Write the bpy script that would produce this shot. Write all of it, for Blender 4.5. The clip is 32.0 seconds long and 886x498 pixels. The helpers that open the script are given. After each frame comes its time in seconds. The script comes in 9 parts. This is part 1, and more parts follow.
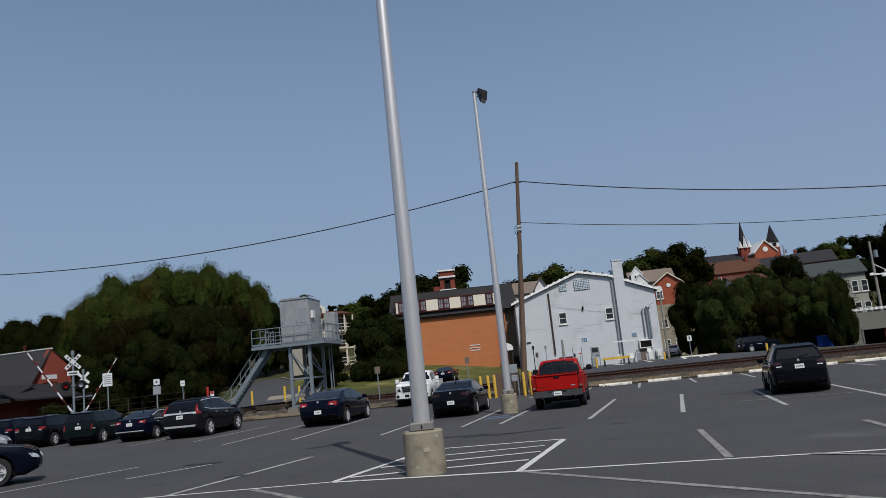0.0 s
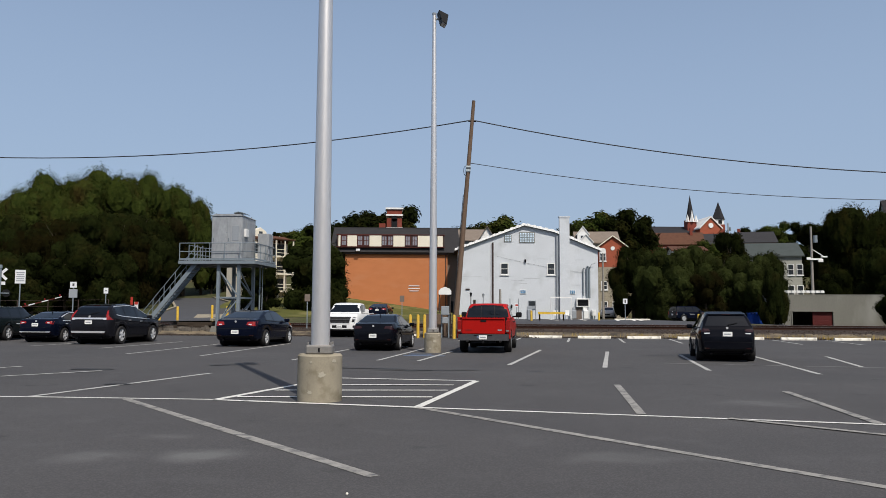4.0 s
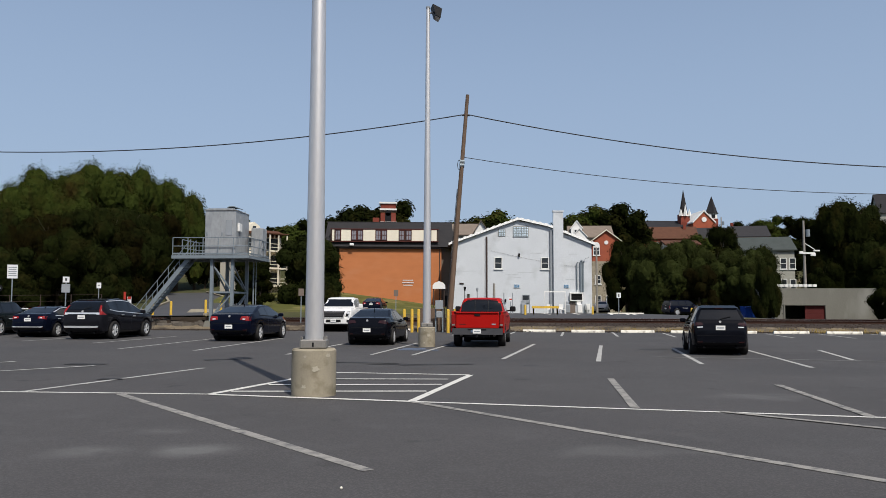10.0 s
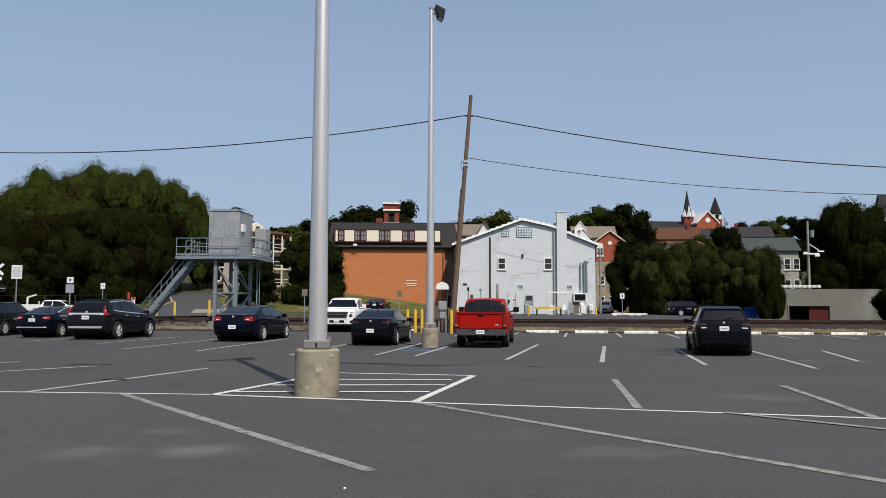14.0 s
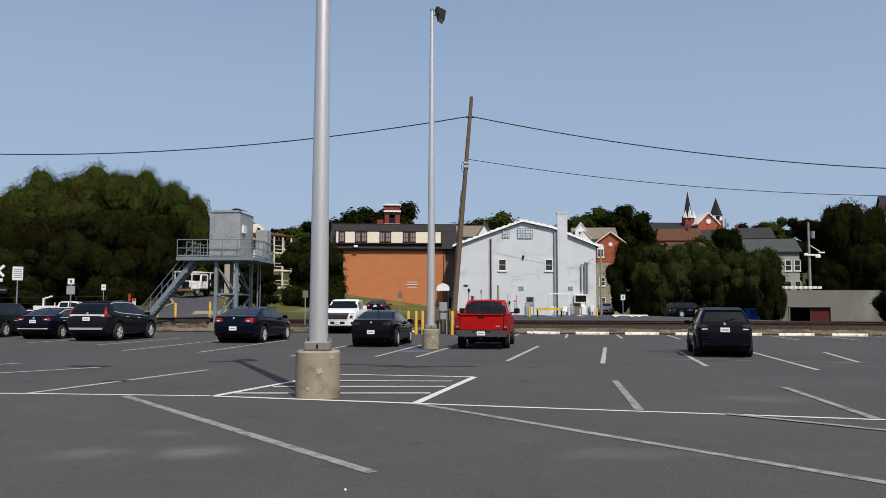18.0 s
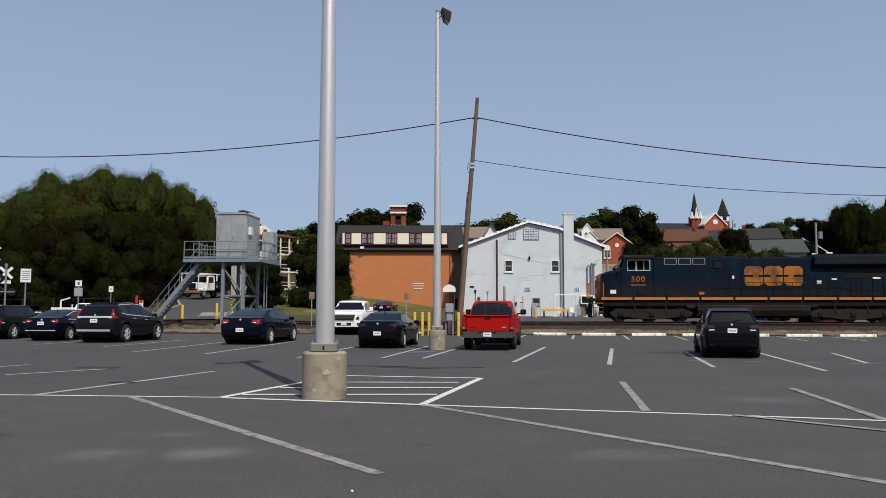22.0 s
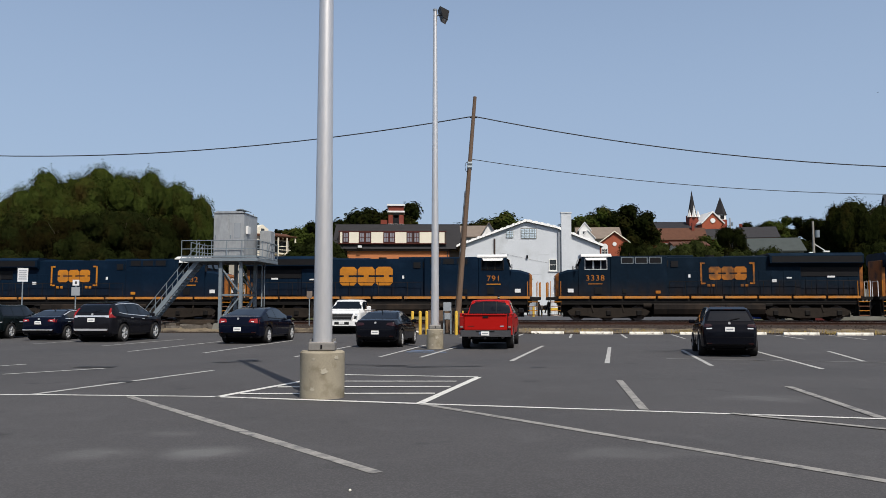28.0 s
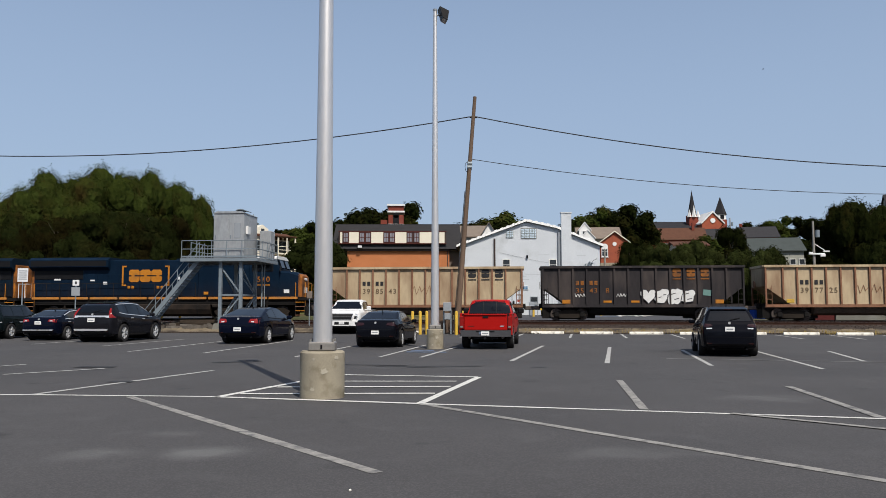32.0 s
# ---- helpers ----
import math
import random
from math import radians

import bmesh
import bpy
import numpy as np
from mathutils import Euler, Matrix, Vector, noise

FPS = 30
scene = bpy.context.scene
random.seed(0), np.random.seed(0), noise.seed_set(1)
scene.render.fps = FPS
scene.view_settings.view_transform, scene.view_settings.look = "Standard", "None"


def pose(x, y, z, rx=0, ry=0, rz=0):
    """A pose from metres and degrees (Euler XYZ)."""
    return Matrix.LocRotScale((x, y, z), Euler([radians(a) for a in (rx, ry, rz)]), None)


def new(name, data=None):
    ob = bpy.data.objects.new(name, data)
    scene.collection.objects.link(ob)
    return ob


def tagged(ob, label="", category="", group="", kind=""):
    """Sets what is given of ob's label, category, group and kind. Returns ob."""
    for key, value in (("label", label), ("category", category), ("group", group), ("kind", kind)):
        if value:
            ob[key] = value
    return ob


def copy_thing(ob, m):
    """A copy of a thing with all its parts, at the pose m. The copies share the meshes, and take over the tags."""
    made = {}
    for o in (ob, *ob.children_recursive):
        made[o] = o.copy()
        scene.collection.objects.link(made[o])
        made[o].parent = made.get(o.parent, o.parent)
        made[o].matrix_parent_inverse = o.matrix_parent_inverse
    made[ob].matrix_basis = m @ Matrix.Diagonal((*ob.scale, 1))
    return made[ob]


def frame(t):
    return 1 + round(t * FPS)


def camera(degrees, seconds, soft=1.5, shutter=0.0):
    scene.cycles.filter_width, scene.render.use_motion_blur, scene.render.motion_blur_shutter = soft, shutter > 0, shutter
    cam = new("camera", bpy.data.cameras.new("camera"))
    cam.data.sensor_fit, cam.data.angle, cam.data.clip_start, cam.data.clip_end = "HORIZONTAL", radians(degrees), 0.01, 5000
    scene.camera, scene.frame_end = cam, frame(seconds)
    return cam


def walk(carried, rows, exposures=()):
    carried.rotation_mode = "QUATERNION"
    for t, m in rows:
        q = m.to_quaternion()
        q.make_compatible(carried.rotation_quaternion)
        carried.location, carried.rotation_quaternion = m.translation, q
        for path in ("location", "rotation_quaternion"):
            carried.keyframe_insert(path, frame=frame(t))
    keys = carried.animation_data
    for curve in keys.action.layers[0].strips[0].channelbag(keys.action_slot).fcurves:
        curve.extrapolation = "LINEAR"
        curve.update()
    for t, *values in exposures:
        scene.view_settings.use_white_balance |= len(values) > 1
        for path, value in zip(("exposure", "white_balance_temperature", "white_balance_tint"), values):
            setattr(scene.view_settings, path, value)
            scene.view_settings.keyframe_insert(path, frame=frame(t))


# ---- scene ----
# ---------------- camera ----------------
cam = camera(59.80, 32.0, soft=0.7)


def cam_pose(x, y, z, yaw, pitch, roll):
    return pose(x, y, z, 90 + pitch, 0, yaw) @ pose(0, 0, 0, 0, 0, roll)


CAMERA_ROWS = (
    (0, -0.554, -1.336, 1.803, 0.09, 8.99, -5.95),
    (0.2, -0.484, -1.177, 1.816, -7.58, 6.92, -4.66),
    (0.5, -0.421, -1.001, 1.830, -11.02, 9.98, -5.22),
    (0.7, -0.398, -1.019, 1.809, -12.19, 10.92, -2.57),
    (1, -0.298, -0.610, 1.719, -1.25, 10.58, 0.09),
    (1.2, -0.242, -0.810, 1.733, -1.04, 10.03, -3.10),
    (1.5, -0.154, -0.224, 1.604, 6.39, 12.38, -2.04),
    (1.7, -0.015, -0.748, 1.631, 4.82, 13.13, 1.22),
    (2, -0.058, -0.154, 1.551, 4.42, 9.42, -0.80),
    (2.2, -0.030, -0.507, 1.604, 5.30, 7.24, -1.41),
    (2.5, 0.001, -0.036, 1.510, -1.16, 5.14, -0.05),
    (3, -0.002, 0.024, 1.492, -3.53, 4.35, 0.04),
    (3.5, 0.000, 0.000, 1.500, -3.28, 4.69, 0.24),
    (5.5, 0.000, 0.000, 1.500, -3.79, 4.18, 0.15),
    (6, 0.000, 0.000, 1.500, -3.83, 4.12, 0.17),
    (6.5, 0.000, 0.000, 1.500, -3.81, 4.16, 0.11),
    (7, 0.000, 0.000, 1.500, -3.81, 4.13, 0.15),
    (7.5, 0.000, 0.000, 1.500, -3.82, 4.17, 0.12),
    (8, 0.000, 0.000, 1.500, -3.80, 4.20, 0.15),
    (8.5, 0.000, 0.000, 1.500, -3.79, 4.24, 0.15),
    (9, 0.000, 0.000, 1.500, -3.75, 4.31, 0.12),
    (9.5, 0.000, 0.000, 1.500, -3.78, 4.30, 0.10),
    (10, 0.000, 0.000, 1.500, -3.80, 4.21, 0.13),
    (10.5, 0.000, 0.000, 1.500, -3.81, 4.20, 0.15),
    (11, 0.000, 0.000, 1.500, -3.81, 4.21, 0.16),
    (11.5, 0.000, 0.000, 1.500, -3.65, 4.24, 0.12),
    (12, 0.000, 0.000, 1.500, -3.67, 4.21, 0.13),
    (12.5, 0.000, 0.000, 1.500, -3.54, 4.22, 0.10),
    (13, 0.000, 0.000, 1.500, -3.75, 4.24, 0.13),
    (13.5, 0.000, 0.000, 1.500, -3.74, 4.23, 0.15),
    (14, 0.000, 0.000, 1.500, -3.55, 4.25, 0.16),
    (14.5, 0.000, 0.000, 1.500, -3.38, 4.31, 0.15),
    (16.5, 0.000, 0.000, 1.500, -3.31, 4.37, 0.16),
    (17, 0.000, 0.000, 1.500, -3.45, 4.31, 0.11),
    (17.5, 0.000, 0.000, 1.500, -3.47, 4.37, 0.20),
    (18, 0.000, 0.000, 1.500, -3.50, 4.35, 0.14),
    (18.5, 0.000, 0.000, 1.500, -3.38, 4.43, 0.14),
    (19, 0.000, 0.000, 1.500, -3.35, 4.39, 0.14),
    (19.5, 0.000, 0.000, 1.500, -3.84, 4.46, 0.16),
    (20, 0.000, 0.000, 1.500, -3.50, 4.54, -0.03),
    (20.5, 0.000, 0.000, 1.500, -3.56, 4.50, 0.09),
    (21, 0.000, 0.000, 1.500, -3.34, 4.41, 0.05),
    (21.5, 0.000, 0.000, 1.500, -3.08, 4.43, -0.02),
    (22, 0.000, 0.000, 1.500, -3.04, 4.44, 0.05),
    (22.5, 0.000, 0.000, 1.500, -3.28, 4.40, -0.07),
    (23, 0.000, 0.000, 1.500, -3.18, 4.36, -0.04),
    (23.5, 0.000, 0.000, 1.500, -3.02, 4.41, -0.06),
    (24, 0.000, 0.000, 1.500, -2.97, 4.40, -0.07),
    (24.5, 0.000, 0.000, 1.500, -2.82, 4.41, -0.05),
    (25, 0.000, 0.000, 1.500, -3.02, 4.40, -0.08),
    (25.5, 0.000, 0.000, 1.500, -3.11, 4.40, -0.04),
    (27.5, 0.000, 0.000, 1.500, -3.22, 4.37, -0.04),
    (28, 0.000, 0.000, 1.500, -3.21, 4.36, -0.02),
    (28.5, 0.000, 0.000, 1.500, -3.21, 4.36, -0.04),
    (29, 0.000, 0.000, 1.500, -3.21, 4.36, -0.04),
    (29.5, 0.000, 0.000, 1.500, -3.21, 4.36, -0.03),
    (30, 0.000, 0.000, 1.500, -3.21, 4.36, -0.04),
    (30.5, 0.000, 0.000, 1.500, -3.21, 4.36, -0.04),
    (31, 0.000, 0.000, 1.500, -3.21, 4.36, -0.03),
    (31.5, 0.000, 0.000, 1.500, -3.21, 4.36, -0.03),
    (32, 0.000, 0.000, 1.500, -3.21, 4.36, -0.04),
)
walk(cam, [(r[0], cam_pose(*r[1:])) for r in CAMERA_ROWS], [(0.0, -0.5, 6150, 10), (2.0, -0.5, 6150, 10), (2.7, -0.15, 6400, 10), (3.3, -0.04, 6500, 10), (18.0, -0.04, 6500, 10), (20.5, -0.08, 6500, 10), (22.3, -0.09, 6500, 10), (23.0, 0.0, 6500, 10), (32.0, 0.02, 6500, 10)])

# ---------------- world and sun ----------------
SUN_AWAY = Vector((-0.33, 0.944, 0)).normalized()      # the way the shadows fall on the ground
SUN_UP = 52.0
world = bpy.data.worlds.new("world")
scene.world = world
world.use_nodes = True
wn = world.node_tree.nodes
sky = wn.new("ShaderNodeTexSky")
sky.sky_type = "NISHITA"
sky.sun_disc = False
sky.sun_elevation = radians(SUN_UP)
sky.sun_rotation = math.atan2(-SUN_AWAY.x, -SUN_AWAY.y)
sky.air_density, sky.dust_density, sky.ozone_density = 1.0, 2.2, 1.6
wn["Background"].inputs[1].default_value = 0.125
# a thin even haze that thins out upwards
wl = world.node_tree.links
world_dir, world_z, veil, veil_mix = wn.new("ShaderNodeTexCoord"), wn.new("ShaderNodeSeparateXYZ"), wn.new("ShaderNodeMapRange"), wn.new("ShaderNodeMix")
wl.new(world_dir.outputs["Generated"], world_z.inputs[0])
wl.new(world_z.outputs[2], veil.inputs["Value"])
veil.interpolation_type = "SMOOTHSTEP"
for key, value in (("From Min", 0.1), ("From Max", 0.85), ("To Min", 0.75), ("To Max", 0.0)):
    veil.inputs[key].default_value = value
veil_mix.data_type = "RGBA"
veil_mix.inputs[7].default_value = (2.95, 3.85, 5.3, 1)
wl.new(veil.outputs[0], veil_mix.inputs[0])
wl.new(sky.outputs[0], veil_mix.inputs[6])
wl.new(veil_mix.outputs[2], wn["Background"].inputs[0])

sun_data = bpy.data.lights.new("sun", "SUN")
sun_data.energy, sun_data.angle, sun_data.color = 4.5, radians(0.53), (1.0, 0.94, 0.85)
sun = new("sun", sun_data)
sun_way = (SUN_AWAY * math.cos(radians(SUN_UP)) - Vector((0, 0, math.sin(radians(SUN_UP))))).normalized()
sun.matrix_world = Matrix.Translation((20, -30, 60)) @ sun_way.to_track_quat("-Z", "Y").to_matrix().to_4x4()


# ---------------- materials ----------------
def material(name, color, rough=0.6, metal=0.0, vary=0.12, scale=2.0, fine=40.0, bump=0.02, dirt=None, dirt_amount=0.0, dirt_scale=0.6, per="", coat=0.0, spec=0.18, stretch=(1, 1, 1)):
    """Colour with variation at two scales, optional stains of a second colour, and fine relief."""
    m = bpy.data.materials.new(name)
    m.use_nodes = True
    nt = m.node_tree
    n, l = nt.nodes, nt.links
    b = n["Principled BSDF"]
    b.inputs["Roughness"].default_value, b.inputs["Metallic"].default_value = rough, metal
    b.inputs["Coat Weight"].default_value, b.inputs["Coat Roughness"].default_value = coat, 0.05
    b.inputs["Specular IOR Level"].default_value = spec
    tc = n.new("ShaderNodeTexCoord")
    mp = n.new("ShaderNodeMapping")
    mp.inputs["Scale"].default_value = stretch
    l.new(tc.outputs["Object"], mp.inputs[0])
    big, small = n.new("ShaderNodeTexNoise"), n.new("ShaderNodeTexNoise")
    big.inputs["Scale"].default_value, small.inputs["Scale"].default_value = scale, fine
    big.inputs["Detail"].default_value, small.inputs["Detail"].default_value = 5, 3
    l.new(mp.outputs[0], big.inputs["Vector"]), l.new(mp.outputs[0], small.inputs["Vector"])
    add = n.new("ShaderNodeMath")
    add.operation = "ADD"
    l.new(big.outputs[0], add.inputs[0]), l.new(small.outputs[0], add.inputs[1])
    rng = n.new("ShaderNodeMapRange")
    rng.inputs["From Min"].default_value, rng.inputs["From Max"].default_value = 0.6, 1.4
    rng.inputs["To Min"].default_value, rng.inputs["To Max"].default_value = 1 - vary, 1 + vary
    l.new(add.outputs[0], rng.inputs["Value"])
    value = rng.outputs[0]
    if per:
        src = n.new("ShaderNodeObjectInfo") if per == "object" else n.new("ShaderNodeNewGeometry")
        r2 = n.new("ShaderNodeMapRange")
        r2.inputs["To Min"].default_value, r2.inputs["To Max"].default_value = (0.8, 1.2) if per == "object" else (0.86, 1.14)
        l.new(src.outputs["Random" if per == "object" else "Random Per Island"], r2.inputs["Value"])
        mul = n.new("ShaderNodeMath")
        mul.operation = "MULTIPLY"
        l.new(value, mul.inputs[0]), l.new(r2.outputs[0], mul.inputs[1])
        value = mul.outputs[0]
    hsv = n.new("ShaderNodeHueSaturation")
    hsv.inputs["Color"].default_value = (*color, 1)
    l.new(value, hsv.inputs["Value"])
    out = hsv.outputs[0]
    if dirt:
        dn = n.new("ShaderNodeTexNoise")
        dn.inputs["Scale"].default_value, dn.inputs["Detail"].default_value = dirt_scale, 7
        l.new(mp.outputs[0], dn.inputs["Vector"])
        dr = n.new("ShaderNodeMapRange")
        dr.inputs["From Min"].default_value, dr.inputs["From Max"].default_value = 0.62 - 0.3 * dirt_amount, 0.78 - 0.2 * dirt_amount
        l.new(dn.outputs[0], dr.inputs["Value"])
        mix = n.new("ShaderNodeMix")
        mix.data_type = "RGBA"
        l.new(dr.outputs[0], mix.inputs[0]), l.new(out, mix.inputs[6])
        mix.inputs[7].default_value = (*dirt, 1)
        out = mix.outputs[2]
    l.new(out, b.inputs["Base Color"])
    if bump:
        bp = n.new("ShaderNodeBump")
        bp.inputs["Strength"].default_value, bp.inputs["Distance"].default_value = 0.6, bump
        l.new(add.outputs[0], bp.inputs["Height"]), l.new(bp.outputs[0], b.inputs["Normal"])
    return m


M = {}
def asphalt_material():
    """Worn asphalt: fine aggregate, broad pale traffic wear, dark oil spots, and pale dried puddle marks where they lie."""
    m = material("asphalt", (0.083, 0.080, 0.080), 0.86, vary=0.2, scale=0.3, fine=70, bump=0.008, dirt=(0.066, 0.065, 0.066), dirt_amount=0.35, dirt_scale=0.13)
    n, l = m.node_tree.nodes, m.node_tree.links
    b = n["Principled BSDF"]
    col = b.inputs["Base Color"].links[0].from_socket
    tc = n["Texture Coordinate"]

    def ramp(src, a, z, lo, hi):
        r = n.new("ShaderNodeMapRange")
        r.inputs["From Min"].default_value, r.inputs["From Max"].default_value = a, z
        r.inputs["To Min"].default_value, r.inputs["To Max"].default_value = lo, hi
        l.new(src, r.inputs["Value"])
        return r.outputs[0]

    def mix(fac, col, other, mode="MIX"):
        x = n.new("ShaderNodeMix")
        x.data_type, x.blend_type = "RGBA", mode
        l.new(fac, x.inputs[0]), l.new(col, x.inputs[6])
        x.inputs[7].default_value = (*other, 1)
        return x.outputs[2]

    grit = n.new("ShaderNodeTexVoronoi")
    grit.inputs["Scale"].default_value = 38
    l.new(tc.outputs["Object"], grit.inputs["Vector"])
    col = mix(ramp(grit.outputs["Distance"], 0.1, 0.6, 0.0, 0.45), col, (0.032, 0.031, 0.032))
    mid = n.new("ShaderNodeTexNoise")
    mid.inputs["Scale"].default_value, mid.inputs["Detail"].default_value = 1.6, 9
    l.new(tc.outputs["Object"], mid.inputs["Vector"])
    col = mix(ramp(mid.outputs[0], 0.55, 0.75, 0.0, 0.5), col, (0.085, 0.084, 0.084))
    oil = n.new("ShaderNodeTexNoise")
    oil.inputs["Scale"].default_value, oil.inputs["Detail"].default_value = 0.9, 4
    l.new(tc.outputs["Object"], oil.inputs["Vector"])
    col = mix(ramp(oil.outputs[0], 0.64, 0.74, 0.0, 0.55), col, (0.024, 0.024, 0.025))
    for x, y, sx, sy, k in ((-3.05, 8.25, 0.75, 0.55, 0.42), (-1.95, 8.25, 0.8, 0.6, 0.6), (-2.7, 9.5, 0.5, 0.35, 0.4), (-6.0, 9.2, 1.4, 0.7, 0.35), (6.2, 12.6, 1.6, 0.8, 0.3), (2.4, 8.0, 1.5, 0.6, 0.25)):
        mp = n.new("ShaderNodeMapping")
        mp.vector_type = "TEXTURE"
        mp.inputs["Location"].default_value, mp.inputs["Scale"].default_value = (x, y, 0), (sx, sy, 1)
        l.new(tc.outputs["Object"], mp.inputs[0])
        gr = n.new("ShaderNodeTexGradient")
        gr.gradient_type = "QUADRATIC_SPHERE"
        l.new(mp.outputs[0], gr.inputs[0])
        wob = n.new("ShaderNodeMath")
        wob.operation = "MULTIPLY"
        l.new(gr.outputs["Fac"], wob.inputs[0]), l.new(ramp(mid.outputs[0], 0.35, 0.7, 0.3, 1.6), wob.inputs[1])
        col = mix(ramp(wob.outputs[0], 0.02, 0.6, 0.0, k), col, (0.145, 0.145, 0.142))
    l.new(col, b.inputs["Base Color"])
    return m


M["asphalt"] = asphalt_material()
M["road"] = material("road_asphalt", (0.062, 0.063, 0.068), 0.85, vary=0.12, scale=0.4, fine=40, bump=0.006)
M["tar"] = material("tar_and_shadow", (0.035, 0.035, 0.036), 0.7, vary=0.2, scale=2, fine=50, bump=0.002)
M["line"] = material("line_paint", (0.37, 0.365, 0.345), 0.7, vary=0.14, scale=5, fine=45, bump=0.003, dirt=(0.12, 0.12, 0.12), dirt_amount=0.28, dirt_scale=5)
M["line_fresh"] = material("fresh_line_paint", (0.58, 0.57, 0.53), 0.65, vary=0.1, scale=5, fine=45, bump=0.003, dirt=(0.25, 0.25, 0.24), dirt_amount=0.2, dirt_scale=5)
M["line_old"] = material("worn_line_paint", (0.25, 0.24, 0.22), 0.75, vary=0.2, scale=4, fine=40, bump=0.003, dirt=(0.10, 0.10, 0.10), dirt_amount=0.5, dirt_scale=6)
M["blue_paint"] = material("blue_marking_paint", (0.10, 0.135, 0.20), 0.7, vary=0.2, scale=5, bump=0.002, dirt=(0.09, 0.09, 0.09), dirt_amount=0.4, dirt_scale=4)
M["concrete"] = material("concrete", (0.27, 0.24, 0.18), 0.85, vary=0.16, scale=3, fine=50, bump=0.004, dirt=(0.17, 0.145, 0.10), dirt_amount=0.35, dirt_scale=4)
M["grey_concrete"] = material("grey_concrete", (0.155, 0.152, 0.132), 0.85, vary=0.12, scale=0.8, fine=14, bump=0.01, dirt=(0.22, 0.22, 0.20), dirt_amount=0.35, dirt_scale=0.5, stretch=(1, 1, 0.35))
M["fresh_concrete"] = material("chipped_concrete", (0.36, 0.33, 0.265), 0.9, vary=0.1, bump=0.004)
M["cast_metal"] = material("cast_aluminium", (0.23, 0.22, 0.205), 0.5, 0.4, vary=0.15, scale=4, bump=0.004)
M["line_faint"] = material("ghost_line", (0.19, 0.187, 0.18), 0.85, vary=0.15, scale=3, bump=0.003, dirt=(0.10, 0.098, 0.098), dirt_amount=0.5, dirt_scale=2)
M["stop_white"] = material("painted_concrete", (0.70, 0.67, 0.59), 0.75, vary=0.1, scale=4, bump=0.006, dirt=(0.3, 0.28, 0.24), dirt_amount=0.25, dirt_scale=4)
M["alu"] = material("brushed_aluminium", (0.60, 0.59, 0.585), 0.42, 0.6, vary=0.07, scale=1.2, fine=25, bump=0.002, stretch=(1, 1, 0.2))
M["galv"] = material("galvanised_steel", (0.20, 0.235, 0.26), 0.55, 0.35, vary=0.14, scale=2.5, fine=18, bump=0.003)
M["bungalow"] = material("galvanised_sheet", (0.37, 0.38, 0.385), 0.45, 0.45, vary=0.2, scale=1.1, fine=7, bump=0.004, dirt=(0.26, 0.27, 0.275), dirt_amount=0.4, dirt_scale=1.3, stretch=(1, 1, 0.5))
M["ground"] = material("grass_and_earth", (0.050, 0.053, 0.020), 0.95, vary=0.35, scale=0.25, fine=4, bump=0.08, dirt=(0.10, 0.08, 0.045), dirt_amount=0.45, dirt_scale=0.12)
M["grass"] = material("mown_grass", (0.078, 0.080, 0.020), 0.95, vary=0.3, scale=0.5, fine=8, bump=0.05, dirt=(0.2, 0.17, 0.07), dirt_amount=0.4, dirt_scale=0.35)
M["ballast"] = material("ballast_bed", (0.034, 0.025, 0.02), 0.95, vary=0.35, scale=2.0, fine=9, bump=0.08, dirt=(0.055, 0.04, 0.03), dirt_amount=0.4, dirt_scale=0.5, spec=0.2)
M["gravel"] = material("pale_gravel", (0.155, 0.125, 0.085), 0.95, vary=0.35, scale=3, fine=14, bump=0.03, dirt=(0.045, 0.036, 0.028), dirt_amount=0.6, dirt_scale=0.9)
M["stone"] = material("ballast_stone", (0.038, 0.029, 0.023), 0.95, vary=0.2, scale=6, bump=0.01, per="island")
M["rail"] = material("rusty_rail", (0.035, 0.016, 0.011), 0.75, 0.25, vary=0.3, scale=3, bump=0.004)
M["rail_top"] = material("polished_rail_head", (0.42, 0.40, 0.38), 0.32, 0.9, vary=0.1, scale=2, bump=0)
M["tie"] = material("creosoted_wood", (0.04, 0.03, 0.022), 0.9, vary=0.3, scale=3, fine=30, bump=0.01, per="object")
M["white_wall"] = material("whitewashed_brick", (0.50, 0.525, 0.55), 0.85, vary=0.08, scale=0.5, fine=8, bump=0.012, dirt=(0.40, 0.42, 0.43), dirt_amount=0.25, dirt_scale=0.45)
M["brick_orange"] = material("orange_brick", (0.42, 0.155, 0.062), 0.85, vary=0.10, scale=0.6, fine=10, bump=0.008, dirt=(0.42, 0.17, 0.08), dirt_amount=0.3, dirt_scale=0.3, stretch=(1, 1, 2.5))
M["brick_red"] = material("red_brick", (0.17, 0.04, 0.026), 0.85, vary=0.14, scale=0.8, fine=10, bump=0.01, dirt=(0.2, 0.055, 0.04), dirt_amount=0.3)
# lighter copy of red_brick: the sunlight is put into its colour
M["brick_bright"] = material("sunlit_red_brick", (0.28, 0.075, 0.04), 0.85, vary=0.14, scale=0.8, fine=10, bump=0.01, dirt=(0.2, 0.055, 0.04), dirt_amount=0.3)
M["shingle"] = material("grey_shingle", (0.032, 0.031, 0.033), 0.9, vary=0.18, scale=1.2, fine=6, bump=0.02, stretch=(1, 1, 3))
M["shingle_tan"] = material("brown_shingle", (0.17, 0.138, 0.112), 0.9, vary=0.15, scale=1.2, fine=6, bump=0.02)
M["shingle_brown"] = material("dark_brown_shingle", (0.09, 0.041, 0.025), 0.9, vary=0.2, scale=1.2, fine=6, bump=0.02, spec=0.2)
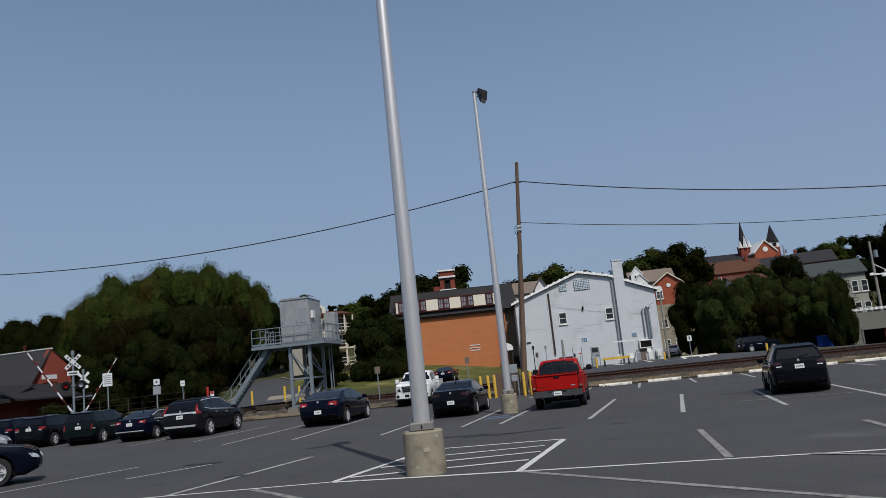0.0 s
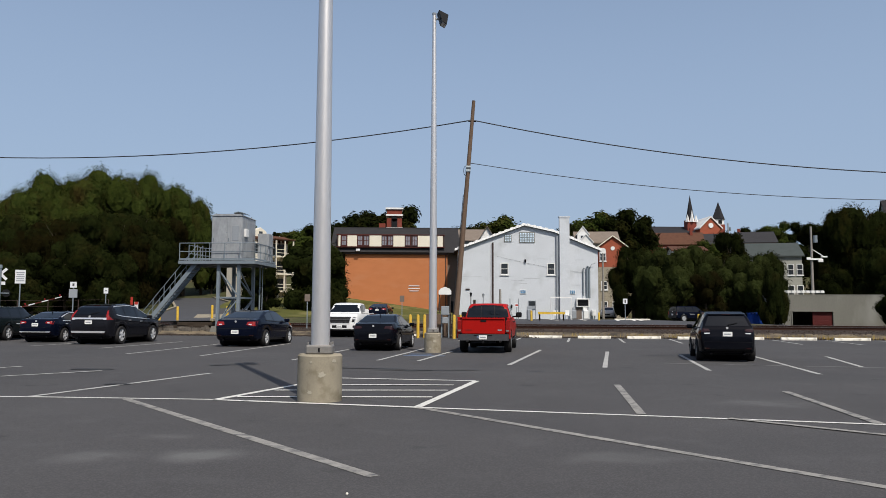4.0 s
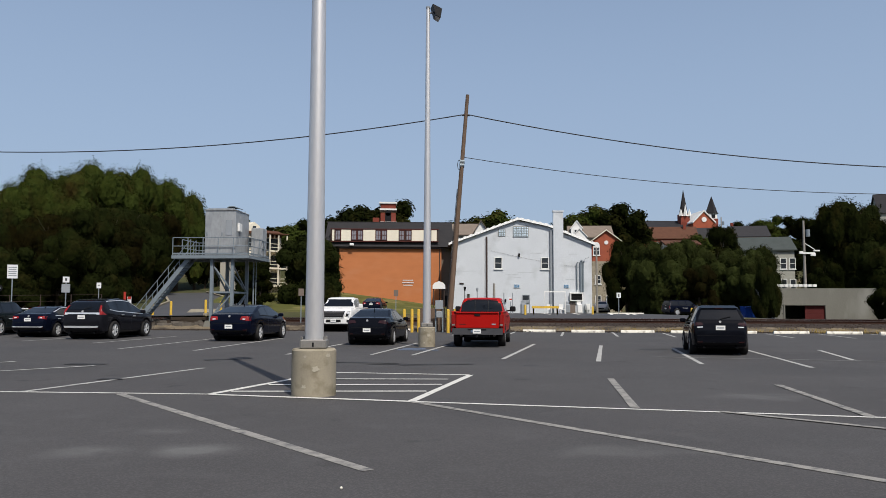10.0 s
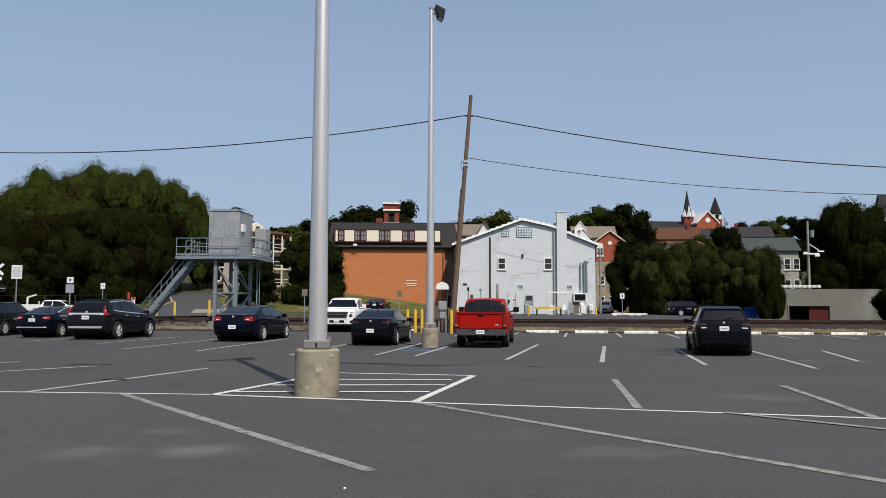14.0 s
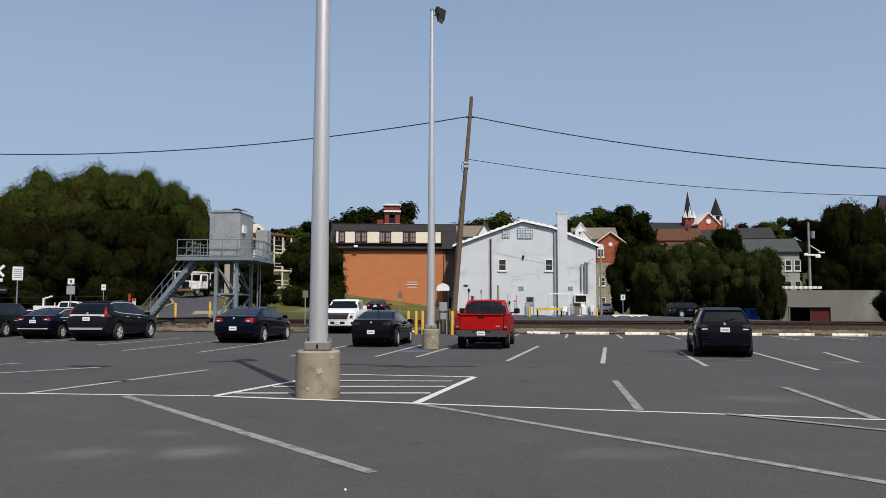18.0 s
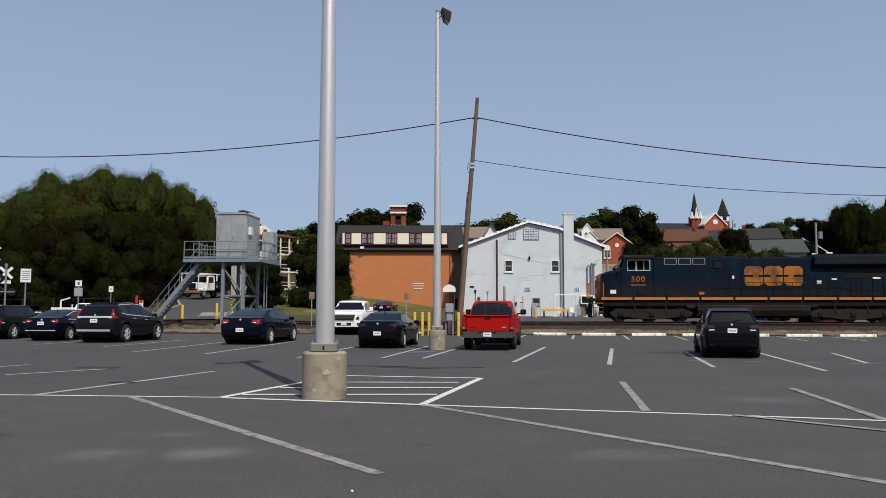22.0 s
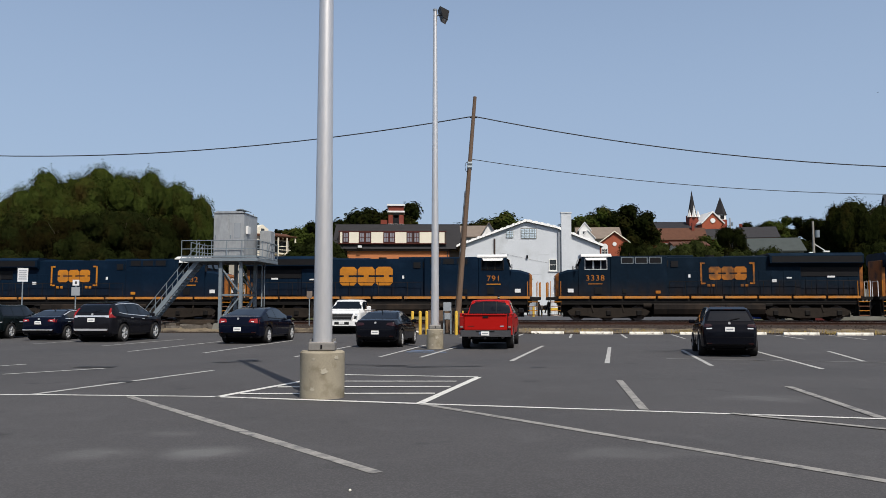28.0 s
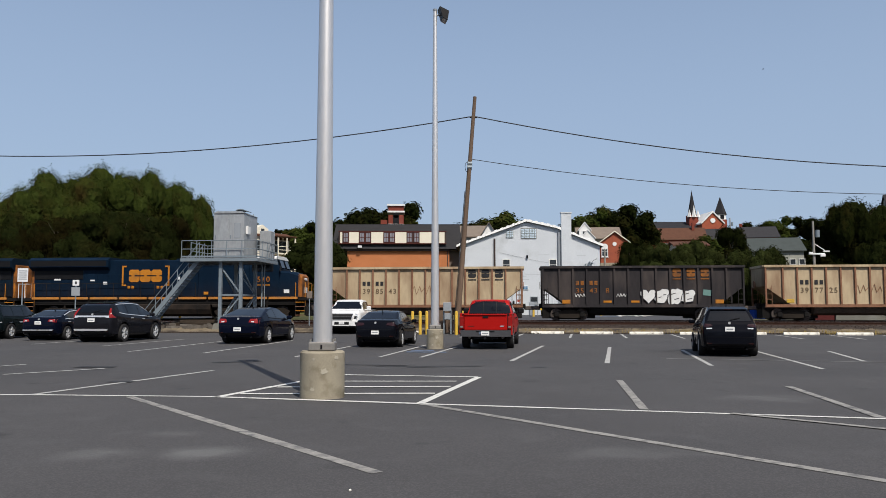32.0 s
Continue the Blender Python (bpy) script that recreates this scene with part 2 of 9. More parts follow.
M["slate"] = material("dark_slate", (0.022, 0.021, 0.023), 0.85, spec=0.2, vary=0.2, scale=1.0, fine=6, bump=0.02)
M["stucco_tan"] = material("brown_stucco", (0.155, 0.125, 0.105), 0.9, vary=0.1, scale=0.8, bump=0.01)
M["cream"] = material("cream_panel", (0.66, 0.61, 0.50), 0.7, vary=0.06, scale=1, bump=0.004)
M["white"] = material("white_paint", (0.66, 0.66, 0.64), 0.55, vary=0.06, scale=1.5, bump=0.003, dirt=(0.5, 0.48, 0.44), dirt_amount=0.12)
M["bright_white"] = material("fresh_white_paint", (0.80, 0.80, 0.78), 0.5, vary=0.04, scale=1.5, bump=0.002)
M["mortar"] = material("smeared_mortar", (0.40, 0.42, 0.44), 0.85, vary=0.2, scale=2, bump=0.004)
M["dark_trim"] = material("dark_trim", (0.05, 0.035, 0.03), 0.6, vary=0.15, bump=0.003)
M["pane_pale"] = material("curtained_pane", (0.20, 0.195, 0.22), 0.2, vary=0.3, scale=3, bump=0, spec=0.5)
M["oxblood"] = material("oxblood_trim", (0.07, 0.018, 0.014), 0.6, vary=0.15, bump=0.003)
M["shingle_green"] = material("grey_green_shingle", (0.053, 0.062, 0.059), 0.9, vary=0.15, scale=1.2, fine=6, bump=0.02)
M["pane"] = material("window_pane", (0.03, 0.035, 0.04), 0.12, vary=0.1, bump=0, spec=0.5)
M["siding"] = material("pale_siding", (0.30, 0.30, 0.26), 0.75, vary=0.1, scale=1, fine=6, bump=0.01, stretch=(1, 1, 6))
M["yellow"] = material("yellow_enamel", (0.56, 0.36, 0.05), 0.45, vary=0.12, scale=3, bump=0.004, dirt=(0.3, 0.2, 0.08), dirt_amount=0.2, dirt_scale=4)
M["rust_red"] = material("faded_red_paint", (0.075, 0.014, 0.013), 0.7, vary=0.2, scale=1.5, bump=0.006)
M["wood_pole"] = material("weathered_pole_wood", (0.125, 0.085, 0.06), 0.9, vary=0.25, scale=3, fine=18, bump=0.01, stretch=(1, 1, 0.12))
M["wood"] = material("grey_board_wood", (0.24, 0.225, 0.20), 0.9, vary=0.25, scale=3, fine=18, bump=0.01, stretch=(0.3, 1, 1))
M["wire"] = material("wire_insulation", (0.025, 0.025, 0.027), 0.6, bump=0)
M["black"] = material("black_plastic", (0.008, 0.008, 0.009), 0.5, vary=0.2, bump=0.002)
M["sign_white"] = material("sign_sheet_white", (0.62, 0.63, 0.64), 0.4, vary=0.04, bump=0)
M["sign_dark"] = material("sign_lettering", (0.06, 0.06, 0.065), 0.5, bump=0)
M["sign_grey"] = material("sign_grey", (0.24, 0.26, 0.28), 0.5, bump=0)
# for the gate arms: darker and less saturated than red_paint
M["gate_red"] = material("dull_gate_red", (0.10, 0.022, 0.018), 0.5, vary=0.15, bump=0.002)
M["red"] = material("red_paint", (0.36, 0.035, 0.025), 0.5, vary=0.1, bump=0.002)
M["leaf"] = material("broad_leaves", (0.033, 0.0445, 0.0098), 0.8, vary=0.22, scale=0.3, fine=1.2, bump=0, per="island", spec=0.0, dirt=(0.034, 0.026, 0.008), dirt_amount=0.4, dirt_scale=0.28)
# leaf_dark, leaf_mid and leaf_brown run near black: crown shade is put into the colour
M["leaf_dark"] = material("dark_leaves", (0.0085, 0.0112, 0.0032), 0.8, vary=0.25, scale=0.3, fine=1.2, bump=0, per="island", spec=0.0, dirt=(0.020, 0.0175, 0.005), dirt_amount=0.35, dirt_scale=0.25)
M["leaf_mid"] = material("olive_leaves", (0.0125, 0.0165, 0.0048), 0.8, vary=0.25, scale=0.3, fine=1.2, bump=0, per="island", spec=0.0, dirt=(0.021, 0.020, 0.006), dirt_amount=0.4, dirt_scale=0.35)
M["leaf_green"] = material("green_leaves", (0.027, 0.034, 0.010), 0.8, vary=0.25, scale=0.3, fine=1.2, bump=0, per="island", spec=0.0, dirt=(0.014, 0.016, 0.005), dirt_amount=0.5, dirt_scale=0.35)
M["leaf_brown"] = material("shaded_turning_leaves", (0.0125, 0.0105, 0.0036), 0.8, vary=0.25, scale=0.3, fine=1.2, bump=0, per="island", spec=0.0, dirt=(0.010, 0.013, 0.004), dirt_amount=0.5, dirt_scale=0.3)
for key in ("leaf", "leaf_dark", "leaf_mid", "leaf_green", "leaf_brown"):
    # light that shines through the leaves
    nt = M[key].node_tree
    shine, blend = nt.nodes.new("ShaderNodeBsdfTranslucent"), nt.nodes.new("ShaderNodeMixShader")
    base = nt.nodes["Principled BSDF"]
    nt.links.new(base.inputs["Base Color"].links[0].from_socket, shine.inputs[0])
    blend.inputs[0].default_value = 0.15
    nt.links.new(base.outputs[0], blend.inputs[1]), nt.links.new(shine.outputs[0], blend.inputs[2])
    nt.links.new(blend.outputs[0], nt.nodes["Material Output"].inputs[0])
M["bark"] = material("bark", (0.06, 0.046, 0.034), 0.95, vary=0.3, scale=4, fine=20, bump=0.03)
# train
def loco_paint(name, color, grime):
    """Dark blue paint with road grime thrown up from the wheels, thickest along the sill and streaked upwards."""
    m = material(name, color, 0.5, vary=0.22, scale=0.7, fine=6, bump=0.003, dirt=tuple(c * 1.35 + 0.0015 for c in color), dirt_amount=0.3, dirt_scale=0.8, spec=0.06)
    n, l = m.node_tree.nodes, m.node_tree.links
    b = n["Principled BSDF"]
    col, tc = b.inputs["Base Color"].links[0].from_socket, n["Texture Coordinate"]
    xyz, mp, streak, edge, k, mx = n.new("ShaderNodeSeparateXYZ"), n.new("ShaderNodeMapping"), n.new("ShaderNodeTexNoise"), n.new("ShaderNodeMapRange"), n.new("ShaderNodeMath"), n.new("ShaderNodeMix")
    mp.inputs["Scale"].default_value = (1.3, 1.3, 0.25)
    streak.inputs["Scale"].default_value, streak.inputs["Detail"].default_value = 1.6, 6
    l.new(tc.outputs["Object"], xyz.inputs[0]), l.new(tc.outputs["Object"], mp.inputs[0]), l.new(mp.outputs[0], streak.inputs["Vector"])
    for key, value in (("From Min", 1.7), ("From Max", 3.3), ("To Min", 1.0), ("To Max", 0.0)):
        edge.inputs[key].default_value = value
    l.new(xyz.outputs[2], edge.inputs["Value"])
    k.operation = "MULTIPLY"
    l.new(edge.outputs[0], k.inputs[0]), l.new(streak.outputs[0], k.inputs[1])
    mx.data_type = "RGBA"
    mx.inputs[7].default_value = (0.028, 0.0165, 0.009, 1)
    s = n.new("ShaderNodeMapRange")
    for key, value in (("From Min", 0.12), ("From Max", 0.6), ("To Min", 0.0), ("To Max", grime)):
        s.inputs[key].default_value = value
    l.new(k.outputs[0], s.inputs["Value"]), l.new(s.outputs[0], mx.inputs[0]), l.new(col, mx.inputs[6]), l.new(mx.outputs[2], b.inputs["Base Color"])
    return m


M["loco_blue"] = loco_paint("dark_blue_loco_paint", (0.0030, 0.0105, 0.0235), 0.28)
M["loco_blue_old"] = loco_paint("grimy_blue_loco_paint", (0.0036, 0.0098, 0.0185), 0.5)
M["loco_yellow"] = material("loco_yellow_paint", (0.42, 0.16, 0.016), 0.5, vary=0.18, scale=1.5, fine=9, bump=0.002, dirt=(0.28, 0.12, 0.03), dirt_amount=0.35, dirt_scale=1.3)
M["loco_yellow_old"] = material("faded_loco_yellow", (0.30, 0.105, 0.014), 0.6, vary=0.25, scale=1.5, fine=9, bump=0.002, dirt=(0.11, 0.05, 0.02), dirt_amount=0.5, dirt_scale=1.3)
M["loco_sill"] = material("dusty_yellow_sill", (0.40, 0.16, 0.032), 0.55, vary=0.2, scale=1.5, fine=9, bump=0.002, dirt=(0.30, 0.16, 0.07), dirt_amount=0.45, dirt_scale=1.3)
M["loco_orange"] = material("grimy_orange_paint", (0.24, 0.085, 0.018), 0.6, vary=0.25, scale=1.5, fine=9, bump=0.002, dirt=(0.06, 0.03, 0.015), dirt_amount=0.6, dirt_scale=1.3)
M["loco_black"] = material("sooty_underframe", (0.008, 0.007, 0.0065), 0.8, 0.0, vary=0.3, scale=2, fine=14, bump=0.01)
M["truck_grime"] = material("dusty_bogie", (0.019, 0.0145, 0.011), 0.85, vary=0.3, scale=2, fine=10, bump=0.01)
M["tank_grime"] = material("dusty_fuel_tank", (0.014, 0.0115, 0.010), 0.75, 0.0, vary=0.3, scale=1.2, fine=8, bump=0.004, dirt=(0.032, 0.023, 0.017), dirt_amount=0.4, dirt_scale=0.8, spec=0.1)
M["grille"] = material("radiator_grille", (0.006, 0.006, 0.007), 0.6, vary=0.3, scale=3, bump=0.004)
M["wheel_steel"] = material("wheel_steel", (0.12, 0.10, 0.09), 0.55, 0.6, vary=0.2, scale=5, bump=0.003)
M["hopper_tan"] = material("faded_tan_hopper_paint", (0.43, 0.34, 0.22), 0.8, vary=0.14, scale=0.7, fine=6, bump=0.004, dirt=(0.24, 0.16, 0.10), dirt_amount=0.45, dirt_scale=0.7, stretch=(1, 1, 0.3))
M["stencil_faint"] = material("worn_stencil", (0.13, 0.095, 0.06), 0.85, vary=0.3, scale=3, bump=0)
M["hopper_orange"] = material("worn_orange_stencil", (0.23, 0.085, 0.018), 0.75, vary=0.3, scale=3, fine=14, bump=0, dirt=(0.05, 0.035, 0.03), dirt_amount=0.5, dirt_scale=2)
M["hopper_rust"] = material("rusty_steel", (0.20, 0.10, 0.06), 0.85, vary=0.3, scale=2, fine=12, bump=0.006)
M["tub_grime"] = material("grimy_tub_steel", (0.075, 0.055, 0.04), 0.75, vary=0.3, scale=1.5, fine=9, bump=0.005)
M["hopper_dark"] = material("black_hopper_paint", (0.025, 0.022, 0.0235), 0.75, vary=0.2, scale=0.8, fine=6, bump=0.004, dirt=(0.065, 0.052, 0.047), dirt_amount=0.35, dirt_scale=0.8, stretch=(1, 1, 0.3))
M["stencil"] = material("black_stencil_paint", (0.025, 0.025, 0.027), 0.7, vary=0.2, bump=0)
M["graffiti"] = material("silver_spray_paint", (0.62, 0.62, 0.60), 0.5, vary=0.1, scale=4, bump=0)
M["teal"] = material("teal_spray_paint", (0.12, 0.22, 0.20), 0.6, vary=0.2, scale=3, bump=0)
# vehicles
M["tyre"] = material("tyre_rubber", (0.022, 0.021, 0.021), 0.85, vary=0.2, bump=0.003)
M["alloy"] = material("alloy_wheel", (0.58, 0.585, 0.59), 0.35, 0.25, vary=0.05, bump=0, spec=0.5)
M["car_glass"] = material("tinted_car_glass", (0.005, 0.0065, 0.009), 0.05, vary=0.05, bump=0, spec=0.32)
M["tail"] = material("tail_lamp_red", (0.22, 0.010, 0.009), 0.2, vary=0.05, bump=0, coat=0.12, spec=0.35)
M["tail_dark"] = material("smoked_tail_lamp", (0.022, 0.004, 0.004), 0.12, vary=0.05, bump=0, spec=0.5)
M["headlamp"] = material("headlamp_lens", (0.6, 0.62, 0.64), 0.12, 0.3, vary=0.05, bump=0, spec=0.5)
M["chrome"] = material("chrome", (0.68, 0.68, 0.68), 0.32, 0.6, vary=0.03, bump=0, spec=0.5)
M["bumper_grey"] = material("dull_grey_bumper", (0.055, 0.055, 0.06), 0.55, 0.1, vary=0.15, bump=0.002, spec=0.3)
M["plate"] = material("number_plate", (0.72, 0.72, 0.70), 0.5, vary=0.04, bump=0)


def paint(name, c, rough=0.11):
    M[name] = material(name, c, rough, vary=0.06, scale=1.2, fine=20, bump=0, coat=0.0, spec=0.1)


paint("paint_navy", (0.0028, 0.0042, 0.011))
paint("paint_black", (0.004, 0.0045, 0.007))
paint("paint_charcoal", (0.009, 0.0092, 0.012))
paint("paint_green_black", (0.005, 0.009, 0.010))
paint("paint_red", (0.33, 0.008, 0.006), 0.4)
paint("paint_white", (0.66, 0.66, 0.65))
paint("paint_silver", (0.30, 0.32, 0.35))
paint("paint_blue", (0.015, 0.05, 0.24))


# ---------------- mesh helpers ----------------
def bm_new():
    return bmesh.new()


def part(name, bm, mat, parent=None, label="", smooth=False):
    """One mesh object from a bmesh, under a thing or a part."""
    me = bpy.data.meshes.new(name)
    if bm.faces:
        bmesh.ops.recalc_face_normals(bm, faces=bm.faces[:])
    bm.to_mesh(me)
    bm.free()
    for m in (mat if isinstance(mat, (list, tuple)) else (mat,)):
        me.materials.append(M[m])
    if smooth:
        me.shade_smooth()
        me.set_sharp_from_angle(angle=radians(38))
    ob = new(name, me)
    ob.parent = parent
    if label:
        ob["label"] = label
    return ob


def thing(name, m, label, category, group="", kind=""):
    ob = new(name)
    ob.empty_display_size = 0.3
    ob.matrix_basis = m
    return tagged(ob, label, category, group, kind)


def solid(name, bm, mat, m, label, category, group="", kind="", smooth=False):
    ob = part(name, bm, mat, None, "", smooth)
    ob.matrix_basis = m
    return tagged(ob, label, category, group, kind)


def shared(name, me, parent, m=Matrix(), label=""):
    ob = new(name, me)
    ob.parent = parent
    ob.matrix_basis = m
    if label:
        ob["label"] = label
    return ob


def box(bm, c, s, rot=None, bev=0.0):
    m = Matrix.Translation(c) @ (rot.to_4x4() if rot else Matrix()) @ Matrix.Diagonal((*s, 1))
    r = bmesh.ops.create_cube(bm, size=1, matrix=m)
    if bev:
        edges = list({e for v in r["verts"] for e in v.link_edges})
        bmesh.ops.bevel(bm, geom=edges, offset=bev, segments=1, affect="EDGES", profile=0.5)


def rz(a):
    return Matrix.Rotation(radians(a), 3, "Z")


def ry(a):
    return Matrix.Rotation(radians(a), 3, "Y")


def rx(a):
    return Matrix.Rotation(radians(a), 3, "X")


def rod(bm, a, b, r, r2=None, n=8, caps=True):
    a, b = Vector(a), Vector(b)
    d = b - a
    m = Matrix.Translation((a + b) / 2) @ d.to_track_quat("Z", "Y").to_matrix().to_4x4()
    bmesh.ops.create_cone(bm, cap_ends=caps, segments=n, radius1=r, radius2=r if r2 is None else r2, depth=d.length, matrix=m)


def beam(bm, a, b, w, h):
    """A bar of w (across) by h (upright) from a to b."""
    a, b = Vector(a), Vector(b)
    d = b - a
    m = Matrix.Translation((a + b) / 2) @ d.to_track_quat("Y", "Z").to_matrix().to_4x4() @ Matrix.Diagonal((w, d.length, h, 1))
    bmesh.ops.create_cube(bm, size=1, matrix=m)


def loft(bm, rings, caps=True, closed=True):
    vs = [[bm.verts.new(p) for p in ring] for ring in rings]
    n = len(vs[0])
    for a, b in zip(vs, vs[1:]):
        for i in range(n if closed else n - 1):
            j = (i + 1) % n
            bm.faces.new((a[i], a[j], b[j], b[i]))
    if caps:
        bm.faces.new(vs[0]), bm.faces.new(vs[-1])


def slab(bm, pts, vec):
    """A flat outline pushed along vec."""
    loft(bm, [[Vector(p) for p in pts], [Vector(p) + Vector(vec) for p in pts]])


def disc(bm, c, r, axis="x", depth=0.02, n=16):
    v = {"x": Vector((1, 0, 0)), "y": Vector((0, 1, 0)), "z": Vector((0, 0, 1))}[axis] * depth / 2
    rod(bm, Vector(c) - v, Vector(c) + v, r, n=n)


def sheet(bm, pts):
    bm.faces.new([bm.verts.new(p) for p in pts])


def stripe(bm, a, b, w, z=0.006):
    """A painted stripe on the ground from a to b."""
    a, b = Vector((*a, z)), Vector((*b, z))
    side = Vector((-(b - a).y, (b - a).x, 0)).normalized() * w / 2
    sheet(bm, [a - side, a + side, b + side, b - side])


# ---------------- ground, lot and tracks ----------------
TRACK_TURN = -8.43                                   # the way the rails run, in degrees from x
TRACK_DIR = Vector((math.cos(radians(TRACK_TURN)), math.sin(radians(TRACK_TURN)), 0))
RAIL_Z = 0.60
FAR_TRACK, NEAR_TRACK = 56.75, 50.7                  # where the centre lines cut x = 0


def track_point(s, y0, z=0.0, off=0.0):
    n = Vector((-TRACK_DIR.y, TRACK_DIR.x, 0))
    return Vector((0, y0, z)) + TRACK_DIR * s + n * off


def height(x, y):
    """The ground's height: flat lot, the track bed, a yard behind it and a hill."""
    d = y + 0.148 * x

    def ramp(a, b, lo, hi):
        k = min(1.0, max(0.0, (d - a) / (b - a)))
        k = k * k * (3 - 2 * k)
        return lo + (hi - lo) * k

    z = ramp(47.2, 49.6, -0.06, 0.30) + ramp(60, 66, 0, 0.36) * min(1.0, max(0.0, (35 - x) / 8))
    hill = max(0.0, d - 112)
    z += 27 * (1 - math.exp(-(hill / 120) ** 1.5)) if hill else 0
    if x < 4:
        z += min(1.0, max(0.0, (4 - x) / 16)) * min(5.0, max(0.0, (d - 66) * 0.062))
    return z


def ticks(*spans):
    out = []
    for a, b, n in spans:
        out += [a + (b - a) * i / n for i in range(n)]
    return out + [spans[-1][1]]


bm = bm_new()
xs = ticks((-3000, -300, 5), (-300, -80, 11), (-80, 80, 54), (80, 300, 10), (300, 3000, 5))
ys = ticks((-3000, -100, 4), (-100, 40, 4), (40, 74, 40), (74, 130, 28), (130, 420, 24), (420, 3500, 6))
grid = [[bm.verts.new((x, y, height(x, y))) for x in xs] for y in ys]
for j in range(len(ys) - 1):
    for i in range(len(xs) - 1):
        bm.faces.new((grid[j][i], grid[j][i + 1], grid[j + 1][i + 1], grid[j + 1][i]))
ground = solid("ground", bm, "ground", Matrix(), "grass and bare earth ground rising to a wooded hill", "ground", kind="structure", smooth=True)

# the parking lot's asphalt, its edge running along the wheel stops
LOT_EDGE = [(-60, 56.0), (-11.5, 47.2), (2.2, 46.2), (25, 41.9), (70, 33.0)]
bm = bm_new()
slab(bm, [(-90, -60, -0.12), (110, -60, -0.12), (110, 25, -0.12)] + [(x, y, -0.12) for x, y in reversed(LOT_EDGE)] + [(-90, 60.5, -0.12)], (0, 0, 0.12))
parking_lot = solid("parking_lot", bm, "asphalt", Matrix(), "worn grey asphalt parking lot surface", "parking lot", kind="structure")

# yard behind the tracks and the side road that climbs from the crossing
bm = bm_new()
for a, b in (((6.0, 62.4), (26.5, 87.6)), ((26.5, 62.4), (36, 108))):
    n = 8
    for i in range(n):
        y0, y1 = a[1] + (b[1] - a[1]) * i / n, a[1] + (b[1] - a[1]) * (i + 1) / n
        q = [(a[0] + 0, y0 - 0.148 * a[0]), (b[0], y0 - 0.148 * b[0]), (b[0], y1 - 0.148 * b[0]), (a[0], y1 - 0.148 * a[0])]
        sheet(bm, [(x, y, height(x, y) + 0.03) for x, y in q])
yard = solid("yard_pavement", bm, "road", Matrix(), "dark asphalt yard beside the white building", "pavement", kind="structure")

ROAD = [(-44, 38.0, 7.0), (-33, 47, 7.0), (-24.5, 56, 7.6), (-18.8, 64, 8.6), (-18.2, 73, 8.4), (-20.4, 86, 7.4), (-24.6, 98, 6.6), (-29, 110, 6.2)]
bm = bm_new()
rows = []
for i, (x, y, w) in enumerate(ROAD):
    p, q = Vector(ROAD[max(0, i - 1)][:2]), Vector(ROAD[min(len(ROAD) - 1, i + 1)][:2])
    t = (q - p).normalized()
    s = Vector((t.y, -t.x)) * w / 2
    rows.append([(x - s.x * k, y - s.y * k, max(height(x, y), height(x - s.x * k, y - s.y * k)) + (0.07 if y > 64 else 0.36 if y > 50 else 0.08)) for k in (1, 0.5, 0, -0.5, -1)])
for a, b in zip(rows, rows[1:]):
    for i in range(4):
        sheet(bm, [a[i], a[i + 1], b[i + 1], b[i]])
road = solid("road", bm, "road", Matrix(), "pale grey asphalt side road climbing past the crossing", "road", kind="structure")
bm = bm_new()
for a, b in zip(rows[3:], rows[4:]):
    for k in (0, 4):
        beam(bm, Vector(a[k]) + Vector((0, 0, 0.06)), Vector(b[k]) + Vector((0, 0, 0.06)), 0.28, 0.2)
kerb = solid("kerb", bm, "concrete", Matrix(), "pale concrete kerb along the side road", "kerb", kind="structure")

# worn concrete apron beside the road where it meets the crossing
bm = bm_new()
for i in range(6):
    a, b = i / 6, (i + 1) / 6
    q = [(-17.3 - 1.3 * a, 66.0 + 7.2 * a), (-13.9 - 1.6 * a, 66.2 + 7.4 * a), (-13.9 - 1.6 * b, 66.2 + 7.4 * b), (-17.3 - 1.3 * b, 66.0 + 7.2 * b)]
    slab(bm, [(x, y, height(-15.5, y) + 0.06) for x, y in q], (0, 0, 0.12))
solid("pavement", bm, "concrete", Matrix(), "pale worn concrete apron beside the side road", "pavement", kind="structure")

# track beds: ballast with real stones near the lot
bm = bm_new()
prof = [(-4.6, 0.02), (-3.4, 0.30), (-2.3, 0.42), (0, 0.44), (4.4, 0.45), (8.0, 0.44), (10.0, 0.1)]
loft(bm, [[track_point(s, NEAR_TRACK, z, o) for o, z in prof] for s in (-220, -40, 60, 520)], caps=False, closed=False)
ballast_bed = solid("ballast_bed", bm, "ballast", Matrix(), "brown-grey ballast bed under two railway tracks", "ballast", kind="structure")

bm = bm_new()
g4 = random.Random(9)
loft(bm, [[track_point(s, NEAR_TRACK, 0.045 + 0.02 * g4.random(), -4.62 - 0.15 * g4.random()), track_point(s, NEAR_TRACK, 0.19, -4.1), track_point(s, NEAR_TRACK, 0.285 + 0.01 * g4.random(), -3.62 + 0.3 * g4.random())] for s in [-15.6 + 0.8 * k for k in range(102)]], caps=False, closed=False)
gravel_strip = solid("gravel_strip", bm, "gravel", Matrix(), "pale gravel strip along the lot's edge", "gravel", kind="structure")

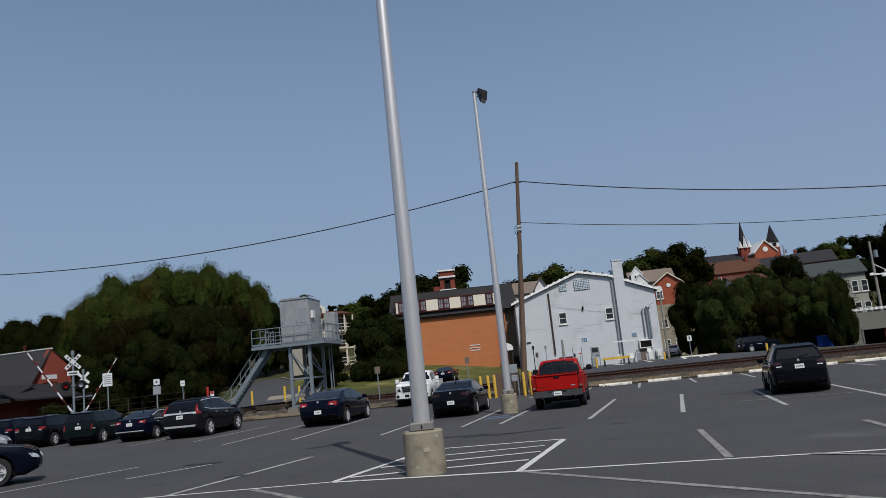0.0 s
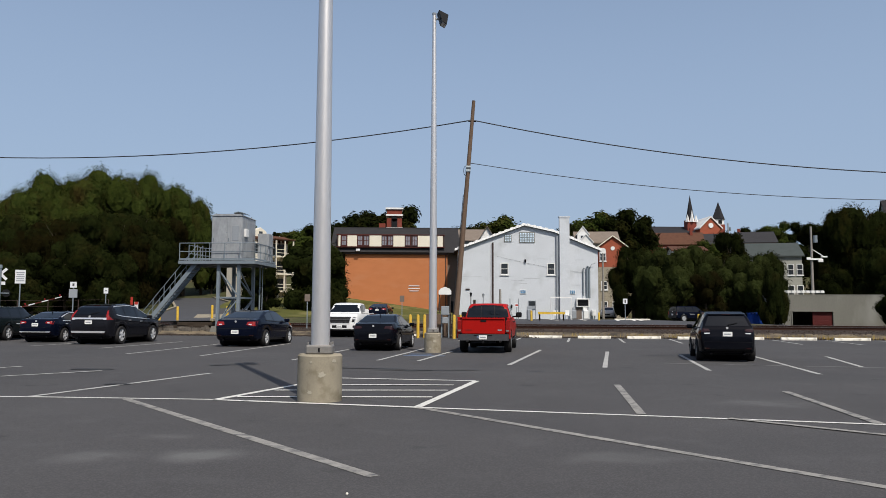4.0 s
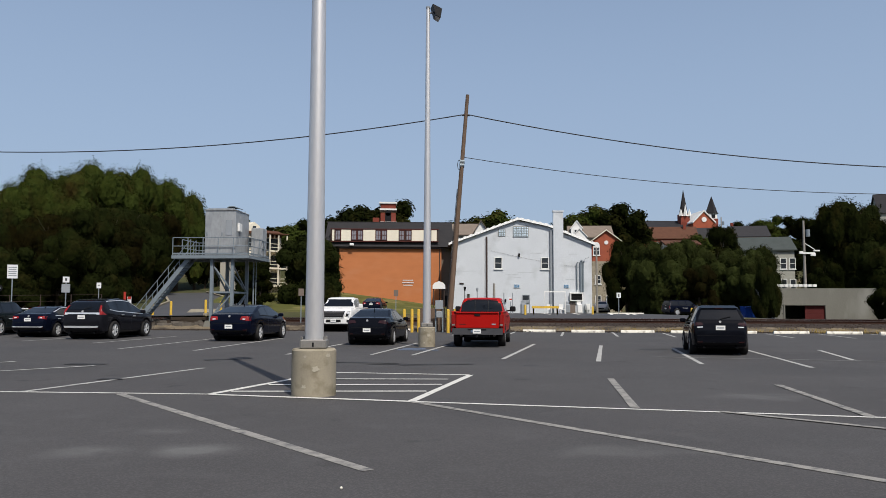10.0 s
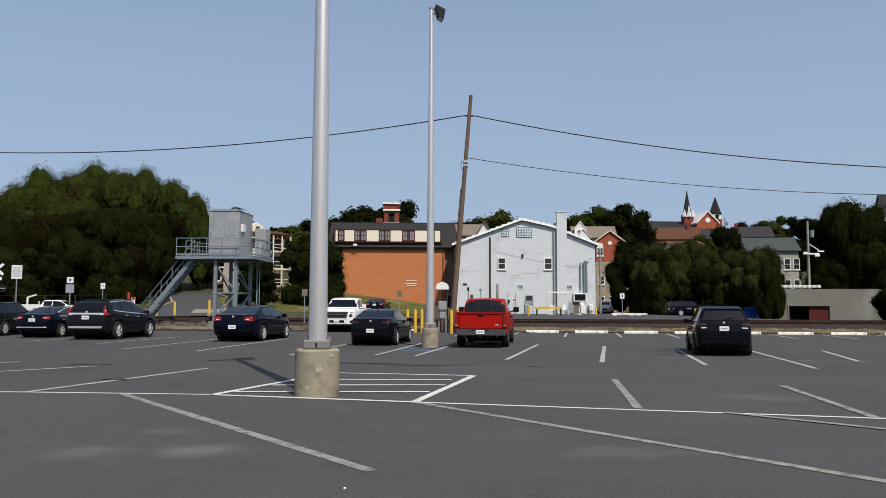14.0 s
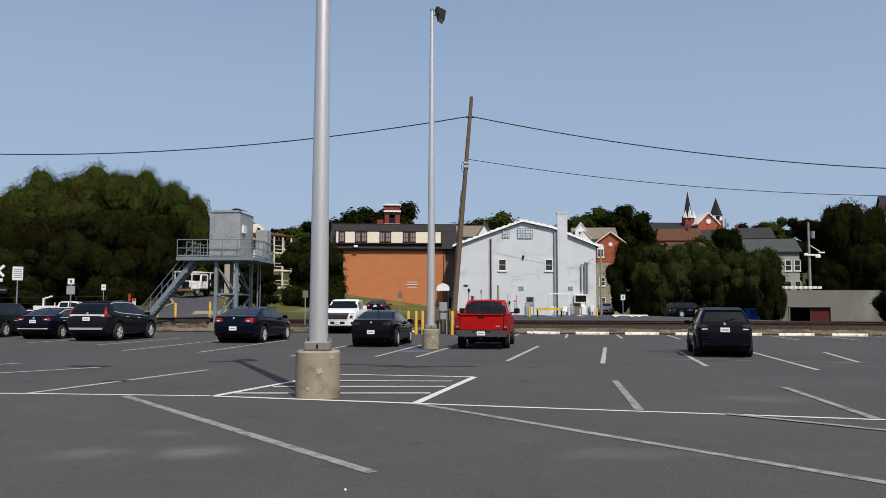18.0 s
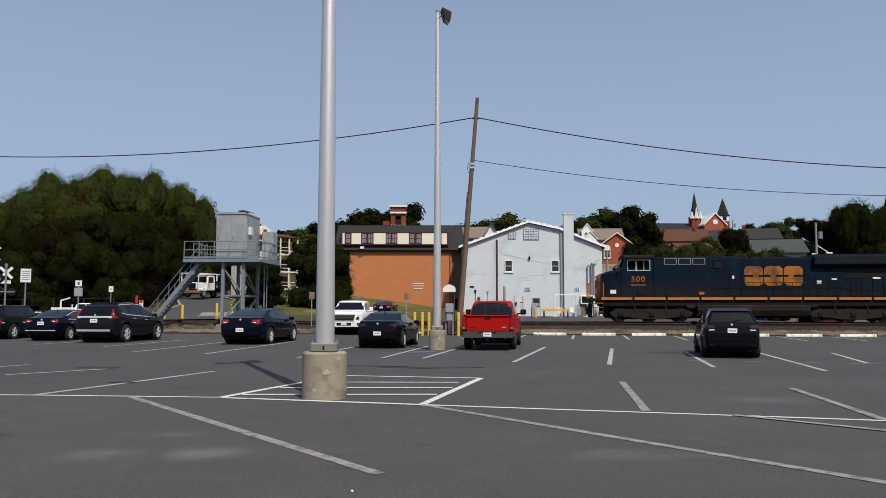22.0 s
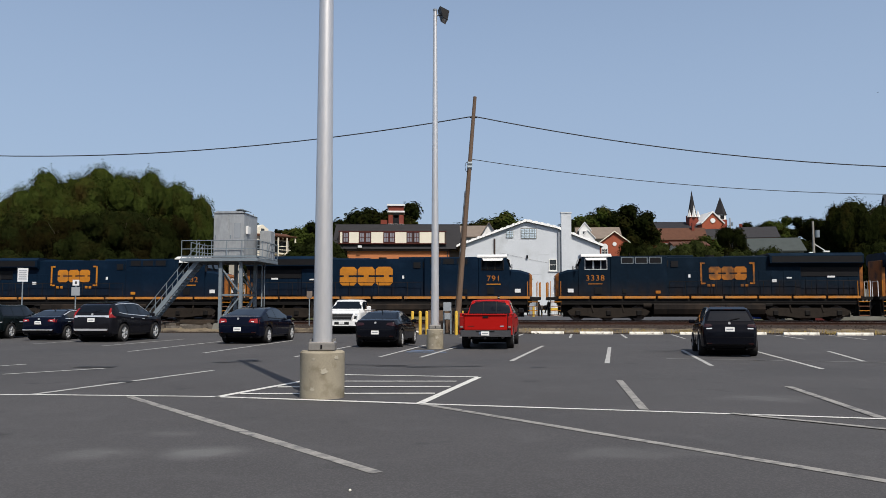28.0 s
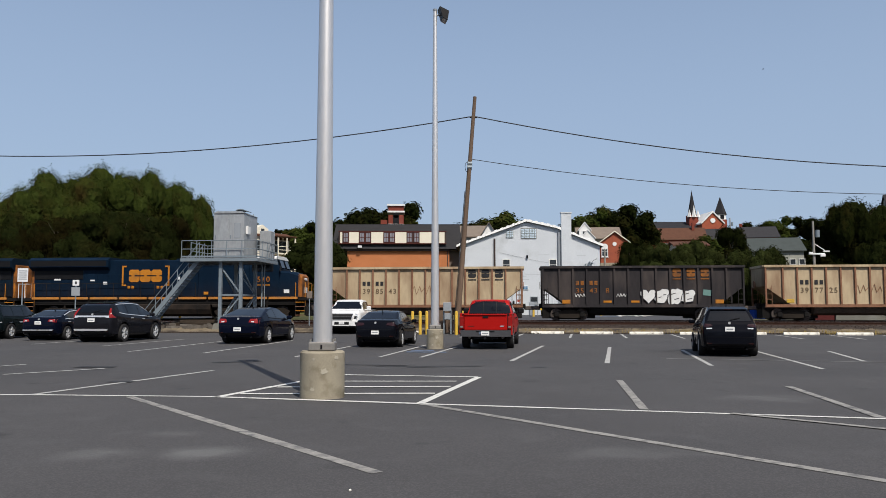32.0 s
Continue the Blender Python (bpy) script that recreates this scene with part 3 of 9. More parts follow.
rnd = random.Random(4)
verts, faces = [], []
for _ in range(9000):
    s, o = rnd.uniform(-24, 30), rnd.choice((rnd.uniform(-5.6, -1.2), rnd.uniform(-5.6, -3.6), rnd.uniform(-1, 6)))
    z = np.interp(o, [p[0] for p in prof], [p[1] for p in prof])
    c = track_point(s, NEAR_TRACK, z, o)
    r = rnd.uniform(0.03, 0.085)
    base = len(verts)
    for k in range(4):
        a = k * math.pi / 2 + rnd.uniform(-0.5, 0.5)
        verts.append((c.x + r * math.cos(a), c.y + r * math.sin(a), c.z - 0.02 + rnd.uniform(0, 0.03)))
    verts.append((c.x + rnd.uniform(-0.3, 0.3) * r, c.y, c.z + r * rnd.uniform(0.6, 1.1)))
    faces += [(base + k, base + (k + 1) % 4, base + 4) for k in range(4)]
me = bpy.data.meshes.new("ballast_stones")
me.from_pydata(verts, [], faces)
me.materials.append(M["stone"])
tagged(new("ballast_stones", me), "loose pale ballast stones along the tracks", "stones", kind="stuff")


# broken concrete and stones dumped beside the platform's stairs
verts, faces = [], []
for _ in range(170):
    x = rnd.uniform(-15.2, -8.6)
    y = 48.9 - 0.148 * (x + 11) + rnd.uniform(-0.5, 1.6)
    r = rnd.choice((0.06, 0.09, 0.12, 0.2, 0.26)) * rnd.uniform(0.7, 1.2)
    z = 0.16 + 0.13 * max(0.0, y + 0.148 * (x + 11) - 48.4)
    base, turn = len(verts), rnd.uniform(0, 3)
    for zz, k in ((-0.1, 1.0), (r * 0.8, rnd.uniform(0.5, 0.9))):
        for q in range(5):
            a = turn + q * 1.257 + rnd.uniform(-0.25, 0.25)
            verts.append((x + r * k * 1.4 * math.cos(a), y + r * k * math.sin(a), z + zz + rnd.uniform(0, 0.03)))
    faces += [(base + q, base + (q + 1) % 5, base + 5 + (q + 1) % 5, base + 5 + q) for q in range(5)] + [tuple(base + 5 + q for q in range(5))]
me = bpy.data.meshes.new("rubble")
me.from_pydata(verts, [], faces)
M["rubble"] = material("broken_concrete", (0.10, 0.088, 0.074), 0.9, vary=0.3, scale=3, bump=0.01, per="island", dirt=(0.04, 0.032, 0.026), dirt_amount=0.6, dirt_scale=1.2)
me.materials.append(M["rubble"])
tagged(new("rubble", me), "broken concrete and stones beside the steel platform", "rubble", kind="stuff")


def rail_mesh(bm, y0, off):
    """A rail's cross-section drawn along the track: foot, web and head."""
    sec = [(-0.07, -0.17), (0.07, -0.17), (0.07, -0.155), (0.012, -0.13), (0.012, -0.045), (0.036, -0.035), (0.036, 0.0), (-0.036, 0.0), (-0.036, -0.035), (-0.012, -0.045), (-0.012, -0.13), (-0.07, -0.155)]
    loft(bm, [[track_point(s, y0, RAIL_Z + z, off + o) for o, z in sec] for s in (-210, 500)])


tie_me = None
for y0, word in ((NEAR_TRACK, "empty near"), (FAR_TRACK, "used far")):
    tr = thing("railway_track", pose(0, y0, 0, 0, 0, TRACK_TURN), "rusty steel rails on wooden ties, the %s track" % word, "railway track", "railway tracks", "structure")
    for off in (-0.755, 0.755):
        bm = bm_new()
        rail_mesh(bm, y0, off)
        r = part("rail", bm, "rail", None)
        r.parent, r.matrix_parent_inverse = tr, tr.matrix_basis.inverted()
        bm = bm_new()
        box(bm, (145, off, RAIL_Z + 0.002), (710, 0.045, 0.006))
        part("rail_head", bm, "rail_top", tr)
    if not tie_me:
        bm = bm_new()
        box(bm, (0, 0, 0), (0.23, 2.6, 0.16), bev=0.015)
        t0 = part("tie", bm, "tie", tr)
        tie_me = t0.data
        t0.matrix_basis = Matrix.Translation((-26, 0, RAIL_Z - 0.25))
    for i in range(120):
        shared("tie", tie_me, tr, Matrix.Translation((-28 + i * 0.54, rnd.uniform(-0.04, 0.04), RAIL_Z - 0.25 + rnd.uniform(-0.012, 0.012))) @ rz(rnd.uniform(-1, 1)).to_4x4())

# painted markings of the lot, each as it lies
marks = []


def marking(name, segs, w, mat, label, group=""):
    bm = bm_new()
    marks.append(name)
    for i, (a, b) in enumerate(segs):
        z = 0.004 + 0.0011 * ((len(marks) + i) % 9)
        d = Vector(b) - Vector(a)
        n = max(1, int(d.length / 0.9))
        for j in range(n):
            p, q = Vector(a) + d * (j / n), Vector(a) + d * ((j + 1) / n)
            stripe(bm, p, q, w * rnd.uniform(0.9, 1.06), z)
    return solid(name, bm, mat, Matrix(), label, "marking", group, "structure")


STALLS = [((-4.55, 13.45), (-0.2, 7.17)), ((0.33, 12.19), (4.6, 6.0)), ((-6.36, 13.86), (-4.46, 18.89)), ((-8.93, 18.07), (-7.3, 19.7)), ((4.53, 15.82), (3.59, 11.28)), ((7.38, 14.42), (6.53, 10.22)),
          ((-12.9, 16.2), (-9.9, 21.2)), ((4.69, 10.8), (6.4, 8.85)), ((-6.3, 9.0), (-5.3, 7.0))]
for a, b in STALLS:
    marking("stall_line", [(a, b)], 0.14, "line_old" if a[0] > 4 or a[1] < 13.5 else "line", "worn white painted stall line on the asphalt", "stall lines near the lamp post")
FAR_STALLS = [((5.65, 30.3), (3.16, 21.8)), ((7.95, 29.0), (5.6, 20.7)), ((9.97, 26.9), (8.04, 19.62)), ((12.17, 25.83), (10.3, 18.4)), ((14.67, 25.79), (12.9, 20.9)), ((17.3, 25.2), (15.4, 20.0)),
              ((-0.6, 23.67), (1.06, 31.09)), ((0.63, 23.38), (2.1, 29.2)), ((-3.2, 24.0), (-1.9, 30.5)), ((-6.51, 26.14), (-4.92, 36.0)), ((-9.3, 27.19), (-7.94, 35.34)), ((-11.7, 31.19), (-10.3, 37.9)), ((-15.2, 33.0), (-13.9, 38.5))]
for a, b in FAR_STALLS:
    marking("stall_line", [(a, b)], 0.13, "line", "faded white painted stall line between parked cars", "stall lines of the middle row")
STOP_0, STOP_STEP = Vector((7.53, 44.0, 0)), Vector((2.69, -0.55, 0))
for i in range(-4, 13):
    a = STOP_0 + STOP_STEP * i + Vector((-0.45, 0.1, 0))
    if i < -1:
        continue
    marking("stall_line", [((a.x, a.y), (a.x - 1.35, a.y - 5.6))], 0.13, "line", "white painted stall line running to the wheel stops", "stall lines at the wheel stops")
marking("aisle_line", [((-24, 16.0), (-6.36, 13.86)), ((-6.36, 13.86), (-3.03, 13.36)), ((0.31, 12.19), (6.53, 10.17)), ((6.53, 10.17), (16, 7.4))], 0.1, "line_fresh", "thin white painted line across the lot")
# the hatched island at the lamp post
marking("hatched_island", [((-3.06, 13.34), (-1.7, 16.8)), ((0.31, 12.19), (1.71, 16.75)), ((-1.6, 17.6), (1.7, 16.77)), ((-3.03, 13.3), (0.31, 12.19))]
        + [((-2.77, 13.75), (0.62, 13.62)), ((-2.3, 14.85), (0.97, 14.76)), ((-2.0, 15.98), (1.16, 15.78))], 0.14, "line_fresh", "white hatched no-parking island painted round the lamp post")
marking("blue_marking", [((0.2, 26.4), (1.6, 26.1)), ((0.4, 27.2), (1.2, 27.1))], 0.5, "blue_paint", "faded blue accessible-stall paint on the asphalt")
# the first paints the lamp head's shadow, the others are tar
for segs, w in (([((-5.1, 21.6), (-3.9, 22.2))], 0.3), ([((-8.2, 20.3), (-7.2, 20.1))], 0.4), ([((-5.9, 16.2), (-5.4, 16.1))], 0.25), ([((-1.6, 20.6), (0.2, 20.2))], 0.14), ([((-0.6, 19.9), (0.9, 19.7))], 0.12), ([((3.3, 19.4), (3.7, 19.3))], 0.2), ([((8.6, 26.4), (9.5, 26.3))], 0.25), ([((0.2, 19.6), (2.1, 19.9))], 0.22), ([((-7.5, 11.2), (-6.6, 10.9))], 0.12)):
    marking("tar_patch", segs, w, "tar", "dark patch of tar or of painted lamp shadow on the asphalt")

marking("seam_line", [((7.84, 22.46), (9.96, 21.69)), ((9.96, 21.69), (13.32, 20.49)), ((13.32, 20.49), (22, 17.6))], 0.12, "line_faint", "faint pale seam across the asphalt")
bm = bm_new()
bmesh.ops.create_icosphere(bm, subdivisions=2, radius=0.012)
solid("pebble", bm, "stop_white", pose(-0.40, 6.47, 0.012), "small white pebble on the asphalt", "pebble")

# wheel stops
for i in range(-4, 13):
    p = STOP_0 + STOP_STEP * i
    if i in (-1, -2):
        continue
    bm = bm_new()
    sec = [(-0.1, 0), (0.1, 0), (0.1, 0.07), (0.065, 0.15), (-0.065, 0.15), (-0.1, 0.07)]
    loft(bm, [[(x, y, z) for y, z in sec] for x in (-0.92, -0.9, 0.9, 0.92)])
    for x in (-0.55, 0.4):
        box(bm, (x, -0.09, 0.02), (0.22, 0.035, 0.045))
    solid("wheel_stop", bm, "stop_white", pose(p.x + 0.92, p.y - 0.1, 0, 0, 0, -11.5 + rnd.uniform(-1.5, 1.5)), "white-painted concrete wheel stop at the lot's edge", "wheel stop", "wheel stops along the lot's edge")
# low earth bank strip of dry weeds behind the stops
verts, faces = [], []
for _ in range(4200):
    x = rnd.uniform(3, 34)
    y = 45.1 - 0.2045 * (x - 7.5) + abs(rnd.gauss(0, 0.5))
    if rnd.random() > 0.35 + 0.6 * (noise.noise(Vector((x * 0.35, 1, 0))) > 0):
        continue
    h, a = rnd.uniform(0.06, 0.34), rnd.uniform(0, 6.28)
    base, z = len(verts), height(x, y) + 0.04
    verts += [(x - 0.02 * math.cos(a), y, z), (x + 0.03 * math.cos(a), y + 0.02, z), (x + rnd.uniform(-0.1, 0.1), y + rnd.uniform(-0.1, 0.1), z + h)]
    faces.append((base, base + 1, base + 2))
me = bpy.data.meshes.new("dry_weeds")
me.from_pydata(verts, [], faces)
M["weed"] = material("dry_weed", (0.26, 0.19, 0.06), 0.9, vary=0.2, bump=0, per="island")
me.materials.append(M["weed"])
tagged(new("dry_weeds", me), "dry yellow weeds on the bank behind the stops", "weeds", kind="stuff")


# ---------------- buildings ----------------
def window(parent, x, y, z, w, h, bars=(1, 1), frame_mat="white", label="", name="window", sill=True, depth=0.08):
    """A window on a wall that faces -y: frame, panes set back, glazing bars and a sill."""
    bm = bm_new()
    t = min(0.09, w * 0.1)
    for sx in (-1, 1):
        box(bm, (x + sx * (w / 2 - t / 2), y - depth / 2, z), (t, depth, h))
    for sz in (-1, 1):
        box(bm, (x, y - depth / 2 + 0.002, z + sz * (h / 2 - t / 2)), (w - 2 * t, depth, t))
    for i in range(1, bars[0]):
        box(bm, (x - w / 2 + w * i / bars[0], y - depth / 2 + 0.01, z), (t * 0.6, depth * 0.7, h - 2 * t))
    for i in range(1, bars[1]):
        box(bm, (x, y - depth / 2 + 0.014, z - h / 2 + h * i / bars[1]), (w - 2 * t, depth * 0.7, t * 0.6))
    win = part(name, bm, frame_mat, parent, label)
    bm = bm_new()
    box(bm, (x, y - 0.012, z), (w - 2 * t, 0.02, h - 2 * t))
    part("pane", bm, "pane", win)
    if sill:
        bm = bm_new()
        box(bm, (x, y - depth * 0.8, z - h / 2 - 0.05), (w + 0.16, depth * 1.6, 0.09))
        part("sill", bm, frame_mat, win)
    return win


def gable_house(m, w, d, eave, ridge, wall, roof, label, name="house", category="house", windows=(), ridge_x=0.0, over=0.35, across=True, door=None, base=0.0, chimney=None):
    """A house whose front faces -y; across: the gable is the front wall."""
    h = thing(name, m, label, category)
    bm = bm_new()
    if across:
        slab(bm, [(-w / 2, 0, base), (w / 2, 0, base), (w / 2, 0, eave), (ridge_x, 0, ridge), (-w / 2, 0, eave)], (0, d, 0))
    else:
        slab(bm, [(-w / 2, 0, base), (-w / 2, d, base), (-w / 2, d, eave), (-w / 2, d / 2, ridge), (-w / 2, 0, eave)], (w, 0, 0))
    part("wall", bm, wall, h)
    bm = bm_new()
    t = 0.16
    if across:
        for x0, z0 in ((-w / 2, eave), (w / 2, eave)):
            k = over / abs(x0 - ridge_x)
            xo, zo = x0 + (x0 - ridge_x) * k, z0 - (ridge - z0) * k
            slab(bm, [(xo, -over, zo + 0.02), (ridge_x, -over, ridge + 0.02), (ridge_x, -over, ridge + t), (xo, -over, zo + t)], (0, d + 2 * over, 0))
    else:
        for y0, s in ((0, -1), (d, 1)):
            k = over / (d / 2)
            yo, zo = y0 + s * over, eave - (ridge - eave) * k
            slab(bm, [(-w / 2 - over, yo, zo + 0.02), (-w / 2 - over, d / 2, ridge + 0.02), (-w / 2 - over, d / 2, ridge + t), (-w / 2 - over, yo, zo + t)], (w + 2 * over, 0, 0))
    part("roof", bm, roof, h)
    for x, z, ww, hh in windows:
        window(h, x, -0.005, z, ww, hh, (1, 2))
    if door:
        bm = bm_new()
        box(bm, (door[0], -0.03, base + door[2] / 2), (door[1], 0.08, door[2]))
        part("door", bm, "rust_red", h)
    if chimney:
        bm = bm_new()
        box(bm, (chimney[0], d * 0.4, chimney[1]), (0.7, 0.7, 2.0))
        part("chimney", bm, "brick_red", h)
    return h


# the white gabled building
WB = pose(15.0, 88.0, 0, 0, 0, -3.0)
white_building = thing("white_building", WB, "whitewashed brick gabled building with a stepped chimney", "building")
BASE, EAVE, APEX, GX = 0.6, 8.62, 11.4, -0.45
bm = bm_new()
slab(bm, [(-8.05, 0, BASE), (8.05, 0, BASE), (8.05, 0, EAVE), (GX + 3.4, 0, APEX - 0.75), (GX, 0, APEX), (-8.05, 0, EAVE)], (0, 22, 0))
part("wall", bm, "white_wall", white_building)
bm = bm_new()
for a, b in (((-8.5, EAVE - 0.18), (GX, APEX)), ((GX, APEX), (GX + 3.4, APEX - 0.75)), ((GX + 3.4, APEX - 0.75), (8.45, EAVE - 0.16))):
    slab(bm, [(a[0], -0.3, a[1] + 0.03), (b[0], -0.3, b[1] + 0.03), (b[0], -0.3, b[1] + 0.2), (a[0], -0.3, a[1] + 0.2)], (0, 22.6, 0))
roof = part("roof", bm, "shingle", white_building)
VERGE = (((-8.5, EAVE - 0.18), (GX, APEX)), ((GX, APEX), (GX + 3.4, APEX - 0.75)), ((GX + 3.4, APEX - 0.75), (8.45, EAVE - 0.16)))
for (a, b), n in zip(VERGE, (24, 10, 14)):
    for i in range(n):
        p0, p1 = [(a[0] + (b[0] - a[0]) * k, a[1] + (b[1] - a[1]) * k) for k in (i / n, (i + 0.95) / n)]
        up = 0.07 * (i % 2)
        bm = bm_new()
        slab(bm, [(p0[0], -0.36, p0[1] + 0.03), (p1[0], -0.36, p1[1] + 0.03), (p1[0], -0.36, p1[1] + 0.27 + up), (p0[0], -0.36, p0[1] + 0.27 + up)], (0, 0.07, 0))
        part("verge_tile", bm, "bright_white", roof)
bm = bm_new()
box(bm, (4.15, -0.22, 6.55), (1.15, 0.44, 11.9))
box(bm, (4.15, -0.22, 12.42), (1.3, 0.56, 0.16))
part("chimney", bm, "white_wall", white_building, "tall whitewashed chimney on the gable wall")
bm = bm_new()
rod(bm, (3.3, -0.12, 0.7), (3.3, -0.12, 10.2), 0.13, n=10)
for z in (2, 5, 8):
    box(bm, (3.3, -0.1, z), (0.34, 0.2, 0.06))
part("downpipe", bm, "sign_grey", white_building, "grey sheet-metal vent pipe")
bm = bm_new()
rod(bm, (-4.1, -0.1, 2.4), (-4.1, -0.1, 9.45), 0.10, n=8)
part("downpipe", bm, "dark_trim", white_building, "dark drainpipe")
bm = bm_new()
rod(bm, (-4.33, -0.03, 2.6), (-4.33, -0.03, 9.4), 0.03, n=6)
part("conduit", bm, "white", white_building)
for x, r, z0, z1 in ((6.3, 0.07, 3.3, 6.4), (6.75, 0.13, 3.1, 6.6), (7.0, 0.12, 3.1, 6.5)):
    bm = bm_new()
    rod(bm, (x, -0.16, z0), (x, -0.16, z1), r, n=10)
    rod(bm, (x, -0.16, z1 - 0.02), (x + 0.12, -0.3, z1 + 0.14), r * 0.9, n=10)
    part("service_pipe", bm, "galv", white_building, "grey electrical service pipe")
bm = bm_new()
loop = [(7.05 + 0.62 * k / 10, -0.3, 6.6 + 0.35 * math.sin(3.4 * k / 10) - 0.35 * (k / 10) ** 2 + 1.0 * (k / 10) ** 3) for k in range(11)]
for p, q in zip(loop, loop[1:]):
    rod(bm, p, q, 0.022, n=5)
part("drip_loop", bm, "wire", white_building)
window(white_building, -2.75, -0.005, 6.42, 0.92, 1.36, (1, 2), "white")
window(white_building, 2.62, -0.005, 6.42, 0.92, 1.36, (1, 2), "white")
M["glass_blue"] = material("blue_glass_block", (0.10, 0.22, 0.36), 0.2, vary=0.15, scale=3, bump=0.005, per="object")
M["glass_block"] = material("pale_glass_block", (0.50, 0.60, 0.68), 0.25, vary=0.12, scale=3, bump=0.01, per="object")
for cx, cz, nx, nz, s in ((-0.15, 10.05, 9, 6, 0.19), (-2.35, 9.95, 4, 4, 0.19)):
    bm = bm_new()
    box(bm, (cx, -0.01, cz), (nx * s + 0.1, 0.08, nz * s + 0.1))
    gb = part("block_window", bm, "grey_concrete", white_building, "grid window of small glass blocks")
    bm = bm_new()
    box(bm, (0, 0, 0), (s - 0.05, 0.05, s - 0.05))
    me0 = None
    for i in range(nx):
        for j in range(nz):
            m4 = Matrix.Translation((cx + (i - (nx - 1) / 2) * s, -0.06, cz + (j - (nz - 1) / 2) * s))
            if me0 is None:
                o = part("glass_block", bm, "glass_block", gb)
                me0, o.matrix_basis = o.data, m4
            else:
                shared("glass_block", me0, gb, m4)
for x, z in ((-0.62, 3.78), (5.05, 3.78)):
    bm = bm_new()
    box(bm, (x, -0.02, z), (0.72, 0.07, 0.5))
    v = part("block_window", bm, "white", white_building, "small window of blue glass blocks")
    for i in range(3):
        for j in range(2):
            bm = bm_new()
            box(bm, (x - 0.21 + 0.21 * i, -0.065, z - 0.1 + 0.2 * j), (0.17, 0.03, 0.16))
            part("glass_block", bm, "glass_blue", v)
for x, z, w, h in ((-6.98, 4.05, 0.5, 0.16), (-6.2, 2.6, 0.3, 0.5)):
    bm = bm_new()
    box(bm, (x, -0.03, z), (w, 0.07, h))
    v = part("vent", bm, "grey_concrete", white_building)
    for k in range(4):
        bm = bm_new()
        box(bm, (x, -0.08, z - h / 2 + h * (k + 0.5) / 4), (w * 0.85, 0.03, h / 7), rx(30))
        part("slat", bm, "dark_trim", v)
bm = bm_new()
box(bm, (6.2, -0.2, 2.55), (1.5, 0.42, 0.98), bev=0.03)
ac = part("extractor_hood", bm, "white", white_building, "boxed wall extractor with a dark grille")
bm = bm_new()
box(bm, (6.2, -0.415, 2.56), (1.24, 0.02, 0.72))
for k in range(5):
    box(bm, (6.2, -0.43, 2.28 + 0.14 * k), (1.2, 0.03, 0.07), rx(25))
part("grille", bm, "black", ac)
bm = bm_new()
box(bm, (0.4, -0.05, 2.3), (0.85, 0.12, 0.95))
hatch = part("hatch", bm, "sign_grey", white_building)
bm = bm_new()
box(bm, (0.4, -0.12, 2.45), (0.68, 0.02, 0.5))
part("dark_panel", bm, "pane", hatch)
bm = bm_new()
box(bm, (5.62, -0.05, 1.3), (0.95, 0.1, 1.4))
part("cellar_door", bm, "stucco_tan", white_building)
for x, z in ((-0.35, 7.35), (-1.95, 2.1)):
    bm = bm_new()
    box(bm, (x, -0.14, z), (0.18, 0.26, 0.34), rx(20), bev=0.02)
    rod(bm, (x, 0, z + 0.2), (x, -0.16, z + 0.1), 0.03)
    part("wall_lamp", bm, "black", white_building)
bm = bm_new()
run = [(-3.6 + 10.3 * k / 14, 7.85 - 1.9 * k / 14 - 0.15 * math.sin(math.pi * k / 14)) for k in range(15)]
loft(bm, [[(x, -0.06 + a, z + b) for a, b in ((0.009, 0), (0, 0.009), (-0.009, 0), (0, -0.009))] for x, z in run])
part("wall_cable", bm, "wire", white_building)
g5 = random.Random(21)
for x, z, w in ((-6.6, 5.5, 2.6), (-1.2, 5.1, 1.5), (0.4, 5.35, 1.9), (1.6, 7.6, 1.3), (5.6, 4.6, 1.2), (-0.6, 4.75, 0.9), (5.9, 7.5, 1.0)):
    bm = bm_new()
    n = 7
    slab(bm, [(x + w * (k / n - 0.5), -0.004, z + 0.03 * g5.random()) for k in range(n + 1)] + [(x + w * (0.5 - k / n), -0.004, z - 0.035 - 0.03 * g5.random()) for k in range(n + 1)], (0, -0.006, 0))
    part("mortar_repair", bm, "mortar", white_building, "grey smeared mortar repair")
bm = bm_new()
box(bm, (7.45, -0.25, 1.4), (0.5, 0.35, 0.7), bev=0.03)
part("meter_box", bm, "white", white_building)
for x in (6.3, 7.35):
    bm = bm_new()
    rod(bm, (x, -0.5, 0.6), (x, -0.5, 1.6), 0.05)
    part("guard_pipe", bm, "white", white_building)

# orange brick building with a grey mansard storey
brick_building = thing("brick_building", pose(-0.2, 95.0, 0, 0, 0, -2), "orange brick building with a grey mansard top storey", "building")
bm = bm_new()
box(bm, (0.0, 9, 4.6), (12.6, 18, 8.3))
part("wall", bm, "brick_orange", brick_building)
bm = bm_new()
slab(bm, [(-8.2, -0.5, 8.72), (8.0, -0.5, 8.72), (7.6, 0.9, 11.8), (-7.8, 0.9, 11.8)], (0, 18, 0))
part("mansard_roof", bm, "shingle", brick_building, "grey shingled mansard roof")
bm = bm_new()
box(bm, (-0.1, 9.3, 11.85), (15.6, 16.8, 0.14))
part("roof_cap", bm, "shingle", brick_building)
bm = bm_new()
box(bm, (-0.7, -0.28, 10.1), (13.2, 0.5, 1.45))
band = part("panel_band", bm, "dark_trim", brick_building)
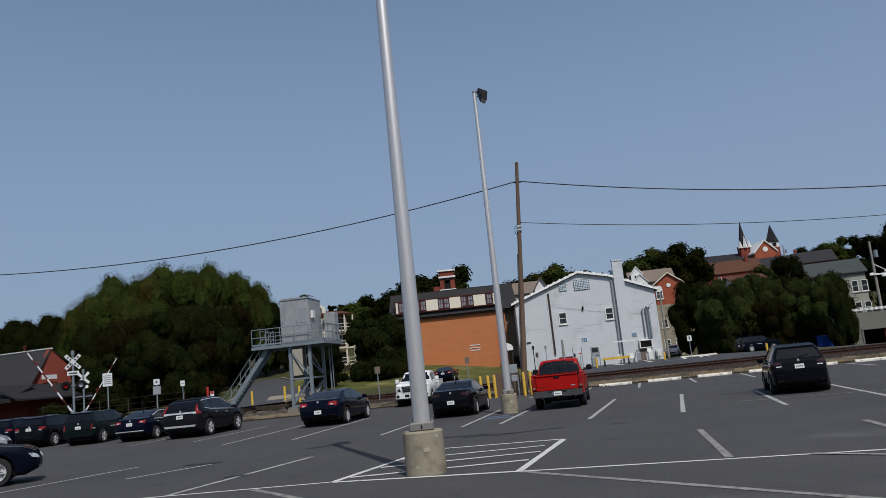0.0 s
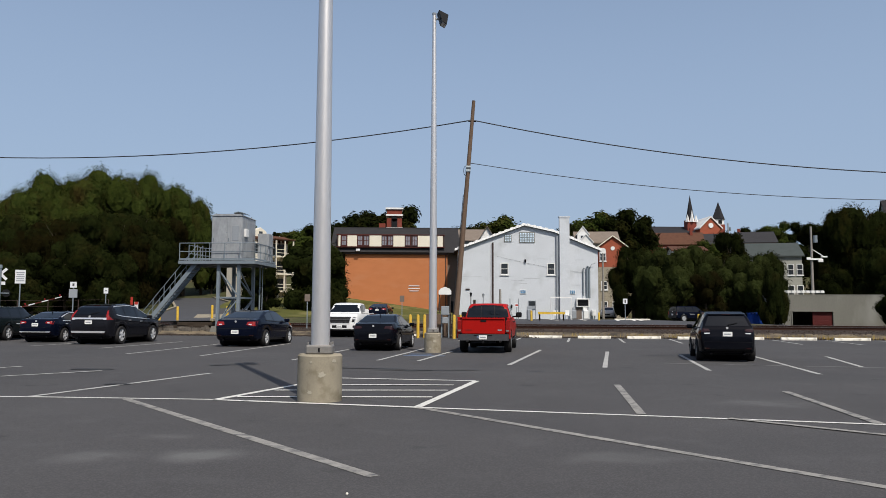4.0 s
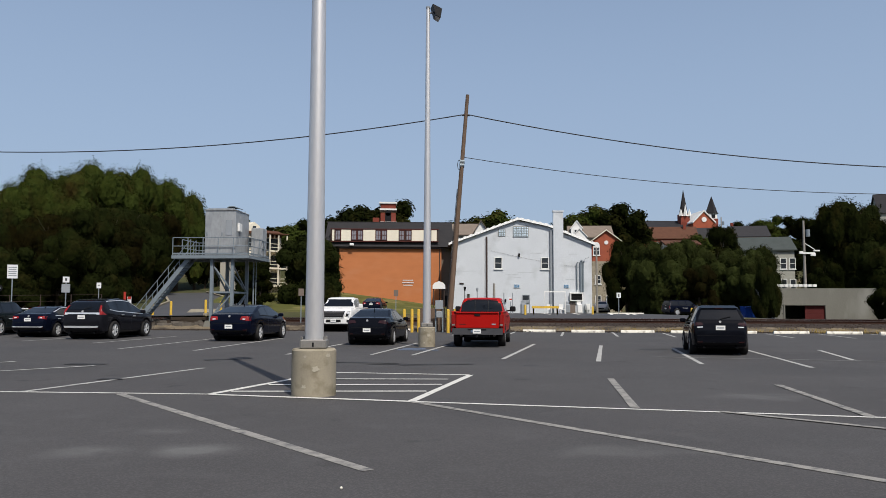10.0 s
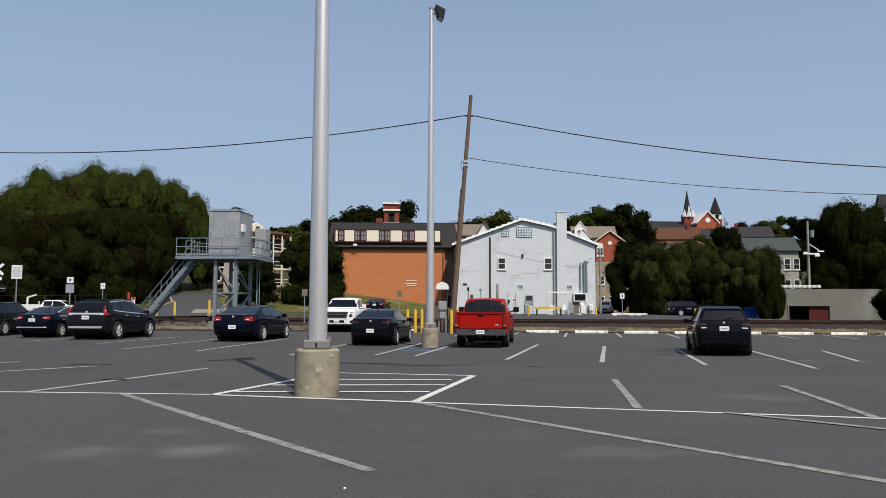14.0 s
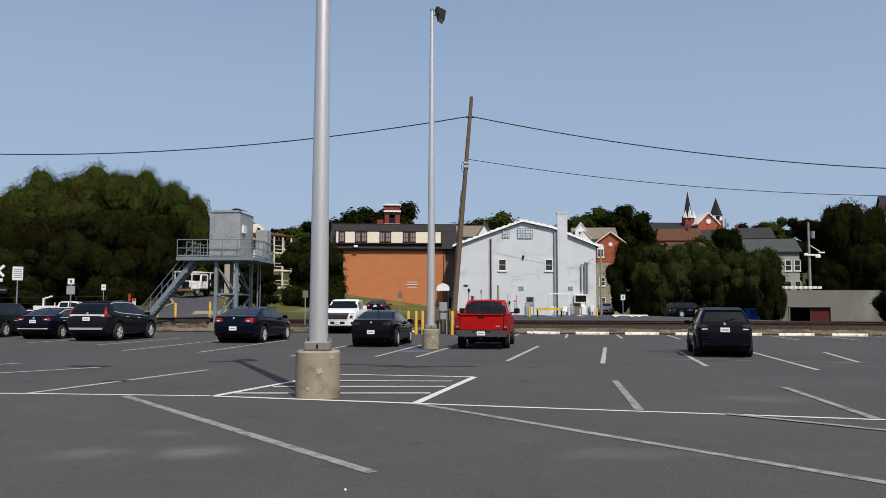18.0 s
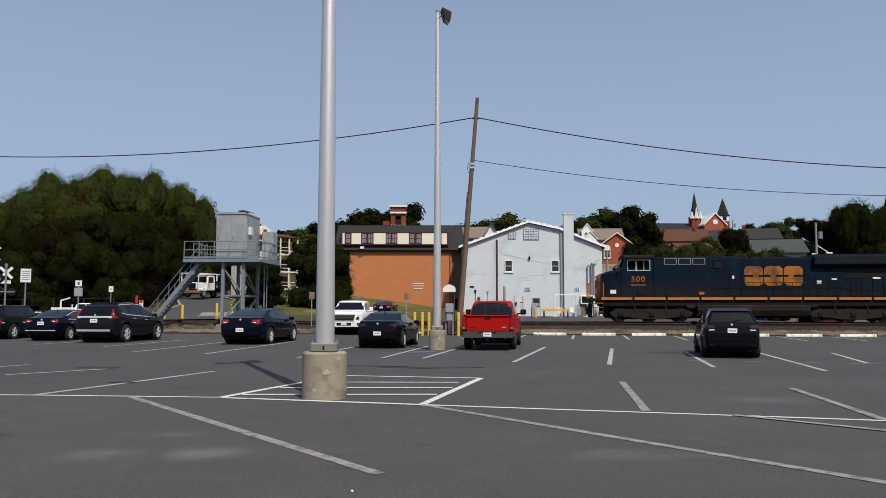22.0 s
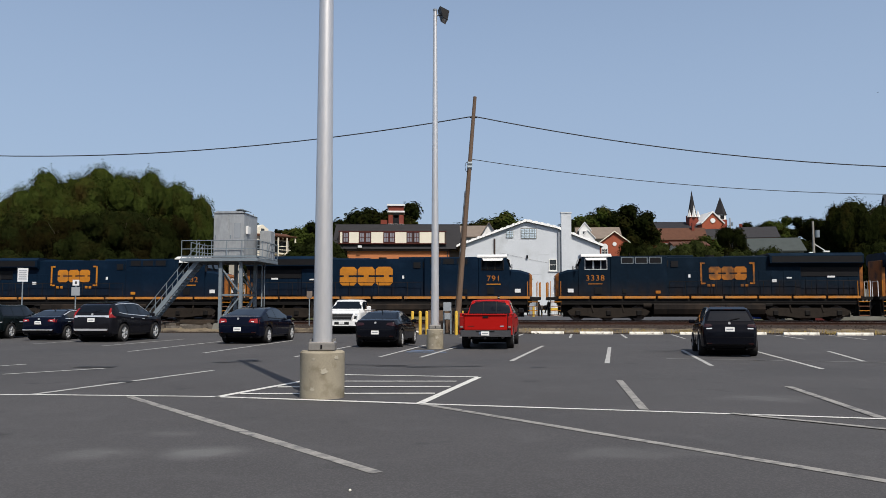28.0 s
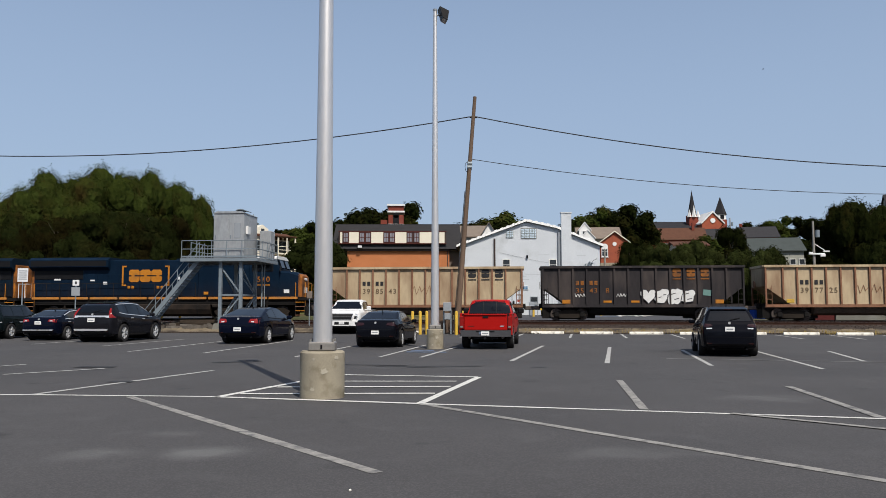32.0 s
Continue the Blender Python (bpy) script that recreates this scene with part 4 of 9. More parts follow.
for x0, x1 in ((-7.1, -6.85), (-6.0, -4.83), (-3.3, -1.83), (-0.37, 1.02), (2.63, 4.1), (5.05, 5.7)):
    bm = bm_new()
    box(bm, ((x0 + x1) / 2, -0.56, 10.1), (x1 - x0, 0.06, 1.36))
    part("panel", bm, "cream", band)
for x in (-6.42, -4.45, -3.68, -1.47, -0.74, 1.4, 2.25, 4.58):
    w = window(brick_building, x, -0.54, 10.12, 0.70, 1.28, (1, 2), "oxblood", sill=False)
    bm = bm_new()
    box(bm, (x, -0.565, 10.12), (0.5, 0.02, 1.08))
    part("curtained_pane", bm, "pane_pale", w)
    bm = bm_new()
    box(bm, (x, -0.585, 10.12), (0.06, 0.03, 1.06)), box(bm, (x, -0.582, 10.12), (0.48, 0.03, 0.06))
    part("glazing_bar", bm, "oxblood", w)
for z, h in ((9.34, 0.1), (10.86, 0.1)):
    bm = bm_new()
    box(bm, (-0.7, -0.57, z), (13.3, 0.12, h))
    part("band_trim", bm, "oxblood", band)
bm = bm_new()
box(bm, (0, -0.14, 8.62), (12.7, 0.3, 0.28))
part("gutter", bm, "dark_trim", brick_building)
bm = bm_new()
slab(bm, [(6.3, 0.6, 0.3), (8.0, 0.6, 0.3), (8.0, 0.6, 8.75), (6.3, 0.6, 8.75)], (0, 10, 0))
annex = part("annex_wall", bm, "stucco_tan", brick_building, "brown stucco annex beside the brick wall")
# the annex's white arch, moved out of the building's shadow onto added posts
board = thing("arched_board", pose(5.33, 87.0, -0.3), "white arched panel on two added posts by the brick building", "notice board")
bm = bm_new()
slab(bm, [(-0.72, 0, 3.7), (0.72, 0, 3.7), (0.72, 0, 4.1), (0.5, 0, 4.38), (0.0, 0, 4.58), (-0.5, 0, 4.38), (-0.72, 0, 4.1)], (0, 0.14, 0))
part("panel", bm, "white", board)
for sx in (-0.6, 0.6):
    bm = bm_new()
    box(bm, (sx, 0.2, 2.05), (0.1, 0.1, 4.0))
    part("post", bm, "dark_trim", board)
bm = bm_new()
box(bm, (7.1, 0.56, 1.7), (0.95, 0.08, 2.1))
part("door", bm, "black", annex)
bm = bm_new()
box(bm, (6.1, -0.02, 4.4), (0.12, 0.1, 8.2))
part("downpipe", bm, "dark_trim", brick_building)
for k, (w, dz) in enumerate(((1.55, 0.32), (1.7, 0.0), (1.35, -0.3))):
    bm = bm_new()
    box(bm, (2.2, -0.03, 4.3 + dz), (w * 0.85, 0.05, 0.09))
    part("sign_bar", bm, "sign_white", brick_building)
bm = bm_new()
box(bm, (-4.7, -0.62, 8.95), (0.5, 0.3, 0.3), bev=0.05)
part("floodlight", bm, "sign_white", brick_building)
bm = bm_new()
box(bm, (-2.0, 4, 12.3), (0.8, 0.8, 0.9))
part("chimney", bm, "brick_red", brick_building)

bm = bm_new()
rows = []
for i in range(22):
    x = -20 + 1.3 * i
    crest = 3.25 - 0.13 * max(0.0, x + 7.5) - 0.05 * max(0.0, -x - 9)
    rows.append([(x, y, max(height(x, y) + 0.02, 0.55 + (crest - 0.55) * k) + 0.06 * noise.noise(Vector((x * 0.5, y * 0.4, 0)))) for y, k in ((72, 0.05), (76, 0.16), (80, 0.3), (84, 0.47), (88, 0.68), (91, 0.85), (94.2, 1.0), (96.0, 1.02))])
for a, b in zip(rows, rows[1:]):
    for k in range(7):
        sheet(bm, [a[k], b[k], b[k + 1], a[k + 1]])
bmesh.ops.remove_doubles(bm, verts=bm.verts[:], dist=0.001)
grass_bank = solid("grass_bank", bm, "grass", Matrix(), "sunlit grass bank sloping up to the brick wall", "grass bank", kind="structure", smooth=True)

tower = thing("brick_tower", pose(-0.6, 116, 0), "small brick bell tower with a white cornice", "tower")
bm = bm_new()
box(bm, (0, 1.3, 7.8), (2.3, 2.6, 15.4))
part("wall", bm, "brick_red", tower)
for zz, ww in ((16.0, 2.6), (17.0, 2.7), (14.0, 2.5)):
    bm = bm_new()
    box(bm, (0, 1.3, zz), (ww, ww + 0.3, 0.25))
    part("cornice", bm, "white", tower)
bm = bm_new()
box(bm, (0, 1.3, 16.5), (2.3, 2.6, 0.8))
part("parapet", bm, "brick_red", tower)
bm = bm_new()
box(bm, (0, -0.02, 14.8), (0.9, 0.1, 1.3)), disc(bm, (0, -0.02, 15.45), 0.45, "y", 0.1)
part("arch_opening", bm, "black", tower)

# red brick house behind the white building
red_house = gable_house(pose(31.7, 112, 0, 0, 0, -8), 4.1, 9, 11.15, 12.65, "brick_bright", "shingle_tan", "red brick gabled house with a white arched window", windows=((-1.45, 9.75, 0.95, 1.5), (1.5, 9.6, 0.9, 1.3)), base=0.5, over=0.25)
bm = bm_new()
disc(bm, (0, -0.05, 10.9), 0.3, "y", 0.1, 20)
part("round_window", bm, "white", red_house)
bm = bm_new()
disc(bm, (-1.45, -0.05, 10.5), 0.46, "y", 0.08, 20)
part("arch", bm, "white", red_house)
for a, b in (((-2.35, 10.95), (0, 12.67)), ((0, 12.67), (2.35, 10.95))):
    bm = bm_new()
    slab(bm, [(a[0], -0.32, a[1]), (b[0], -0.32, b[1]), (b[0], -0.32, b[1] + 0.16), (a[0], -0.32, a[1] + 0.16)], (0, 0.06, 0))
    part("barge_board", bm, "cream", red_house)
bm = bm_new()
box(bm, (-0.1, -0.1, 4.3), (4.2, 0.1, 7.6))
part("stone_front", bm, "concrete", red_house, "pale stone lower storeys")
for x, z in ((-1.3, 2.4), (0.3, 2.4), (1.4, 5.2), (-1.3, 5.4)):
    window(red_house, x, -0.16, z, 0.9, 1.3, (1, 2), "white")
gable_house(pose(30.4, 115.6, 0, 0, 0, -8), 6.2, 6, 12.1, 13.9, "siding", "shingle_tan", "tan-roofed house with white dormers", across=False, base=0.5)
for dx, dy, dw, de, dr in ((28.3, 116.2, 1.7, 13.4, 14.5), (28.25, 114.2, 2.1, 11.95, 13.1)):
    d = gable_house(pose(dx, dy, 0, 0, 0, -8), dw, 3.0, de, dr, "white", "white", "white gabled dormer on the tan roof", "dormer", "dormer", base=10.6, over=0.15)
    window(d, 0, -0.01, de - 0.45, dw * 0.5, 0.6, (2, 1), "white", sill=False)
# pale house half hidden in the trees
gable_house(pose(35.0, 90.6, 0, 0, 0, -10), 3.6, 5, 8.9, 9.5, "cream", "shingle_brown", "pale porch house half hidden in the trees", windows=((-1.1, 8.2, 0.7, 1.0), (0.6, 8.2, 0.7, 1.0)), base=0.5, across=False)

# church on the hill
church = thing("church", pose(94.6, 240, 0.85, 0, 0, 0), "brick church with a steep dark spire and roof", "church")
bm = bm_new()
slab(bm, [(-15, 0, 18), (-15, 14, 18), (-15, 14, 25.6), (-15, 7, 28.4), (-15, 0, 25.6)], (17, 0, 0))
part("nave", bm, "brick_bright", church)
bm = bm_new()
for s in (0, 1):
    y0, y1 = (-0.5, 7) if s == 0 else (14.5, 7)
    slab(bm, [(-15.4, y0, 25.5), (-15.4, y1, 28.4), (-15.4, y1, 28.7), (-15.4, y0, 25.8)], (17.6, 0, 0))
part("roof", bm, "slate", church)
bm = bm_new()
slab(bm, [(1.0, -2, 18), (8.0, -2, 18), (8.0, -2, 27.3), (4.5, -2, 30.6), (1.0, -2, 27.3)], (0, 14, 0))
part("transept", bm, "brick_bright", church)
bm = bm_new()
for a, b in (((0.7, 27.0), (4.5, 30.8)), ((8.3, 27.0), (4.5, 30.8))):
    slab(bm, [(a[0], -2.4, a[1]), (b[0], -2.4, b[1]), (b[0], -2.4, b[1] + 0.45), (a[0], -2.4, a[1] + 0.45)], (0, 14.5, 0))
part("transept_verge", bm, "white", church)
bm = bm_new()
disc(bm, (4.5, -2.1, 28.2), 0.8, "y", 0.2)
part("rose_window", bm, "white", church)
bm = bm_new()
box(bm, (0.2, 4, 26.0), (3.0, 3.0, 9.0))
spire = part("spire_base", bm, "brick_red", church)
bm = bm_new()
rod(bm, (0.2, 4, 30.2), (0.2, 4, 38.7), 1.55, 0.03, n=8)
part("spire", bm, "slate", church, "slender dark spire")
for x, y in ((-1.2, 2.6), (1.6, 2.6), (0.2, 2.4)):
    bm = bm_new()
    rod(bm, (x, y, 29.8), (x, y, 33.6 if x == 0.2 else 32.2), 0.75, 0.05, n=4)
    part("pinnacle", bm, "white", church, "white pinnacle at the spire's foot")
bm = bm_new()
box(bm, (9.6, 4, 25.5), (3.0, 3.0, 7.2))
bell = part("bell_tower", bm, "brick_red", church)
bm = bm_new()
box(bm, (9.6, 4, 29.9), (2.6, 2.6, 1.7))
part("belfry", bm, "white", bell)
bm = bm_new()
box(bm, (9.6, 2.68, 29.9), (1.2, 0.1, 1.2)), box(bm, (9.6, 4, 30.85), (3.2, 3.2, 0.25))
part("louvre", bm, "black", bell)
bm = bm_new()
rod(bm, (9.6, 4, 30.9), (9.6, 4, 36.6), 2.15, 0.05, n=4)
part("bell_roof", bm, "slate", bell, "dark pyramid roof")

HOUSES = [
    ((88, 200), 11, 9, 19.8, 22.8, "brick_red", "shingle", False, 12, "long brick house with a grey roof on the hill"),
    ((72, 150), 7, 8, 15.6, 17.9, "brick_red", "shingle", False, 6, "brick house with a low grey roof among the trees"),
    ((52.9, 107), 8.8, 8, 9.6, 11.6, "siding", "shingle_green", False, 0.5, "pale sided house with a grey roof"),
    ((16, 150), 9, 7, 12.5, 15.4, "siding", "shingle_tan", False, 4, "small house on the hillside"),
    ((11.0, 118), 4.6, 6, 12.5, 14.3, "siding", "shingle_tan", False, 2, "tan-roofed house behind the brick building"),
    ((12.9, 111), 1.9, 4, 12.3, 13.8, "white", "shingle_tan", True, 2, "narrow white gabled house behind the roofs"),
    ((74, 200), 14, 9, 19.6, 22.9, "brick_red", "shingle_brown", False, 8, "brick house with a dark brown roof below the church"),
    ((107, 150), 13, 9, 21.0, 25.2, "siding", "slate", False, 5, "tall grey house with two chimneys on the hill"),
    ((103, 120), 16, 8, 11.4, 14.0, "brick_red", "shingle_tan", False, 3, "brown-roofed house beyond the trees"),
    ((-107, 150), 24, 8, 22.4, 23.2, "brick_red", "slate", False, 6, "long red brick building on the hill"),
    ((-70, 130), 8, 7, 9.8, 12.0, "white", "shingle", False, 3, "small white house among the trees"),
]
for (x, y), w, d, e, r, wall, roof_mat, across, base, label in HOUSES:
    hw = [(-w / 4, e - 1.7, 0.9, 1.4), (w / 4, e - 1.7, 0.9, 1.4)] + ([(-w / 4, e - 4.6, 0.9, 1.4), (w / 4, e - 4.6, 0.9, 1.4)] if e - base > 6 else [])
    if (x, y) == (52.9, 107):
        hw = [(sx, sz, 0.85, 1.6) for sx in (-3.2, 2.9, 4.1) for sz in (4.6, 7.6)]
    ch = (w * 0.3, r + 0.3) if w > 8 and y != 107 else None
    gable_house(pose(x, y, 0, 0, 0, -math.degrees(math.atan2(x, y)) * 0.6), w, d, e, r, wall, roof_mat, label, windows=hw, across=across, base=base, chimney=ch)
porch = thing("porch_house", pose(-17.0, 103.4, 0, 0, 0, 44), "tall cream house with stacked porches and brown cornice", "house")
bm = bm_new()
box(bm, (0, 3, 7.1), (5.5, 6, 7.6))
part("wall", bm, "cream", porch)
bm = bm_new()
loft(bm, [[(x, y, z) for x, y in ((-w, -e), (w, -e), (w, 6 + e), (-w, 6 + e))] for z, w, e in ((10.9, 3.05, 0.3), (11.12, 3.05, 0.3), (11.5, 2.5, -0.4))])
part("roof", bm, "shingle_brown", porch)
for k in range(9):
    bm = bm_new()
    box(bm, (-2.6 + 0.65 * k, -0.14, 10.72), (0.2, 0.28, 0.34))
    part("cornice_bracket", bm, "shingle_brown", porch)
bm = bm_new()
slab(bm, [(-2.5, -0.1, 11.1), (-0.7, -0.1, 11.1), (-0.7, -0.1, 11.9), (-1.6, -0.1, 12.45), (-2.5, -0.1, 11.9)], (0, 2.6, 0))
dormer = part("dormer", bm, "cream", porch)
bm = bm_new()
box(bm, (-1.6, -0.13, 11.6), (0.5, 0.06, 0.62))
part("pane", bm, "pane", dormer)
for z in (4.5, 6.8, 9.1):
    for x in (-2.1, -1.0):
        bm = bm_new()
        box(bm, (x, -0.03, z + 0.55), (0.78, 0.06, 1.4))
        fr = part("window", bm, "white", porch)
        bm = bm_new()
        box(bm, (x, -0.07, z + 0.55), (0.6, 0.04, 1.22))
        part("pane", bm, "pane", fr)
    bm = bm_new()
    box(bm, (1.35, -0.75, z - 0.45), (2.9, 1.5, 0.18))
    pf = part("porch_floor", bm, "cream", porch)
    bm = bm_new()
    box(bm, (1.35, -0.03, z + 0.55), (1.9, 0.06, 1.5))
    part("porch_opening", bm, "pane", porch, "dark porch doorway")
    for x in (-0.02, 1.35, 2.72):
        bm = bm_new()
        box(bm, (x, -1.4, z + 0.66), (0.15, 0.15, 2.1))
        part("post", bm, "cream", pf)
    for zz in (0.5, 0.05):
        bm = bm_new()
        box(bm, (1.35, -1.42, z + zz), (2.7, 0.06, 0.07))
        part("rail", bm, "cream", pf)
bm = bm_new()
box(bm, (1.35, -0.75, 10.98), (3.1, 1.7, 0.12))
part("porch_roof", bm, "shingle_brown", porch)

# concrete garage by the tracks
garage = thing("garage", pose(39.6, 68.0, -0.12, 0, 0, -9), "flat-roofed grey concrete garage with a red door", "garage")
bm = bm_new()
z0, z1 = 0.2, 3.22
box(bm, (-4.15, 3, (z0 + z1) / 2), (0.8, 6, z1 - z0)), box(bm, (2.875, 3, (z0 + z1) / 2), (5.95, 6, z1 - z0)), box(bm, (-1.925, 3, 2.495), (3.66, 6.0, 1.45))
part("wall", bm, "grey_concrete", garage)
bm = bm_new()
box(bm, (0.7, 3.05, 3.24), (10.6, 6.1, 0.1))
part("roof", bm, "grey_concrete", garage)
bm = bm_new()
box(bm, (-1.925, 5.85, 0.97), (3.65, 0.2, 1.58))
part("back_wall", bm, "grey_concrete", garage)
for k in range(4):
    bm = bm_new()
    box(bm, (-0.98, 0.2, 0.36 + 0.39 * k), (1.75, 0.08, 0.385), bev=0.015)
    part("door_panel", bm, "rust_red", garage)
bm = bm_new()
box(bm, (-3.73, -0.02, 0.97), (0.1, 0.12, 1.7)), box(bm, (-1.925, -0.02, 1.78), (3.7, 0.12, 0.1))
part("door_frame", bm, "grey_concrete", garage)
for k in range(9):
    bm = bm_new()
    box(bm, (-4.3 + 0.42 * k, 0.3, 3.41), (0.34, 0.5, 0.24), bev=0.02)
    solid("roof_block", bm, "white", pose(39.6, 68.0, 0, 0, 0, -9), "white concrete block on the garage roof", "block", "blocks on the garage roof")


# ---------------- trees and shrubs ----------------
def crown_mesh(name, seed, blobs, leaves, size, mat, top, squash=1.0):
    """Many small bent leaf clumps scattered through a set of overlapping lobes."""
    g = np.random.default_rng(seed)
    w = np.array([b[3] ** 2 for b in blobs])
    pick = g.choice(len(blobs), leaves, p=w / w.sum())
    B = np.array(blobs)[pick]
    d = g.normal(size=(leaves, 3))
    d /= np.linalg.norm(d, axis=1, keepdims=True)
    flip = (d[:, 2] < -0.15) & (g.uniform(size=leaves) < 0.75)
    d[flip, 2] *= -1
    rad = g.uniform(0.72, 1.13, (leaves, 1))
    lump = 1 + 0.14 * np.sin(d[:, :1] * 7 + pick[:, None]) * np.cos(d[:, 1:2] * 6 + 2 * pick[:, None]) + 0.08 * np.sin(d[:, 2:3] * 13)
    c = B[:, :3] + d * B[:, 3:4] * rad * lump * np.array([1, 1, squash])
    c[:, 2] *= top / np.percentile(c[:, 2], 99.7)
    nrm = d + g.normal(scale=0.2, size=(leaves, 3)) + np.array([0, 0, 0.12])
    nrm /= np.linalg.norm(nrm, axis=1, keepdims=True)
    a = np.cross(nrm, g.normal(size=(leaves, 3)))
    a /= np.linalg.norm(a, axis=1, keepdims=True)
    b = np.cross(nrm, a)
    s = size * g.uniform(0.55, 1.35, (leaves, 1))
    p = np.stack([c - a * s, c - b * s * 0.55 + nrm * s * 0.18, c + a * s, c + b * s * 0.55 + nrm * s * 0.18], 1).reshape(-1, 3)
    i = np.arange(leaves)[:, None] * 4
    f = np.concatenate([i + [0, 1, 2], i + [0, 2, 3]], 0)
    # lumpy leaf mass inside each lobe
    zs = top / np.percentile(B[:, 2] + B[:, 3] * 0.8, 99.7)
    ball = bm_new()
    bmesh.ops.create_icosphere(ball, subdivisions=3, radius=1)
    unit = np.array([v.co[:] for v in ball.verts])
    tri = np.array([[v.index for v in fa.verts] for fa in ball.faces])
    ball.free()
    for n, bl in enumerate(blobs):
        k = 0.78 + 0.13 * np.sin(unit[:, :1] * 7 + n) * np.cos(unit[:, 1:2] * 6 + 2 * n) + g.uniform(-0.05, 0.05, (len(unit), 1))
        core = np.array(bl[:3]) + unit * bl[3] * k
        core[:, 2] *= min(1.0, zs)
        f = np.concatenate([f, tri + len(p)], 0)
        p = np.concatenate([p, core], 0)
    me = bpy.data.meshes.new(name)
    me.from_pydata(p.tolist(), [], f.tolist())
    me.materials.append(M[mat])
    return me


def lobes(seed, n, r, h, low=0.35):
    g = random.Random(seed)
    out = [(0, 0, h * 0.62, r * 0.62)]
    for k in range(n):
        a = 2.399 * k + g.uniform(-0.4, 0.4)
        z = g.uniform(low, 0.92)
        rr = r * math.sqrt(max(0.05, 1 - ((z - 0.5) / 0.56) ** 2)) * g.uniform(0.45, 0.85)
        out.append((rr * math.cos(a), rr * math.sin(a), h * z, r * g.uniform(0.2, 0.44)))
    return out


def trunk_mesh(name, seed, h, r):
    g = random.Random(seed)
    bm = bm_new()
    pts = [Vector((0, 0, -0.4)), Vector((g.uniform(-.1, .1), g.uniform(-.1, .1), h * 0.25)), Vector((g.uniform(-.3, .3), g.uniform(-.3, .3), h * 0.55)), Vector((g.uniform(-.5, .5), g.uniform(-.5, .5), h * 0.85))]
    rad = [r * 1.25, r, r * 0.6, r * 0.18]
    for k in range(3):
        rod(bm, pts[k], pts[k + 1], rad[k], rad[k + 1], n=9)
    for k in range(6):
        a, t = 2.4 * k, 0.28 + 0.09 * k
        p = Vector((0, 0, h * t))
        q = p + Vector((math.cos(a) * h * 0.15, math.sin(a) * h * 0.15, h * 0.2))
        rod(bm, p, q, r * 0.42, r * 0.08, n=6)
    me_ob = part("trunk_proto", bm, "bark", None, smooth=True)
    me = me_ob.data
    bpy.data.objects.remove(me_ob)
    me.name = name
    return me


KINDS = {}
for key, seed, n, r, h, count, size, mat, low in (
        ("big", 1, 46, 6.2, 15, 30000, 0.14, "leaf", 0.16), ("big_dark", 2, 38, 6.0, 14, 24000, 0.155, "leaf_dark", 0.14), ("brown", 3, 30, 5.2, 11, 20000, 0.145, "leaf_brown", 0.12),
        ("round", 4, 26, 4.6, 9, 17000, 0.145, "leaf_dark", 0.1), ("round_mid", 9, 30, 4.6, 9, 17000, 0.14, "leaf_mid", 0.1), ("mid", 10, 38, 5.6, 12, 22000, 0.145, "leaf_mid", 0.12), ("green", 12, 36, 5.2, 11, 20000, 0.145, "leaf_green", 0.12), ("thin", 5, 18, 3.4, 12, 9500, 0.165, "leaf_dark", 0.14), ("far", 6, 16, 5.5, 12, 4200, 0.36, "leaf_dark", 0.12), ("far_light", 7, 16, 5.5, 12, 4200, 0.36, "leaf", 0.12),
        ("shrub", 8, 12, 2.1, 3.2, 5200, 0.12, "leaf_mid", 0.1)):
    KINDS[key] = (trunk_mesh("trunk_" + key, seed, h, r * 0.07), crown_mesh("crown_" + key, seed, lobes(seed, n, r, h, low), count, size, mat, h), h)


def tree(key, x, y, top, wide=1.0, turn=0.0, label="broad-leaved tree in full late-summer leaf", group="", base=None):
    """A tree whose crown ends at the height top; wide stretches the crown sideways."""
    tm, cm, h = KINDS[key]
    z = height(x, y) if base is None else base
    k = (top - z) / (h * 1.0)
    t = thing("tree" if key != "shrub" else "shrub", pose(x, y, z, 0, 0, turn), label, "tree" if key != "shrub" else "shrub", group)
    t.scale = (k * wide, k * wide, k)
    shared("trunk", tm, t)
    shared("crown", cm, t)
    return t


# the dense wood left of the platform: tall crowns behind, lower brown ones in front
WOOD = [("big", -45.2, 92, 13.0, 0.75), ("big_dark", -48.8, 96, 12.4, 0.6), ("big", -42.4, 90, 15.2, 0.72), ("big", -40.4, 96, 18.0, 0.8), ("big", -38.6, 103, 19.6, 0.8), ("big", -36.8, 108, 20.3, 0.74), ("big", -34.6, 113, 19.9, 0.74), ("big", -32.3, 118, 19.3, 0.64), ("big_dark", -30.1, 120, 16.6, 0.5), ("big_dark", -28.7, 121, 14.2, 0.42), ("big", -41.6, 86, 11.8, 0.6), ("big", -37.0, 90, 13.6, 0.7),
        # front row: leaf colours darkened to carry the shade low in the wood
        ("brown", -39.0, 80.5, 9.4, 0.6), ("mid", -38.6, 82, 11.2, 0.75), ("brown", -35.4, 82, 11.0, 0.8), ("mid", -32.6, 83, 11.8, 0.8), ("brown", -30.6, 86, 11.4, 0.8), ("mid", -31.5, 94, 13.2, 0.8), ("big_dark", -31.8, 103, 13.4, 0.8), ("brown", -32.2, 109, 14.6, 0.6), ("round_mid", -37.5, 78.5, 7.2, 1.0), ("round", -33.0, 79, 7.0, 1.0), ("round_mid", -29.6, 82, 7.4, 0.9)]
